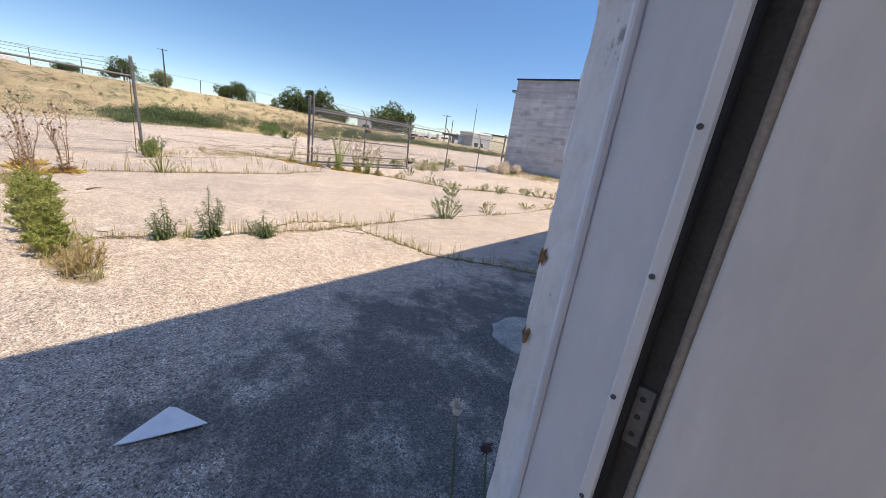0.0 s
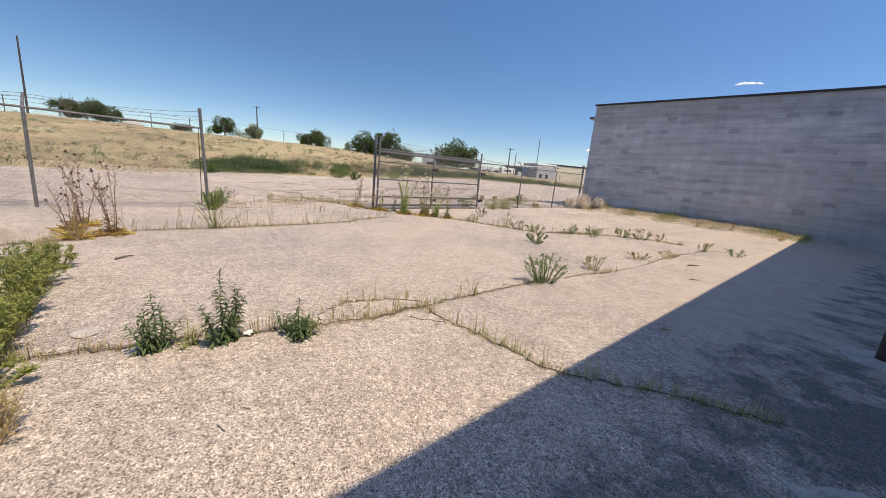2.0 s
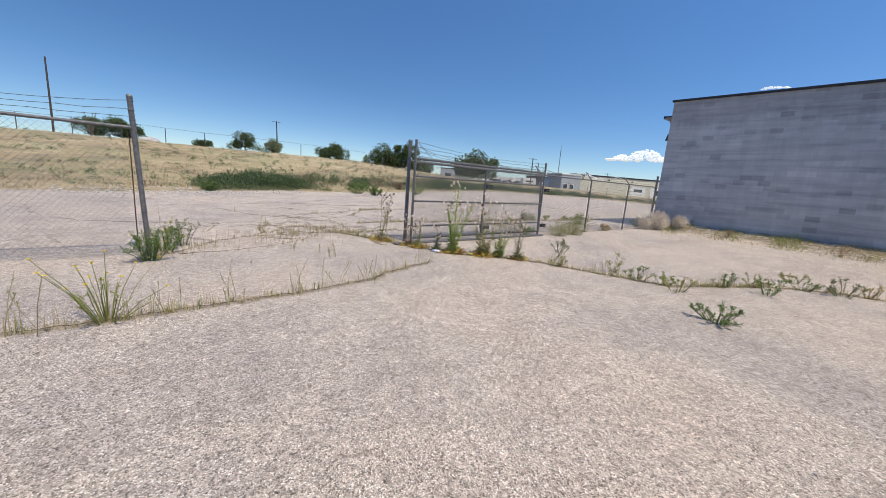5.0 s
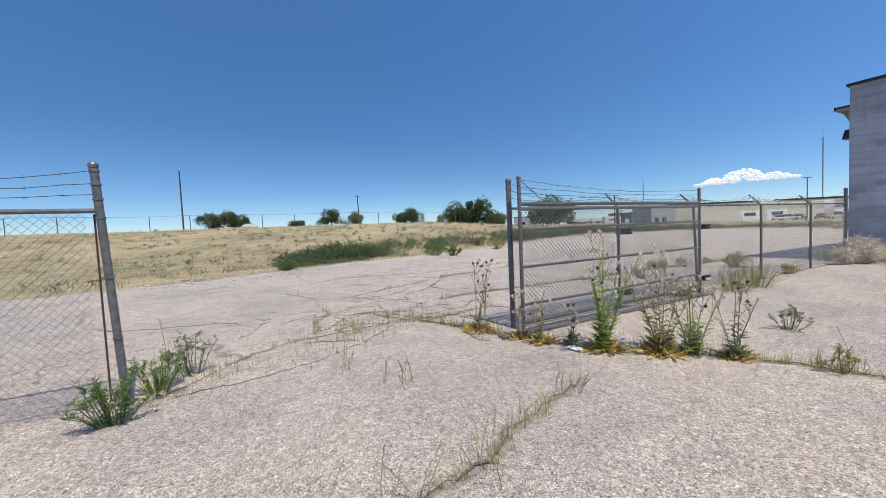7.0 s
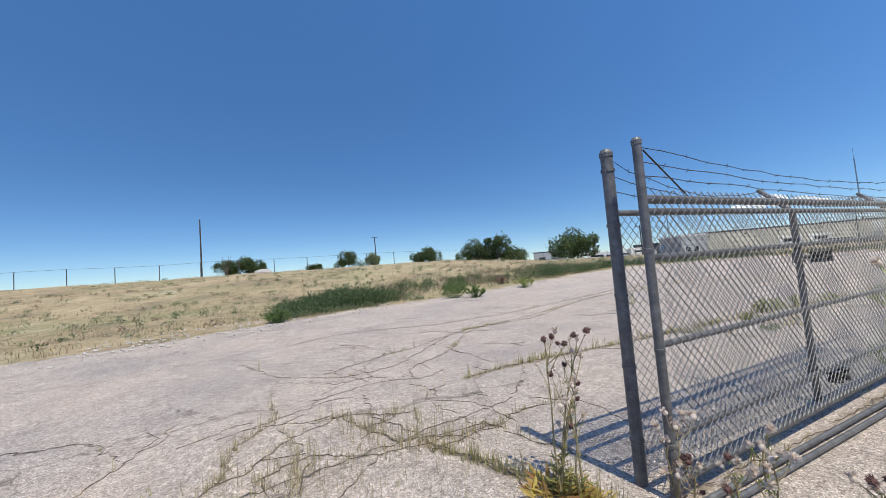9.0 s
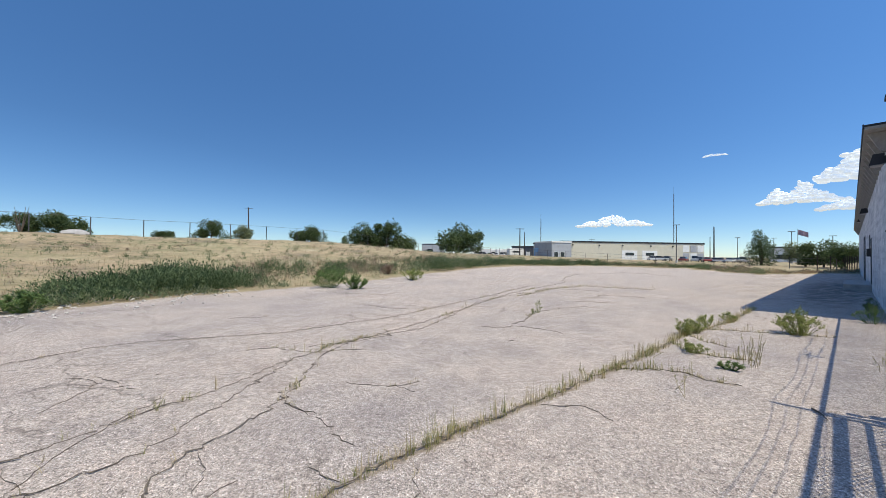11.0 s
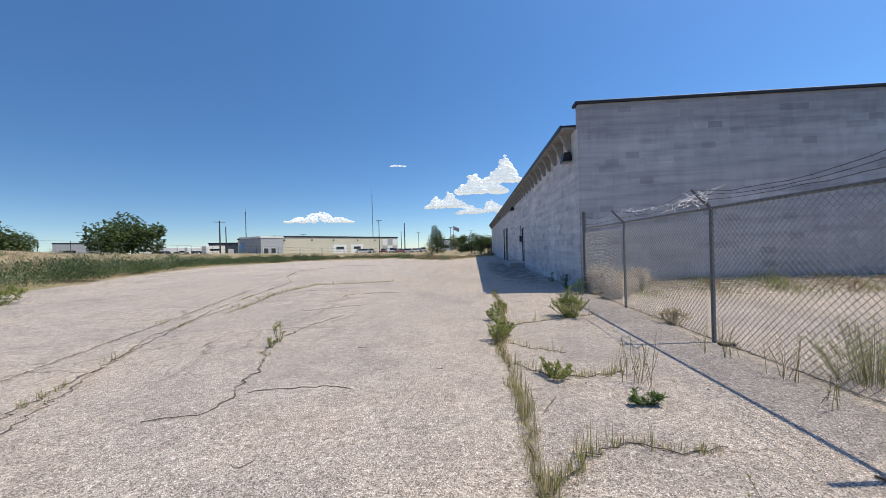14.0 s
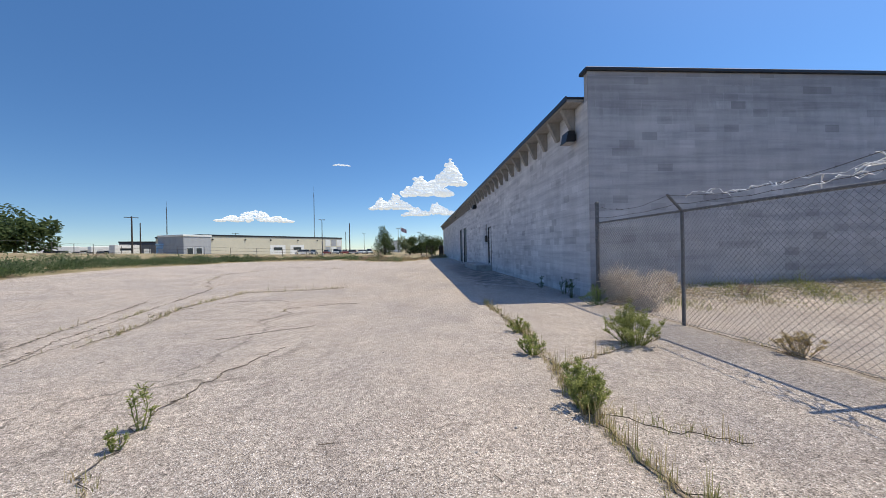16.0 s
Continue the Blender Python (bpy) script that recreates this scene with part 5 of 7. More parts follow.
def thistle(x, y, h, spread_r, stems, seed, label, leaf_mat, green_to=0.5, stem_mat=None, leaves=60, rosette=None, pale=0.8):
    """Stiff stems from one root: leafy below, bare branches with heads above."""
    rnd = random.Random(seed)
    t = thing("thistle", (x, y, float(ground_z(x, y)) - 0.012), label, "thistle", "thistles by the fence")
    bs, bl = Build(), Build()
    heads = []
    for i in range(stems):
        a = rnd.uniform(0, 6.283)
        out = spread_r * (rnd.uniform(0.3, 1.0) if i else 0.1)
        tip = Vector((math.cos(a) * out, math.sin(a) * out, h * (rnd.uniform(0.62, 1.0) if i else 1.0)))
        root = Vector((math.cos(a), math.sin(a), 0)) * 0.03
        pts = [root.lerp(tip, s) + Vector((0, 0, 0.1 * h * math.sin(math.pi * s))) + Vector((rnd.uniform(-0.015, 0.015), rnd.uniform(-0.015, 0.015), 0)) for s in (0, 0.25, 0.5, 0.75, 1)]
        bs.tube(pts, [0.008, 0.007, 0.005, 0.004, 0.003], 5, False)
        heads.append(pts[-1])

        def along(s):
            j = min(3, int(s * 4))
            return pts[j].lerp(pts[j + 1], s * 4 - j)

        shoots = []
        for k in range(rnd.randint(3, 6)):
            s = rnd.uniform(0.35, 0.92)
            p = along(s)
            q = p + Vector((rnd.uniform(-1, 1), rnd.uniform(-1, 1), rnd.uniform(0.9, 1.9))).normalized() * h * rnd.uniform(0.1, 0.28)
            mid = p.lerp(q, 0.5) + Vector((rnd.uniform(-0.02, 0.02), rnd.uniform(-0.02, 0.02), -0.01))
            bs.tube([p, mid, q], [0.0035, 0.003, 0.002], 4, False)
            heads.append(q)
            shoots.append((p, q, s))
        for k in range(leaves):
            s = rnd.random() ** 1.3 * 0.92
            if s > green_to and rnd.random() < 0.75:
                continue
            aa = rnd.uniform(0, 6.283)
            size = (0.135 - 0.095 * s / max(green_to, 0.2)) if s < green_to else 0.03
            size = max(0.03, size) * rnd.uniform(0.7, 1.25)
            way = Vector((math.cos(aa), math.sin(aa), rnd.uniform(0.1, 0.9))).normalized()
            p = along(s)
            leaf(bl, p, way, size, size * 0.2, rnd)
            for k2 in range(5):
                # lobes of the cut leaf
                q = p + way * size * (0.25 + 0.15 * k2)
                side = way.cross(Vector((0, 0, 1))).normalized() * rnd.choice((-1, 1))
                leaf(bl, q, way * 0.5 + side + Vector((0, 0, rnd.uniform(-0.2, 0.6))), size * 0.34, size * 0.11, rnd)
        for p, q, s in shoots:
            for k in range(5 if s > green_to else 10):
                leaf(bl, p.lerp(q, rnd.random() * 0.8), (rnd.uniform(-1, 1), rnd.uniform(-1, 1), 0.6), 0.03, 0.008, rnd)
    tagged(bs.make("stem", stem_mat or DRY_STEM, t), kind="stuff")
    tagged(bl.make("foliage", leaf_mat, t), kind="stuff")
    if rosette:
        br = Build()
        for k in range(90):
            aa = rnd.uniform(0, 6.283)
            p = Vector((math.cos(aa), math.sin(aa), 0)) * rnd.uniform(0.0, 0.6) * rosette + Vector((0, 0, 0.015))
            leaf(br, p, (math.cos(aa) + rnd.gauss(0, 0.5), math.sin(aa) + rnd.gauss(0, 0.5), rnd.uniform(0.0, 0.9)), rosette * rnd.uniform(0.3, 0.6), rosette * 0.12, rnd)
        tagged(br.make("rosette", ROSETTE, t, "yellow and reddish dying rosette leaves"), kind="stuff")
    for p in heads:
        ob = new("flower_head", HEADS[0 if rnd.random() < pale else 1])
        ob.parent = t
        ob.matrix_basis = Matrix.LocRotScale(p, Euler((rnd.uniform(-0.9, 0.9), rnd.uniform(-0.9, 0.9), rnd.uniform(0, 6))), Vector((1, 1, 1)) * rnd.uniform(0.7, 1.15))
    return t


TALL = "tall drying thistle with pale and brown flower heads beside the gate"
LOW = "low yellowing thistle at the foot of the gate"
thistle(-0.14, -14.75, 1.05, 0.3, 4, 1, TALL, MIX_GRASS, 0.3, leaves=34, rosette=0.3)
thistle(0.0, -14.62, 0.75, 0.2, 2, 11, TALL, MIX_GRASS, 0.3, leaves=26, rosette=0.22)
thistle(0.55, -14.42, 0.62, 0.2, 3, 12, LOW, PINK_DRY, 0.4, leaves=30, rosette=0.24)
thistle(0.86, -14.3, 0.62, 0.2, 3, 2, LOW, LIGHT_GREEN, 0.5, leaves=30, rosette=0.3)
thistle(1.2, -14.1, 0.5, 0.2, 3, 13, LOW, GREY_GREEN, 0.5, leaves=26)
thistle(1.55, -13.92, 1.45, 0.46, 7, 3, "tall bright green thistle with many flower heads beside the gate", THISTLE_GREEN, 0.68, THISTLE_GREEN, 85, 0.34)
thistle(2.02, -13.45, 1.2, 0.5, 7, 4, TALL, MIX_GRASS, 0.55, leaves=70, rosette=0.34)
thistle(2.2, -13.15, 1.1, 0.5, 6, 5, TALL, THISTLE_GREEN, 0.45, leaves=60)
thistle(2.55, -12.95, 1.0, 0.45, 4, 6, "thistle leaning over, dark dried leaves", GREY_GREEN, 0.45, leaves=50, rosette=0.25)
PINK = "tall pinkish dried thistle beside the paving joint"
for i, (px, py, ph, stems) in enumerate(((2.36, -21.14, 1.2, 5), (3.2, -20.78, 1.1, 5), (2.75, -21.3, 0.8, 3), (3.35, -21.2, 0.7, 3))):
    thistle(px, py, ph, 0.34, stems, 70 + i, PINK, PINK_DRY, 0.5, PINK_DRY, 20, 0.3, 0.6)


def crumpled_wrapper_thing():
    """Crumpled white wrapper lying among the weeds."""
    rnd = random.Random(12)
    b = Build()
    n = len(b.v)
    for i in range(8):
        for j in range(6):
            b.v.append((i * 0.026 - 0.09 + rnd.uniform(-0.008, 0.008), j * 0.022 - 0.055 + rnd.uniform(-0.008, 0.008), 0.012 + 0.05 * abs(noise.noise(Vector((i * 0.6, j * 0.6, 2)))) + 0.03 * math.sin(i * 0.45) * math.sin(j * 0.6)))
    for i in range(7):
        for j in range(5):
            a = n + i * 6 + j
            b.f.append((a, a + 6, a + 7, a + 1))
    ob = b.make("crumpled_wrapper", PLASTIC)
    ob.location = (1.36, -14.2, 0.0)
    tagged(ob, "crumpled dull white plastic wrapper among the weeds", "litter")


crumpled_wrapper_thing()
GRN = "bushy green weed growing from a crack in the paving"
bush(0.45, -18.95, 0.55, 0.38, 20, GREEN, 20, "dense green weed at the foot of the gate post")
bush(-0.15, -18.75, 0.5, 0.4, 14, GREEN, 21, GRN)
bush(-0.55, -18.5, 0.6, 0.35, 10, GREY_GREEN, 22, GRN)
bush(2.88, -19.3, 0.5, 0.4, 9, FLOWER_GREEN, 23, "pale yellow-green weed in the paving joint", 34, 0.028)
YELLOW = foliage("yellow_petals", (0.75, 0.58, 0.04), (0.85, 0.72, 0.08))
for i, (x, y, h) in enumerate(((2.88, -19.3, 0.62), (-0.15, -18.75, 0.46))):
    rnd = random.Random(900 + i)
    t = thing("flowering_weed", (x, y, -0.01), "wispy weed with small yellow flowers in the paving", "weed")
    bs, bf = Build(), Build()
    for _ in range(16):
        tip = Vector((rnd.gauss(0, 0.2), rnd.gauss(0, 0.2), h * rnd.uniform(0.5, 1.1)))
        bs.tube([(tip.x * 0.2, tip.y * 0.2, 0), tip * 0.55, tip], [0.004, 0.003, 0.002], 4, False)
        for _ in range(9):
            leaf(bf, tip, (rnd.uniform(-1, 1), rnd.uniform(-1, 1), rnd.uniform(0.0, 0.8)), 0.022, 0.013, rnd)
    tagged(bs.make("stem", LIGHT_GREEN, t), kind="stuff")
    tagged(bf.make("flower", YELLOW, t, "small bright yellow flowers"), kind="stuff")
SPIRE = "upright dark green weed with narrow leaves in the paving joint"
spire_weed(7.86, -20.12, 0.6, 0.24, 9, LANCE_GREEN, 24, SPIRE)
spire_weed(8.04, -19.6, 0.34, 0.26, 15, LANCE_GREEN, 25, "low bushy dark green weed with narrow leaves in the paving joint", 0.085)
spire_weed(7.77, -20.55, 0.46, 0.21, 9, LANCE_GREEN, 26, SPIRE)
spire_weed(7.8, -20.36, 0.24, 0.14, 5, LIGHT_GREEN, 261, "small yellow-green weed in the paving joint", 0.05)
bush(8.15, -16.0, 0.55, 0.38, 22, GREEN, 27, GRN, size=0.042)
bush(5.3, -12.15, 0.36, 0.4, 7, MIX_GRASS, 28, "spindly half-dry weed in the paving joint", 14)
bush(6.2, -10.6, 0.4, 0.36, 8, GREEN, 29, GRN, 18)
bush(4.1, -11.9, 0.45, 0.3, 6, MIX_GRASS, 30, "spindly half-dry weed in the paving joint", 14)
for i, (x, y, h, mat) in enumerate(((3.3, -12.55, 0.3, MIX_GRASS), (4.6, -12.0, 0.32, GREEN), (5.0, -11.85, 0.26, LIGHT_GREEN), (5.6, -10.8, 0.34, GREEN), (5.9, -10.1, 0.28, MIX_GRASS), (6.5, -9.4, 0.36, GREEN), (7.3, -8.8, 0.3, DRY_GRASS), (8.5, -9.04, 0.32, MIX_GRASS), (9.19, -8.98, 0.26, GREEN), (8.12, -14.4, 0.34, MIX_GRASS), (8.1, -12.37, 0.2, MIX_GRASS), (8.35, -11.4, 0.24, DRY_GRASS), (6.27, -8.8, 0.3, MIX_GRASS), (9.3, -2.0, 0.5, DRY_GRASS), (6.4, -1.3, 0.45, PINK_DRY), (7.6, -1.0, 0.5, PINK_DRY), (4.9, -1.1, 0.4, LIGHT_GREEN), (3.2, -0.9, 0.4, PINK_DRY))):
    bush(x, y, h, 0.3, 9, mat, 800 + i, "small half-dry weed in the paving", 22, 0.04)
bush(2.4, -11.2, 0.4, 0.35, 8, GREY_GREEN, 31, GRN)
bush(7.0, -9.2, 0.35, 0.4, 9, GREY_GREEN, 32, GRN)
bush(6.15, -13.3, 0.3, 0.36, 12, GREEN, 33, GRN)
for i, (x, y, h) in enumerate(((6.2, -21.4, 0.75), (6.65, -21.38, 0.75), (7.05, -21.42, 0.7), (7.85, -21.4, 0.4), (7.45, -21.42, 0.6), (5.7, -21.36, 0.6), (5.1, -21.3, 0.45))):
    bush(x, y, h * 0.78, 0.27, 17, LIGHT_GREEN if i == 3 else LEAFY, 40 + i, "tall leafy green weed in the paving joint", 30)
wispy_clump(8.4, -21.3, 0.3, 0.26, 110, DRY_GRASS, 45, "dry straw-coloured weed in the paving joint")
bush(-1.38, -4.1, 0.58, 0.52, 40, LEAFY, 50, "round bright green weed on the paving near the fence", 34)
bush(-2.95, -6.0, 0.4, 0.22, 18, LEAFY, 51, GRN)
bush(-2.85, -5.6, 0.34, 0.22, 14, LEAFY, 52, GRN)
bush(-2.9, -4.4, 0.3, 0.22, 12, LIGHT_GREEN, 53, GRN)
bush(-2.75, -3.2, 0.26, 0.2, 10, LIGHT_GREEN, 54, GRN)
bush(-2.45, -7.5, 0.2, 0.28, 12, LEAFY, 55, GRN)
bush(-1.8, -8.2, 0.14, 0.18, 9, GREEN, 56, GRN)
bush(-6.45, -5.95, 0.42, 0.1, 4, LIGHT_GREEN, 57, GRN, 26, 0.045)
bush(-6.42, -6.25, 0.17, 0.09, 4, LIGHT_GREEN, 58, GRN, 24, 0.035)
bush(-0.3, -0.9, 0.5, 0.45, 14, GREEN, 59, "dark green weed against the building corner")
bush(-0.35, 0.35, 0.6, 0.2, 7, DEEP_GREEN, 60, "dark green weed against the building corner")
bush(-0.25, 1.1, 0.5, 0.2, 6, DEEP_GREEN, 61, "dark weed in the shade of the wall")
bush(-0.3, 2.9, 0.4, 0.15, 5, DEEP_GREEN, 62, "dark weed in the shade of the wall")
wispy_clump(0.55, -7.7, 0.72, 0.6, 190, WISPY, 63, "feathery pale green weed behind the fence")
wispy_clump(0.6, -8.6, 0.55, 0.5, 150, WISPY, 64, "feathery pale green weed behind the fence")
bush(0.15, -4.9, 0.3, 0.35, 16, DRY_GRASS, 65, "dry tuft beside the fence")
bush(0.2, -9.9, 0.5, 0.4, 14, GREEN, 66, GRN)
for i, (x, y, n, h) in enumerate(((-1.68, -7.7, 12, 0.5), (-0.2, -6.85, 8, 0.5), (-0.15, -7.6, 9, 0.55), (-0.35, -6.6, 4, 0.35), (-1.6, -7.4, 4, 0.4), (-0.3, -8.2, 5, 0.4), (1.0, -16.5, 5, 0.35), (1.25, -16.4, 4, 0.3), (2.7, -16.4, 8, 0.4), (2.15, -15.1, 7, 0.35), (0.4, -16.8, 4, 0.3), (-0.95, -18.7, 3, 0.7), (-2.0, -9.9, 3, 0.35), (2.9, -18.3, 5, 0.45), (2.85, -17.6, 5, 0.4), (2.95, -19.9, 4, 0.5), (3.1, -20.6, 5, 0.4), (2.7, -17.0, 5, 0.35), (2.9, -18.9, 4, 0.5), (7.9, -19.0, 4, 0.25), (8.05, -17.4, 4, 0.2), (3.3, -12.6, 6, 0.35), (4.0, -12.25, 5, 0.3), (-2.9, -8.3, 5, 0.25), (-2.95, -10.2, 5, 0.22))):
    rnd = random.Random(500 + i)
    t = thing("dry_stalks", (x, y, float(ground_z(x, y)) - 0.01), "clump of upright dry seed stalks in the paving", "weed", "dry stalks")
    b = Build()
    bl = Build()
    for _ in range(n):
        px, py = rnd.gauss(0, 0.08), rnd.gauss(0, 0.08)
        hh = h * rnd.uniform(0.35, 1.15)
        tip = Vector((px + rnd.gauss(0, 0.07), py + rnd.gauss(0, 0.07), hh))
        bend = Vector((px, py, 0)).lerp(tip, 0.5) + Vector((rnd.uniform(-0.03, 0.03), rnd.uniform(-0.03, 0.03), 0))
        b.tube([(px, py, 0), bend, tip], [0.0035, 0.003, 0.0018], 4, False)
        for k in range(22):
            s = rnd.uniform(0.3, 1.0)
            leaf(bl, Vector((px, py, 0)).lerp(tip, s), (rnd.uniform(-1, 1), rnd.uniform(-1, 1), 0.9), 0.02, 0.007, rnd)
    tagged(b.make("stem", DRY_STEM, t), kind="stuff")
    tagged(bl.make("seed_spray", MIX_GRASS, t), kind="stuff")
# thistle and seed head beside the doorway
for x, y, h, kind in ((12.03, -20.88, 0.64, 0), (12.12, -20.8, 0.5, 1)):
    t = thing("door_thistle", (x, y, 0), "single thistle stem beside the doorway", "thistle", "thistles by the doorway")
    b = Build()
    b.tube([(0, 0, -0.02), (0.01, 0.01, h * 0.5), (-0.02, 0.0, h)], [0.006, 0.005, 0.003], 5)
    b.make("stem", GREY_GREEN, t)
    ob = new("flower_head", HEADS[kind])
    ob.parent = t
    ob.location = (-0.02, 0, h)


def tumbleweed(x, y, r, seed):
    rnd = random.Random(seed)
    t = thing("tumbleweed", (x, y, float(ground_z(x, y))), "pale dry tumbleweed heaped against the fence and wall", "tumbleweed", "tumbleweeds")
    b = Build()
    for _ in range(520):
        d = Vector((rnd.gauss(0, 1), rnd.gauss(0, 1), rnd.gauss(0.15, 0.8))).normalized()
        p = Vector((0, 0, r * 0.8)) + d * r * rnd.uniform(0.2, 0.75)
        pts = [p]
        for k in range(3):
            d = (d + Vector((rnd.uniform(-0.8, 0.8), rnd.uniform(-0.8, 0.8), rnd.uniform(-0.8, 0.8)))).normalized()
            q = pts[-1] + d * r * 0.17
            q.z = max(q.z, 0.0)
            pts.append(q)
        b.tube(pts, [0.008, 0.006, 0.005, 0.003], 3, False)
    tagged(b.make("twig_tangle", TUMBLE, t), kind="stuff")


tumbleweed(0.45, -0.55, 0.5, 1)
tumbleweed(0.75, -1.2, 0.42, 2)
tumbleweed(0.35, -1.7, 0.33, 3)
tumbleweed(1.4, -0.7, 0.35, 4)


def wall_foot():
    rnd = random.Random(77)
    dry, grn = Build(), Build()
    for _ in range(3600):
        x = rnd.uniform(0.4, 10.2)
        if noise.noise(Vector((x * 1.1, 0, 9))) < 0.0 and rnd.random() < 0.75:
            continue
        y = -abs(rnd.gauss(0.1, 0.75)) - 0.03
        z = float(ground_z(x, y)) - 0.01
        g = noise.noise(Vector((x * 0.7, y, 3))) > -0.12
        for _ in range(4):
            blade(grn if g and rnd.random() < 0.7 else dry, x + rnd.gauss(0, 0.03), y + rnd.gauss(0, 0.03) - 0.02, z, rnd.uniform(0.04, 0.42 if rnd.random() < 0.1 else 0.16) * (0.55 + 0.9 * max(0.0, noise.noise(Vector((x * 1.6, y, 21))) + 0.3)), rnd.uniform(0.1, 0.9), 0.008, rnd)
    tagged(dry.make("dry_grass", DRY_STEM), "dry grass along the foot of the block wall", "grass", "", "stuff")
    tagged(grn.make("green_grass", LIGHT_GREEN), "green grass along the foot of the block wall", "grass", "", "stuff")
    b = Build()
    for _ in range(900):
        x, y = rnd.uniform(0.3, 9.5), -abs(rnd.gauss(0.5, 0.45))
        p = Vector((x, y, float(ground_z(x, y)) + 0.012))
        a = rnd.uniform(0, 6.283)
        d = Vector((math.cos(a), math.sin(a), rnd.uniform(-0.05, 0.25))) * rnd.uniform(0.08, 0.3)
        b.tube([p - d, p + d], 0.005, 4)
    tagged(b.make("dead_twigs", TUMBLE), "scattered dead twigs and stems on the ground", "twigs", "", "stuff")


wall_foot()


def litter():
    """Twigs, pebbles and flakes strewn over the paving."""
    rnd = random.Random(31)
    twigs, stones = Build(), Build()
    for _ in range(420):
        x, y = rnd.uniform(-12, 12), rnd.uniform(-22, 4)
        if field_depth(x, y) > -0.5:
            continue
        z = float(ground_z(x, y))
        if rnd.random() < 0.25:
            a, l = rnd.uniform(0, 6.283), rnd.uniform(0.03, 0.11)
            twigs.tube([(x, y, z + 0.006), (x + math.cos(a) * l, y + math.sin(a) * l, z + 0.01)], 0.003, 4)
        else:
            s = rnd.uniform(0.005, 0.014)
            stones.ball((x, y, z + s * 0.4), s, s * rnd.uniform(0.7, 1.2), s * 0.7, 6, 4, 0.15, rnd)
    tagged(twigs.make("twigs", BARK), "small dark twigs scattered on the paving", "twigs", "", "stuff")
    tagged(stones.make("pebbles", CONCRETE), "loose pebbles scattered on the paving", "pebbles", "", "stuff")


litter()


def loose_stick(x0, y0, x1, y1, r, mat, label):
    """A bent dry stick lying on the paving."""
    rnd = random.Random(int(100 * (x0 + y1)))
    b = Build()
    mid = ((x0 + x1) / 2 + rnd.uniform(-0.01, 0.01), (y0 + y1) / 2 + rnd.uniform(-0.01, 0.01), r + 0.012)
    b.tube([(x0, y0, r + 0.002), mid, (x1, y1, r + 0.003)], [r, r * 0.85, r * 0.4], 6)
    tagged(b.make("stick", mat), label, "stick", "sticks on the paving")


loose_stick(4.91, -20.77, 4.77, -20.58, 0.012, BARK, "dark weathered stick lying on the pale paving")
loose_stick(8.89, -11.8, 9.05, -11.6, 0.014, BARK, "dark weathered stick lying on the pale paving")
loose_stick(9.84, -16.27, 9.92, -16.23, 0.012, DRY_STEM, "short pale stick lying in the shade")
loose_stick(-0.95, -9.2, -0.82, -9.5, 0.008, BARK, "thin dark stick lying beside the fence")
loose_stick(9.3, -13.2, 9.42, -13.1, 0.009, BARK, "dark weathered stick lying on the pale paving")
b = Build()
b.box((0.02, -6.33, 0.0), (0.22, -6.24, 0.035), 0.008)
tagged(b.make("wood_block", BARK), "short dark offcut of wood at the fence foot", "wood offcut")
rnd = random.Random(71)
b = Build()
b.ball((7.21, -20.96, 0.008), 0.1, 0.085, 0.022, 11, 6, 0.1, rnd)
tagged(b.make("flat_stone", WORN_CONCRETE), "flat grey stone lying on the paving", "stone")
b = Build()
for i in range(3):
    a = 0.7 * i
    b.face([(7.83 + 0.05 * math.cos(a), -19.94 + 0.05 * math.sin(a), 0.012 + 0.02 * i), (7.83 - 0.03 * math.sin(a), -19.94 + 0.03 * math.cos(a), 0.03), (7.83 - 0.05 * math.cos(a), -19.94 - 0.05 * math.sin(a), 0.01), (7.83 + 0.03 * math.sin(a), -19.94 - 0.03 * math.cos(a), 0.02)])
tagged(b.make("paper_scrap", PLASTIC), "small crumpled pale paper scrap beside the weeds", "litter")


# ---- the field beyond ----


PALE_RUBBLE = plain("pale_rubble", (0.50, 0.465, 0.42), 0.92, 0, 5.0, 0.3)


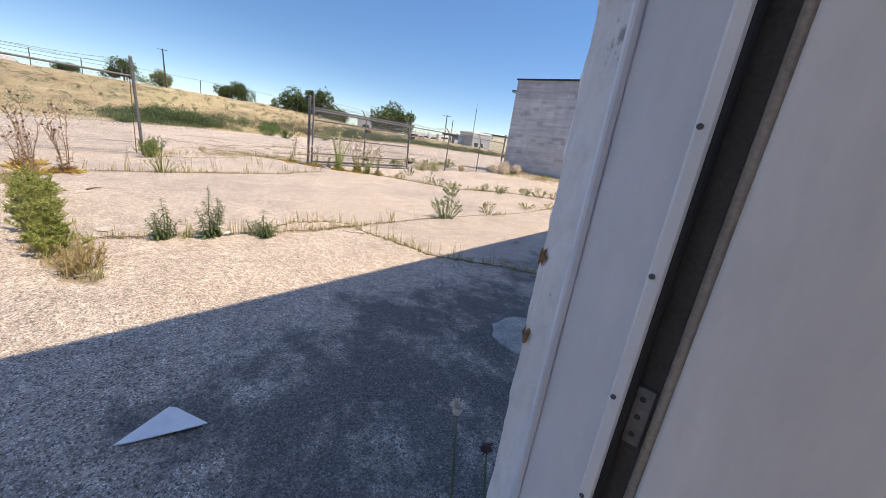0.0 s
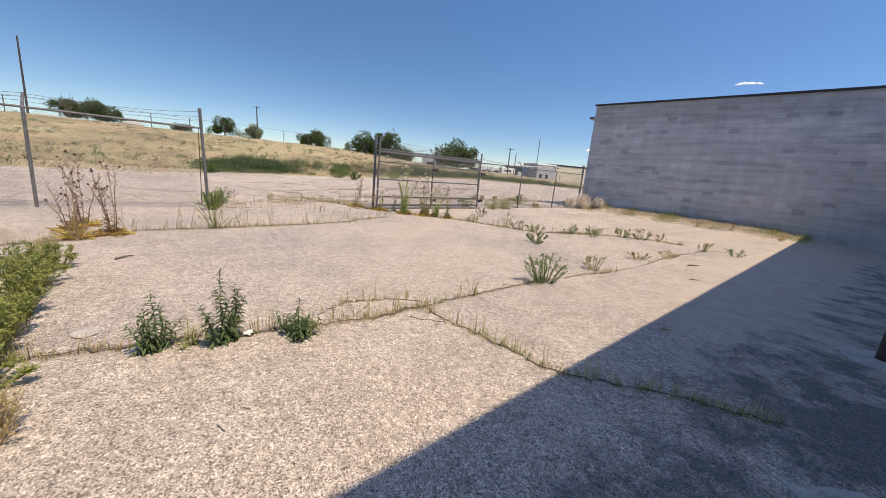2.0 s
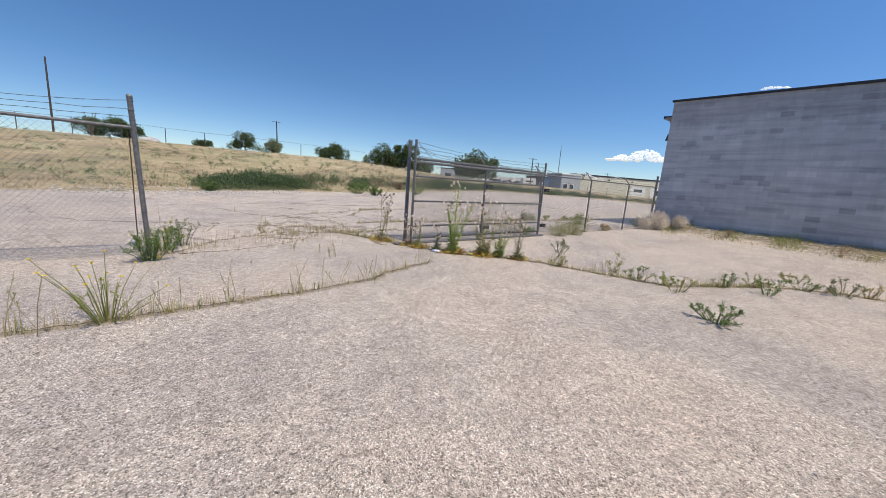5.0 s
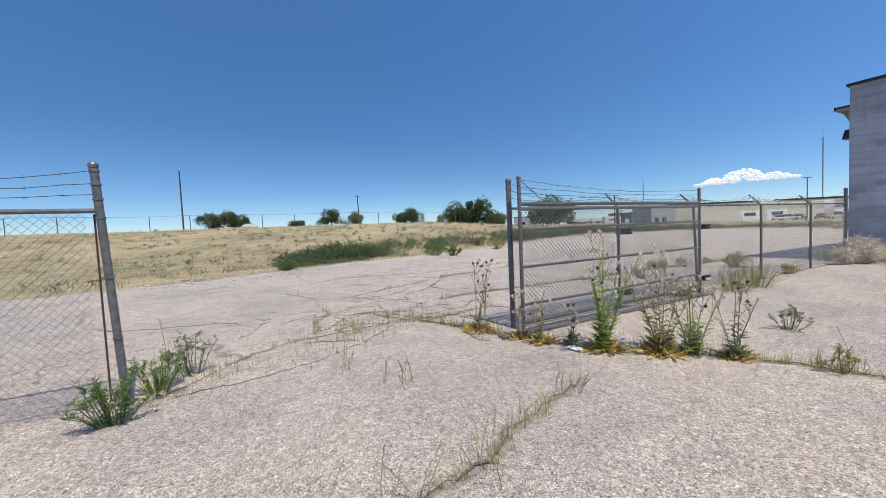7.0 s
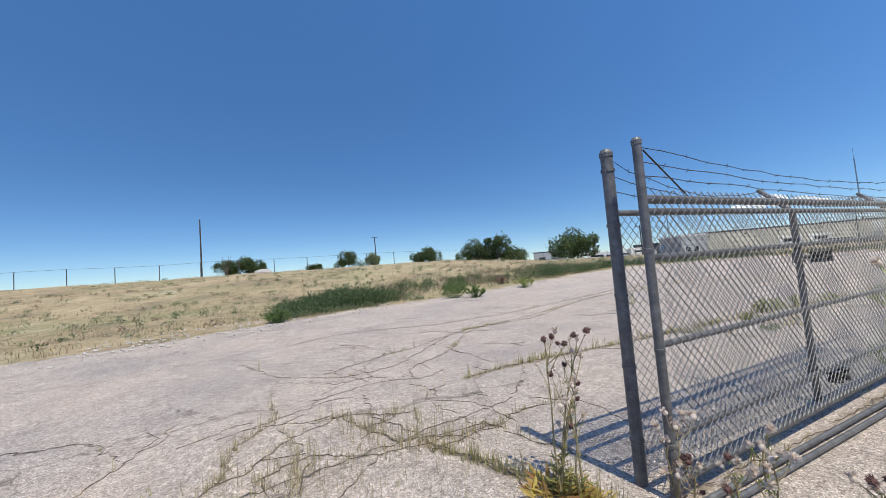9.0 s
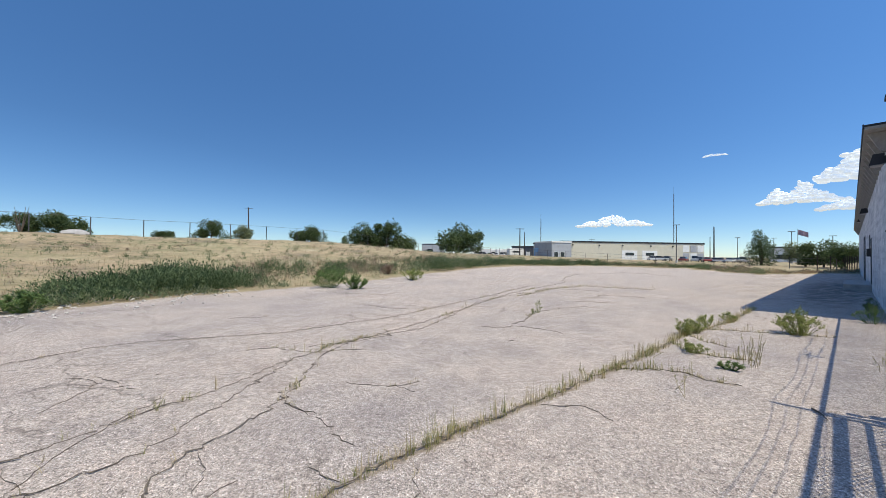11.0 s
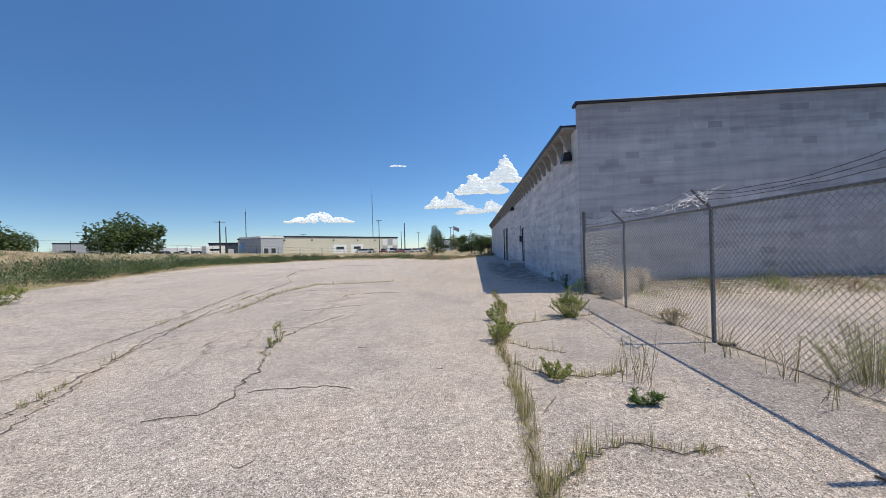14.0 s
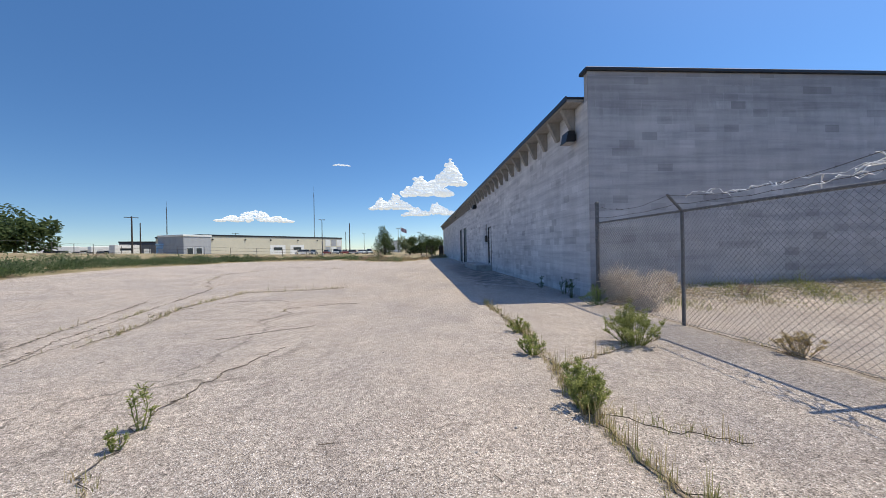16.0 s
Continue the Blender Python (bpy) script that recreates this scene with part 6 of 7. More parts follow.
def field_plants():
    rnd = random.Random(61)
    tuft, green, brown, lite = Build(), Build(), Build(), Build()
    n = 0
    while n < 9000:
        x, y = rnd.uniform(-56, -11), rnd.uniform(-40, 60)
        d = float(field_depth(x, y))
        if d < 0.1 or rnd.random() > math.exp(-d / 26):
            continue
        n += 1
        if noise.noise(Vector((x * 0.3, y * 0.3, 11))) < -0.12:
            continue
        z = float(ground_z(x, y)) - 0.01
        k = noise.noise(Vector((x * 0.16, y * 0.16, 5)))
        b = lite if k > 0.15 and rnd.random() < 0.5 else tuft
        for _ in range(4):
            blade(b, x + rnd.gauss(0, 0.07), y + rnd.gauss(0, 0.07), z, rnd.uniform(0.06, 0.28), rnd.uniform(0.1, 0.8), 0.018, rnd)
    # rounded clumps of green weeds along the edge of the paving
    def clump(b, x, y, r, h, n, size):
        z = float(ground_z(x, y))
        for _ in range(n):
            a, q = rnd.uniform(0, 6.283), rnd.random() ** 0.5
            dome = h * (1 - 0.75 * q * q) * rnd.uniform(0.25, 1.08)
            p = (x + r * q * math.cos(a), y + r * q * math.sin(a), z + dome)
            leaf(b, p, (math.cos(a) * q + rnd.gauss(0, 0.3), math.sin(a) * q + rnd.gauss(0, 0.3), rnd.uniform(0.2, 1.2)), size * rnd.uniform(0.6, 1.3), size * 0.3, rnd)

    for _ in range(150):
        y = rnd.triangular(-16.6, -9.4, -12.6)
        d = 0.5 + abs(rnd.gauss(2.6, 1.5))
        big = math.exp(-((y + 12.4) / 2.3) ** 2)
        clump(green, float(np.interp(y, *EDGE_X)) - d, y, rnd.uniform(0.35, 0.9), rnd.uniform(0.3, 0.6) + 0.7 * big * rnd.random(), 170, 0.15)
    for _ in range(120):
        y = rnd.uniform(-16.8, -9.0)
        clump(lite, float(np.interp(y, *EDGE_X)) - rnd.uniform(0.0, 6.5), y, rnd.uniform(0.2, 0.5), rnd.uniform(0.15, 0.45), 70, 0.13)
    for _ in range(210):
        y = rnd.uniform(2.0, 38)
        d = 0.4 + abs(rnd.gauss(1.2, 1.6))
        x = float(np.interp(y, *EDGE_X)) - d
        if noise.noise(Vector((x * 0.25, y * 0.25, 31))) > -0.22:
            clump(green if rnd.random() < 0.8 else lite, x, y, rnd.uniform(0.5, 1.2), rnd.uniform(0.35, 0.8) + 0.4 * math.exp(-((y - 7) / 6) ** 2), 150, 0.18)
    for _ in range(40):
        y = rnd.uniform(-9.5, 2)
        clump(green, float(np.interp(y, *EDGE_X)) - rnd.uniform(2.5, 9), y, rnd.uniform(0.3, 0.8), rnd.uniform(0.3, 0.8), 130, 0.15)
    # rounded brown seed weeds behind, with paler ones between
    for _ in range(150):
        y = rnd.uniform(-10.5, 14)
        x = float(np.interp(y, *EDGE_X)) - rnd.uniform(2.4, 10)
        if noise.noise(Vector((x * 0.4, y * 0.4, 13))) < -0.15:
            continue
        r, h = rnd.uniform(0.35, 0.9), rnd.uniform(0.4, 1.0)
        clump(lite, x, y, r, h * 0.75, 60, 0.12)
        clump(brown, x, y, r * 0.9, h, 90, 0.07)
        z = float(ground_z(x, y))
        for _ in range(22):
            blade(brown, x + rnd.gauss(0, r * 0.5), y + rnd.gauss(0, r * 0.5), z, h * rnd.uniform(0.6, 1.1), rnd.uniform(0.1, 0.3), 0.014, rnd)
    # uneven weeds across the far side
    for _ in range(330):
        x = rnd.uniform(-34, 3)
        y = float(np.interp(x, *EDGE_Y)) + rnd.uniform(0, 8) + (3 if x < -12 else 0)
        if noise.noise(Vector((x * 0.3, y * 0.3, 17))) < -0.18:
            continue
        b = green if x < -9 and rnd.random() < 0.6 else (lite, brown, tuft)[rnd.randrange(3)]
        clump(b, x, y, rnd.uniform(0.4, 1.2), rnd.uniform(0.2, 0.85 if x < -9 else 0.5), 90, 0.2)
    for _ in range(900):
        x, y = rnd.uniform(-50, -12), rnd.uniform(-36, 40)
        d = float(field_depth(x, y))
        if d < 0.6:
            continue
        z = float(ground_z(x, y))
        r, h = rnd.uniform(0.12, 0.4), rnd.uniform(0.12, 0.4)
        b = (lite, brown, green, lite)[rnd.randrange(4)]
        for _ in range(40):
            leaf(b, (x + rnd.gauss(0, r * 0.6), y + rnd.gauss(0, r * 0.6), z + h * rnd.random()), (rnd.uniform(-1, 1), rnd.uniform(-1, 1), rnd.uniform(0.2, 1.2)), 0.12, 0.035, rnd)
    tagged(tuft.make("field_grass", FIELD_GRASS), "dry tan grass over the open field", "grass", "", "stuff")
    tagged(green.make("green_weeds", DEEP_GREEN), "dense belt of green weeds along the edge of the paving", "weeds", "", "stuff")
    tagged(brown.make("seed_weeds", FIELD_BROWN), "brown dried seed heads standing behind the green weeds", "weeds", "", "stuff")
    tagged(lite.make("pale_weeds", GREY_GREEN), "scattered grey-green weeds in the dry field", "weeds", "", "stuff")
    rub = Build()
    for _ in range(420):
        y = rnd.uniform(-22, -11)
        x = float(np.interp(y, *EDGE_X)) + rnd.gauss(-0.5, 1.3)
        s = rnd.uniform(0.015, 0.07)
        rub.ball((x, y, float(ground_z(x, y)) + s * 0.3), s, s * rnd.uniform(0.6, 1.3), s * 0.6, 6, 4, 0.2, rnd)
    tagged(rub.make("rubble", PALE_RUBBLE), "broken lumps of paving along its crumbled edge", "rubble", "", "stuff")


field_plants()
for i, (x, y, h, r, mat) in enumerate(((-18.4, -1.2, 0.8, 0.9, LIGHT_GREEN), (-15.4, -6.7, 0.7, 0.6, GREEN), (-16.6, -7.4, 0.9, 1.0, GREEN), (-22.0, -0.7, 0.8, 0.7, FIELD_BROWN), (-19.4, -5.9, 0.9, 0.9, GREEN), (-14.6, -16.4, 0.6, 0.6, GREEN), (-25.2, 10.6, 0.6, 0.8, GREEN))):
    bush(x, y, h, r, 26, mat, 700 + i, "rounded weed clump at the edge of the paving", 24, 0.12, "weed_clump", "weed clumps at the edge")

EYE = Vector((-0.67, -14.69, 1.59))


def away(yaw, dist):
    return EYE.x - dist * math.sin(radians(yaw)), EYE.y + dist * math.cos(radians(yaw))


def tree(yaw, dist, top, width, seed, cone=False, mat=None, label="leafy green tree standing in the dry field"):
    x, y = away(yaw, dist)
    z = float(ground_z(x, y))
    h = top - z
    rnd = random.Random(seed)
    t = thing("tree", (x, y, z - 0.05), label, "tree", "trees in the distance")
    tr, cr = Build(), Build()
    tr.tube([(0, 0, 0), (0.1, 0, h * 0.25), (0, 0.1, h * 0.6)], [h * 0.035, h * 0.026, h * 0.01], 8)
    lobes = []
    width *= 1.18
    count = 13 if not cone else 7
    for i in range(count):
        if cone:
            s = (i + 0.5) / count
            c = Vector((rnd.uniform(-0.12, 0.12) * width, rnd.uniform(-0.12, 0.12) * width, h * (0.1 + 0.78 * s)))
            r = width * 0.5 * (1.05 - 0.8 * s)
        else:
            a = 6.283 * i / count + rnd.uniform(-0.5, 0.5)
            q = rnd.uniform(0.15, 1.25)
            c = Vector((math.cos(a) * width * 0.36 * q, math.sin(a) * width * 0.36 * q, h * rnd.uniform(0.28, 0.86) - 0.16 * h * q))
            r = width * rnd.choice((0.09, 0.12, 0.16, 0.2, 0.24))
        lobes.append((c, r))
        tr.tube([(0, 0, h * 0.2), (c.x * 0.5, c.y * 0.5, h * 0.3 + c.z * 0.15), c], [h * 0.02, h * 0.012, h * 0.004], 5, False)
    size = max(0.22, width * 0.045)
    for c, r in lobes:
        for _ in range(int(80 + 2100 * (r / width)) if not cone else int(60 + 190 * r * r)):
            d = Vector((rnd.gauss(0, 1), rnd.gauss(0, 1), rnd.gauss(0, 0.85))).normalized() * r * rnd.uniform(0.55, 1.12)
            p = c + d
            if p.z < (0.1 if not cone else 0.0) * h:
                continue
            leaf(cr, p, (rnd.uniform(-1, 1), rnd.uniform(-1, 1), rnd.uniform(-0.8, 0.8)), size * rnd.uniform(0.7, 1.5), size * 0.75, rnd)
    tr.make("trunk", BARK, t)
    cr.make("crown", mat or TREE_LEAF, t)


tree(94.4, 95, 8.8, 6.0, 1)
tree(97.0, 96, 8.2, 4.5, 2)
tree(85.8, 120, 7.0, 4.2, 4)
tree(80.6, 118, 10.2, 6.8, 5)
tree(76.9, 118, 9.0, 5.4, 6, mat=GREY_GREEN)
tree(69.6, 118, 9.2, 6.0, 7)
tree(67.9, 118, 9.7, 7.5, 8)
tree(63.3, 140, 8.6, 3.0, 9, True)
tree(60.3, 112, 10.3, 10.0, 10)
tree(57.2, 112, 11.6, 11.5, 11)
tree(54.5, 114, 8.8, 6.5, 12)
tree(45.0, 128, 11.4, 13.5, 13)
tree(7.1, 95, 7.6, 4.6, 14, True)
tree(3.4, 98, 5.2, 5.0, 15, mat=GREY_GREEN)
tree(2.0, 88, 4.6, 5.5, 16)
tree(0.7, 80, 4.0, 4.0, 17)

# bare dead tree and a pale boulder on the rise
x, y = away(97.4, 92)
t = thing("dead_tree", (x, y, float(ground_z(x, y)) - 0.05), "bare grey dead tree with thin upright limbs", "tree")
rnd = random.Random(41)
b = Build()
for k in range(5):
    a = k * 1.3
    b.tube([(0, 0, 0), (math.cos(a) * 0.4, math.sin(a) * 0.4, 1.6), (math.cos(a) * rnd.uniform(0.6, 1.3), math.sin(a) * rnd.uniform(0.6, 1.3), rnd.uniform(3.4, 5.2))], [0.12, 0.07, 0.02], 6)
b.make("limb", BARK, t)
x, y = away(93.4, 60)
b = Build()
b.ball((0, 0, 0.2), 0.9, 1.3, 0.5, 12, 8, 0.12, rnd)
o = b.make("boulder", CONCRETE)
o.location = (x, y, float(ground_z(x, y)))
tagged(o, "pale rounded boulder lying in the dry grass", "boulder")

POLE_WOOD = plain("dark_pole_wood", (0.055, 0.045, 0.04), 0.9)
LIGHT_METAL = plain("lamp_pole_metal", (0.09, 0.085, 0.085), 0.6, 0.3)


def utility_pole(yaw, dist, top, r=0.14, arms=1, lean=0.0):
    x, y = away(yaw, dist)
    z = float(ground_z(x, y))
    t = thing("utility_pole", (x, y, z), "dark wooden utility pole with a crossarm", "pole", "utility poles", turn=yaw + 12)
    b = Build()
    b.tube([(0, 0, -0.3), (lean, 0, top - z)], [r * 1.2, r * 0.8], 8)
    b.make("shaft", POLE_WOOD, t)
    for i in range(arms):
        b = Build()
        zz = top - z - 0.35 - 0.9 * i
        b.box((lean - 1.25, -0.06, zz), (lean + 1.25, 0.06, zz + 0.13), 0.01)
        b.make("crossarm", POLE_WOOD, t)


utility_pole(76.2, 135, 16.2, 0.2, 1, -0.3)
utility_pole(100.1, 105, 19.0, 0.17, 0)
utility_pole(36.3, 110, 9.6, 0.16, 1)
utility_pole(35.6, 125, 9.2, 0.14, 0)
utility_pole(11.6, 130, 10.3, 0.17, 0)
utility_pole(12.0, 150, 8.4, 0.12, 0)
utility_pole(26.0, 170, 9.0, 0.12, 1)


def lattice_mast(yaw, dist, top, w):
    x, y = away(yaw, dist)
    t = thing("radio_mast", (x, y, 0), "thin steel radio mast in the distance", "mast", "radio masts")
    b = Build()
    for a in range(3):
        ca, sa = math.cos(a * 2.094) * w, math.sin(a * 2.094) * w
        b.tube([(ca, sa, 0), (ca * 0.6, sa * 0.6, top)], w * 0.28, 4)
    n = int(top / (w * 6))
    for i in range(n):
        z0, z1 = top * i / n, top * (i + 1) / n
        a = i % 3
        b.tube([(math.cos(a * 2.094) * w * 0.8, math.sin(a * 2.094) * w * 0.8, z0), (math.cos((a + 1) * 2.094) * w * 0.8, math.sin((a + 1) * 2.094) * w * 0.8, z1)], w * 0.2, 3, False)
    b.make("lattice", LIGHT_METAL, t)
    b = Build()
    b.tube([(0, 0, top), (0, 0, top * 1.12)], w * 0.2, 4)
    b.make("tip", LIGHT_METAL, t)


lattice_mast(33.2, 200, 21.0, 0.22)
lattice_mast(15.9, 300, 45.0, 0.28)


def parking_lamp(yaw, dist, top):
    x, y = away(yaw, dist)
    z = float(ground_z(x, y))
    t = thing("street_lamp", (x, y, z), "dark parking-lot lamp post with two flat heads", "street lamp", "parking lamps", turn=yaw)
    b = Build()
    b.lathe([(0.25, -0.1), (0.25, 0.6), (0.1, 0.62)], 10)
    b.make("base", CONCRETE, t)
    b = Build()
    b.tube([(0, 0, 0.6), (0, 0, top - z)], [0.11, 0.08], 8)
    b.make("pole", LIGHT_METAL, t)
    for s in (-1, 1):
        b = Build()
        b.box((min(s * 0.1, s * 0.75), -0.18, top - z - 0.14), (max(s * 0.1, s * 0.75), 0.18, top - z), 0.03)
        b.make("head", LIGHT_METAL, t)


parking_lamp(15.6, 104, 9.3)
parking_lamp(4.5, 140, 9.0)
parking_lamp(1.3, 150, 8.0)
parking_lamp(9.3, 165, 8.6)
parking_lamp(6.0, 175, 8.6)

# flag on its pole
x, y = away(4.0, 150)
t = thing("flagpole", (x, y, 0), "flagpole with a red, white and blue flag hanging loosely", "flagpole")
b = Build()
b.tube([(0, 0, 0), (0, 0, 10.2)], [0.1, 0.05], 8)
b.make("pole", GALV, t)
FLAG = plain("flag_cloth", (0.38, 0.27, 0.31), 0.8, 0, 0.9, 0.5)
b = Build()
for i in range(8):
    x0, x1 = i * 0.28, (i + 1) * 0.28
    f0, f1 = 0.12 * math.sin(i * 1.3), 0.12 * math.sin((i + 1) * 1.3)
    b.face([(x0, f0, 8.5 - i * 0.12), (x1, f1, 8.38 - i * 0.12), (x1, f1, 9.9 - i * 0.12), (x0, f0, 10.0 - i * 0.12)])
b.make("flag", FLAG, t, "red and white striped cloth")

# ---- low buildings on the far side ----
CREAM = plain("cream_wall", (0.58, 0.54, 0.43), 0.85, 0, 0.6, 0.12)
GREY_SIDING = plain("grey_siding", (0.36, 0.37, 0.39), 0.8, 0, 0.8, 0.2)
DARK_SIDING = plain("dark_siding", (0.07, 0.08, 0.10), 0.8, 0, 0.8, 0.3)
PALE = plain("white_siding", (0.72, 0.72, 0.70), 0.7, 0, 0.8, 0.15)
GLASS_DARK = plain("dark_window", (0.02, 0.025, 0.03), 0.15)
BLUE = plain("blue_container", (0.22, 0.36, 0.52), 0.6, 0, 0.8, 0.2)


def long_building(name, a, c, depth, height, wall, label, roof=ROOF_METAL):
    """A building whose front runs from a to c; local x along the front, y to the rear."""
    a, c = Vector((*a, 0)), Vector((*c, 0))
    z = min(float(ground_z(a.x, a.y)), float(ground_z(c.x, c.y)), 0.2)
    t = thing(name, (a.x, a.y, z), label, "building", turn=math.degrees(math.atan2(c.y - a.y, c.x - a.x)))
    L = (c - a).length
    b = Build()
    b.box((0, 0, -0.5), (L, depth, height), 0)
    b.make("wall", wall, t)
    b = Build()
    b.box((-0.15, -0.15, height + 0.002), (L + 0.15, depth + 0.15, height + 0.45), 0.03)
    b.make("roof", roof, t)
    return t, L


def opening(t, x, z, w, h, mat, name="window", framed=True):
    b = Build()
    b.box((x, -0.06, z), (x + w, -0.004, z + h), 0.01)
    o = b.make(name, mat, t)
    if framed:
        b = Build()
        for lo, hi in (((x - 0.1, z - 0.1), (x, z + h + 0.1)), ((x + w, z - 0.1), (x + w + 0.1, z + h + 0.1)), ((x, z + h), (x + w, z + h + 0.1)), ((x, z - 0.1), (x + w, z))):
            b.box((lo[0], -0.09, lo[1]), (hi[0], -0.005, hi[1]))
        b.make("frame", PALE, o)
    return o


bt, BL = long_building("warehouse", away(30.0, 118), away(12.6, 148), 22, 5.6, CREAM, "long low cream warehouse with a dark roof edge")
for x in (BL * 0.40, BL * 0.40 + 7.2):
    opening(bt, x, 0.3, 5.4, 3.0, PALE, "dock_door", False)
    d = Build()
    d.box((x + 1.2, -0.1, 1.7), (x + 4.2, -0.062, 2.6), 0.01)
    d.make("sign", GLASS_DARK, bt, "dark blank sign board")
for x in (3, 12, 20, BL - 20, BL - 12):
    d = Build()
    d.box((x, -0.3, 4.6), (x + 0.35, -0.004, 5.0), 0.02)
    d.make("wall_lamp", BLACK, bt)
for x, z, m in ((BL - 8.0, 0.4, GREY_SIDING), (BL - 8.0, 3.0, PALE), (BL - 5.2, 0.4, PALE), (BL - 5.2, 3.0, GREY_SIDING), (BL - 2.6, 0.4, GREY_SIDING), (BL - 2.6, 3.0, PALE)):
    opening(bt, x, z, 2.3, 2.2, m, "panel", False)
bt, L2 = long_building("office_block", away(31.6, 112), away(28.8, 116), 9, 5.2, GREY_SIDING, "grey low office block with a white roof edge", PALE)
opening(bt, 0.8, 1.0, 1.4, 1.4, GLASS_DARK)
opening(bt, 3.0, 1.0, 1.4, 1.4, GLASS_DARK)
bt, L3 = long_building("shed", away(37.5, 150), away(31.2, 150), 12, 4.6, DARK_SIDING, "dark low shed behind the poles")
for k in range(4):
    opening(bt, 2 + k * 3.6, 0.6, 1.6, 2.2, PALE, "door", False)
bt, L4 = long_building("container", away(34.2, 118), away(32.2, 118), 2.5, 3.2, BLUE, "pale blue shipping container", BLUE)
opening(bt, 0.4, 0.2, 1.2, 2.2, GREY_SIDING, "door", False)
bt, L5 = long_building("far_house", away(62.5, 260), away(56.5, 255), 10, 7.5, PALE, "pale low building behind the trees", ROOF_METAL)
opening(bt, 4, 2.6, 3, 2, GLASS_DARK)
opening(bt, 14, 2.6, 3, 2, GLASS_DARK)
bt, L6 = long_building("far_hall", away(51.5, 230), away(48.0, 230), 10, 7.4, GREY_SIDING, "grey low hall beyond the field")
opening(bt, 3, 2.6, 4, 2, GLASS_DARK)
bt, L7 = long_building("far_store", away(6.4, 190), away(3.8, 190), 10, 5.4, PALE, "pale low store beyond the parked cars")
opening(bt, 2, 1.2, 4, 1.6, GLASS_DARK)

PAINTS = [plain("car_white", (0.75, 0.75, 0.74), 0.3), plain("car_dark", (0.03, 0.035, 0.045), 0.3), plain("car_red", (0.30, 0.05, 0.04), 0.3), plain("car_silver", (0.42, 0.43, 0.45), 0.3, 0.4)]


def car_model(paint, truck):
    """A parked car about 4.6 m long; local x is its length."""
    t = thing("car", (0, 0, 0), ("pickup truck" if truck else "sedan car") + " parked on the far lot", "car", "parked cars")
    b = Build()
    top = 1.0 if truck else 0.88
    prof = [(-2.3, 0.35), (-2.3, 0.8), (-2.1, top), (2.0, top - 0.05), (2.3, 0.72), (2.3, 0.35)]
    n = len(prof)
    for s in (-0.88, 0.88):
        b.v += [(px, s, pz) for px, pz in prof]
    b.f += [tuple(range(n)), tuple(reversed(range(n, 2 * n)))] + [(i, n + i, n + (i + 1) % n, (i + 1) % n) for i in range(n)]
    b.make("body", paint, t)
    b = Build()
    cab = [(-0.3, top), (-0.2, 1.72), (0.75, 1.72), (1.35, top)] if truck else [(-1.9, top), (-1.2, 1.42), (0.45, 1.42), (1.2, top)]
    for s in (-0.78, 0.78):
        b.v += [(px, s * (0.85 if pz > top else 1), pz) for px, pz in cab]
    b.f += [(0, 1, 2, 3), (7, 6, 5, 4)] + [(i, 4 + i, 4 + (i + 1) % 4, (i + 1) % 4) for i in range(4)]
    b.make("cabin_glass", GLASS_DARK, t)
    b = Build()
    b.box((cab[1][0], -0.66, cab[1][1] + 0.002), (cab[2][0], 0.66, cab[1][1] + 0.06), 0.02)
    b.make("roof", paint, t)
    for x in (-1.4, 1.4):
        for s in (-0.86, 0.86):
            b = Build()
            b.tube([(x, s - 0.1, 0.33), (x, s + 0.1, 0.33)], 0.33, 14)
            w = b.make("wheel", BLACK, t)
            b = Build()
            b.tube([(x, s - 0.105, 0.33), (x, s + 0.105, 0.33)], 0.19, 10)
            b.make("rim", GALV, w)
    return t


rnd = random.Random(12)
models = [car_model(PAINTS[i % 4], i == 3) for i in range(4)]
spots = [(18.4, 122), (16.6, 124), (14.8, 126), (13.6, 127), (12.4, 128), (11.2, 130), (10.0, 132), (8.8, 134), (13.0, 140), (11.0, 142), (9.4, 145), (17.5, 122)]
junk = [(43.0, 150), (41.8, 152), (40.8, 148), (39.9, 154), (39.0, 150), (38.2, 156), (42.3, 160)]
for i, (yaw, dist) in enumerate(spots + junk):
    x, y = away(yaw, dist)
    m = pose(x, y, float(ground_z(x, y)), 0, 0, yaw + rnd.choice((0, 90, 80, 100)))
    if i < 4:
        models[i].matrix_basis = m
    else:
        copy_thing(models[(0, 0, 3, 1, 2)[i % 5] % 4], m)
TRAILER = plain("trailer_white", (0.75, 0.74, 0.71), 0.5)
for i, (yaw, dist, L, h, mat) in enumerate(((42.2, 165, 9, 2.9, TRAILER), (40.0, 168, 8, 2.8, TRAILER), (38.8, 166, 7, 3.0, PALE), (37.0, 140, 6, 2.6, TRAILER))):
    x, y = away(yaw, dist)
    t = thing("trailer", (x, y, float(ground_z(x, y))), "white box trailer parked in the far yard", "trailer", "parked trailers", turn=yaw + 10 * i)
    b = Build()
    b.box((-L / 2, -1.2, 0.55), (L / 2, 1.2, h + 0.55), 0.12)
    b.make("body", mat, t)
    for k in (-0.8, 0.2):
        b = Build()
        b.tube([(k, -1.1, 0.35), (k, 1.1, 0.35)], 0.36, 12)
        b.make("wheel", BLACK, t)
    b = Build()
    b.box((-L * 0.3, -1.215, 1.6), (L * 0.2, -1.202, 2.2))
    b.make("window", GLASS_DARK, t)


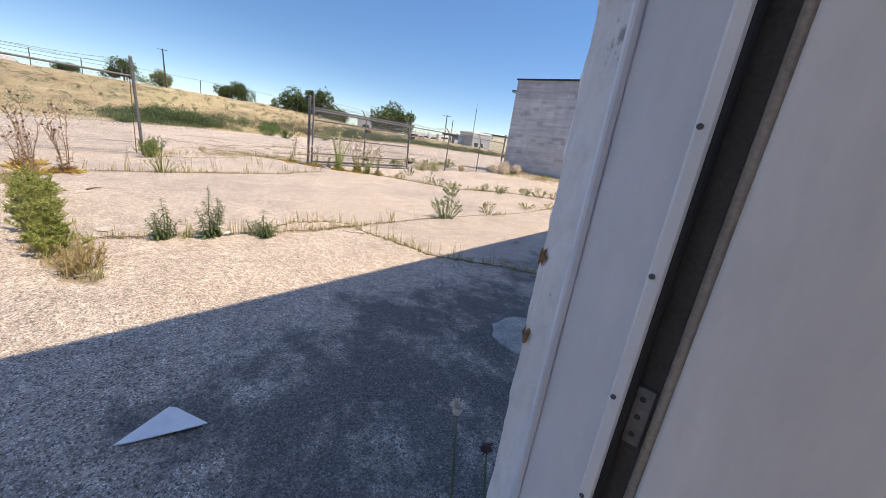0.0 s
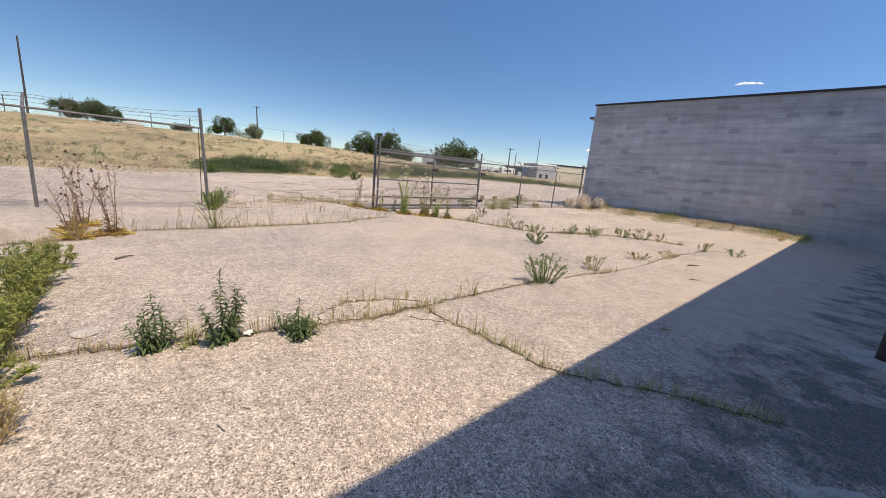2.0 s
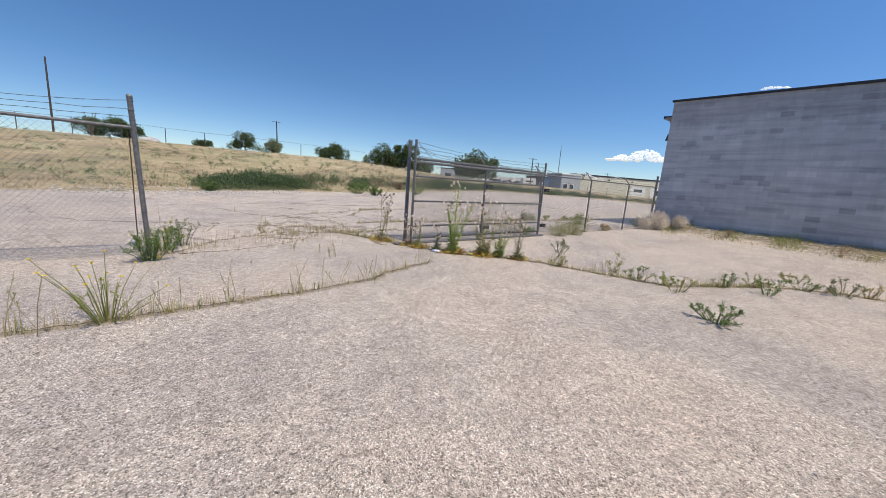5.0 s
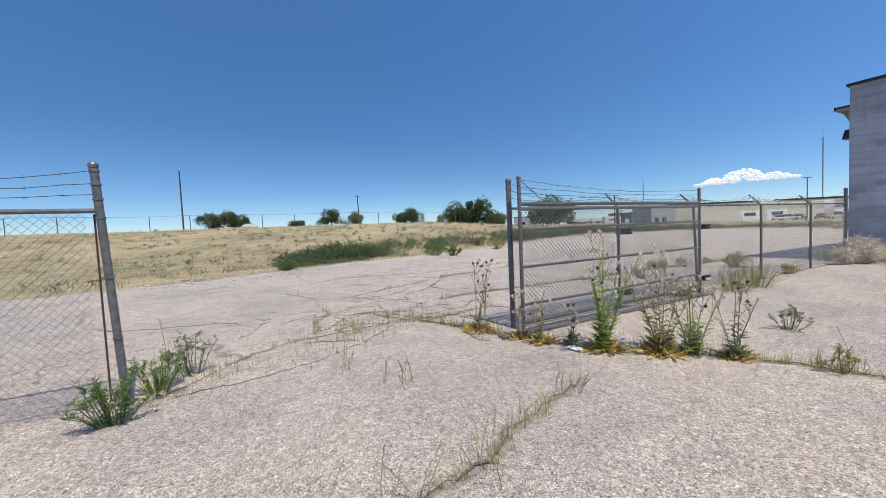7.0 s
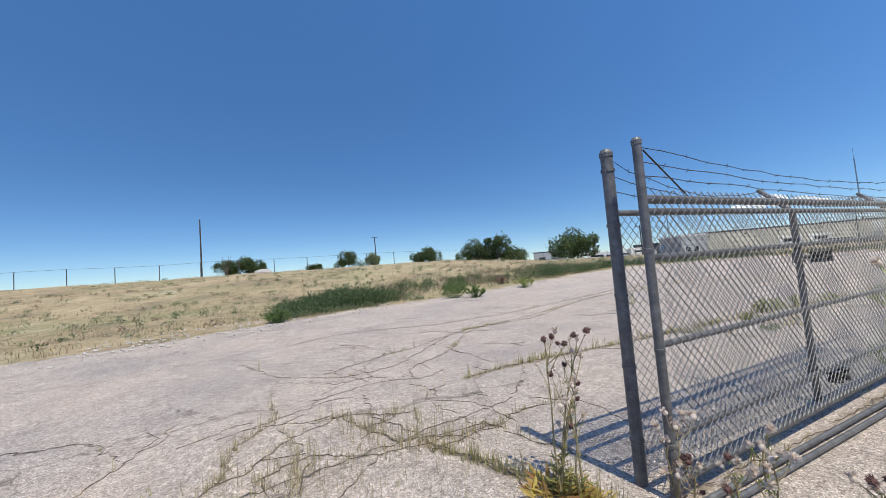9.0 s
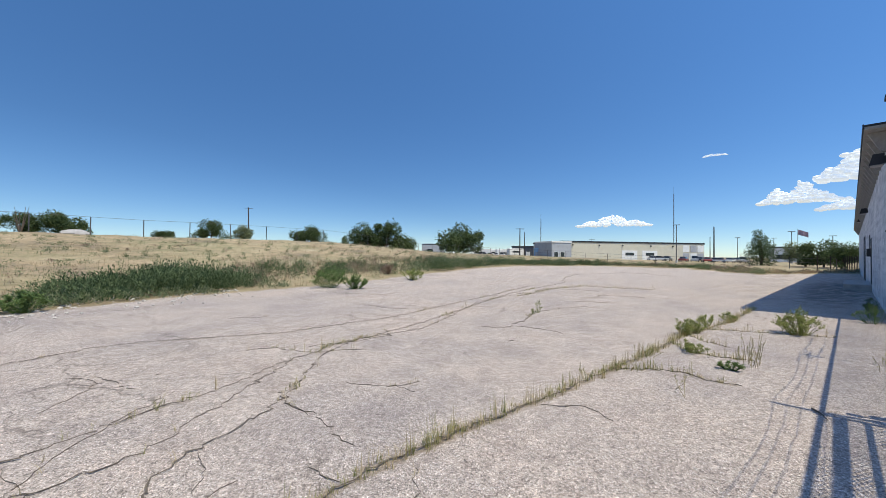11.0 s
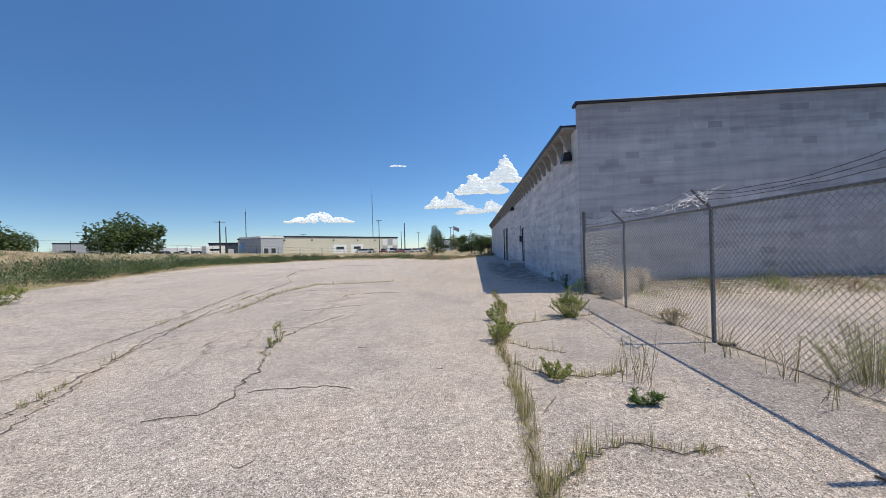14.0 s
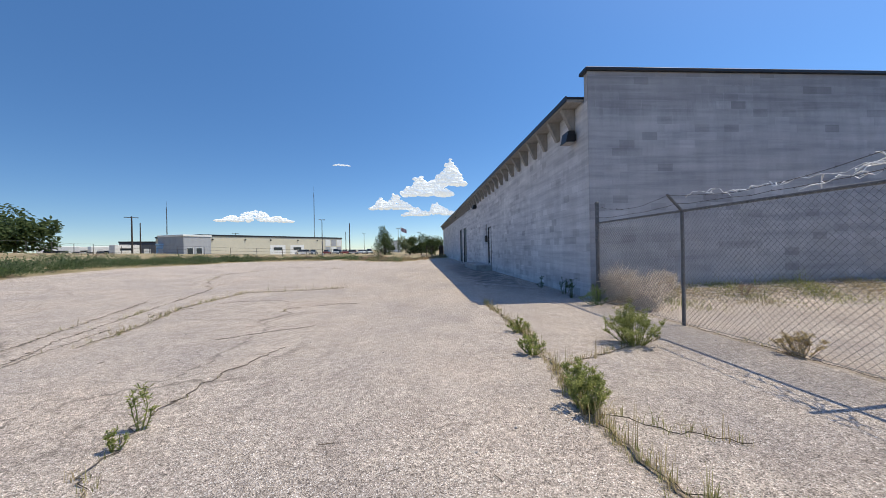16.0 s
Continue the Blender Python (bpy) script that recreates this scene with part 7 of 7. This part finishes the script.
def far_fence(points, step, h, label, rails=(1.0,), mat=None):
    t = thing("far_fence", (0, 0, 0), label, "fence")
    for a, c in zip(points, points[1:]):
        n = max(1, int(math.hypot(c[0] - a[0], c[1] - a[1]) / step))
        prev = None
        for i in range(n + 1):
            s = i / n
            x, y = a[0] + (c[0] - a[0]) * s, a[1] + (c[1] - a[1]) * s
            z = float(ground_z(x, y))
            b = Build()
            b.tube([(x, y, z - 0.1), (x, y, z + h)], 0.045, 6)
            b.make("post", mat or LIGHT_METAL, t)
            if prev:
                for k in rails:
                    b = Build()
                    b.tube([(prev[0], prev[1], prev[2] + h * k), (x, y, z + h * k)], 0.014, 4)
                    b.make("rail", mat or LIGHT_METAL, t)
            prev = (x, y, z)


far_fence([(-52, -50), (-52, 0), (-58, 30), (-62, 60)], 4.0, 1.8, "long chain-link field fence on the rise", (1.0,))
far_fence([(-62, 60), (-30, 62), (-2, 58)], 4.5, 1.5, "low wire fence along the far side of the lot", (1.0, 0.6, 0.2))
far_fence([(-3.2, 44), (-1.2, 46), (0, 55)], 1.0, 1.9, "dark board fence at the far end of the building", (0.9, 0.6, 0.3), POLE_WOOD)

# ---- clouds ----
CLOUD = plain("glowing_cloud_white", (0.6, 0.6, 0.61), 1.0, 0, 0.004, 0.05)
# faint glow stands in for sunlight scattered inside the clouds
CLOUD.node_tree.nodes["Principled BSDF"].inputs["Emission Color"].default_value = (0.78, 0.86, 1.0, 1)
CLOUD.node_tree.nodes["Principled BSDF"].inputs["Emission Strength"].default_value = 0.5


def cloud(yaw, el0, el1, width_deg, seed, dist=3200, flat=1.0):
    """A cumulus: lumps upon lumps with a flat base and a ragged top."""
    rnd = random.Random(seed)
    x, y = away(yaw, dist)
    z0, z1 = dist * math.tan(radians(el0)), dist * math.tan(radians(el1))
    w = dist * radians(width_deg)
    t = thing("cloud", (x, y, 0), "white cumulus cloud low over the horizon", "cloud", "clouds", "structure", turn=yaw)
    b = Build()
    tall = z1 - z0
    for i in range(int(620 * flat) + 40):
        s = rnd.uniform(-0.5, 0.5)
        lump = 0.62 + 0.6 * noise.noise(Vector((s * 5, seed * 1.7, 0))) + 0.35 * noise.noise(Vector((s * 14, seed * 1.7, 4)))
        env = max(0.06, (1 - abs(2 * s) ** 2.0) * min(1.0, max(0.12, lump)))
        u = rnd.random() ** 0.8
        r = tall * rnd.uniform(0.03, 0.10) * (1.2 - 0.5 * u)
        zz = z0 + tall * env * u
        b.ball((s * w + rnd.gauss(0, 0.4) * r, rnd.uniform(-0.06, 0.06) * w, zz), r * rnd.uniform(1.0, 2.1), r * 1.3, r * rnd.uniform(0.6, 1.0), 9, 7, 0.09, rnd)
    tagged(b.make("puff", CLOUD, t, smooth=True), kind="stuff")


cloud(23.2, 4.3, 6.1, 9.5, 1)
cloud(4.0, 6.3, 8.8, 6.5, 3)
cloud(-1.4, 8.4, 12.3, 7.5, 4)
cloud(-2.0, 5.3, 7.4, 9.0, 7)
cloud(-4.6, 10.0, 14.0, 5.0, 8)
cloud(-52.0, 14.7, 16.4, 8.0, 9)
cloud(11.5, 12.6, 13.1, 2.6, 5, flat=0.3)
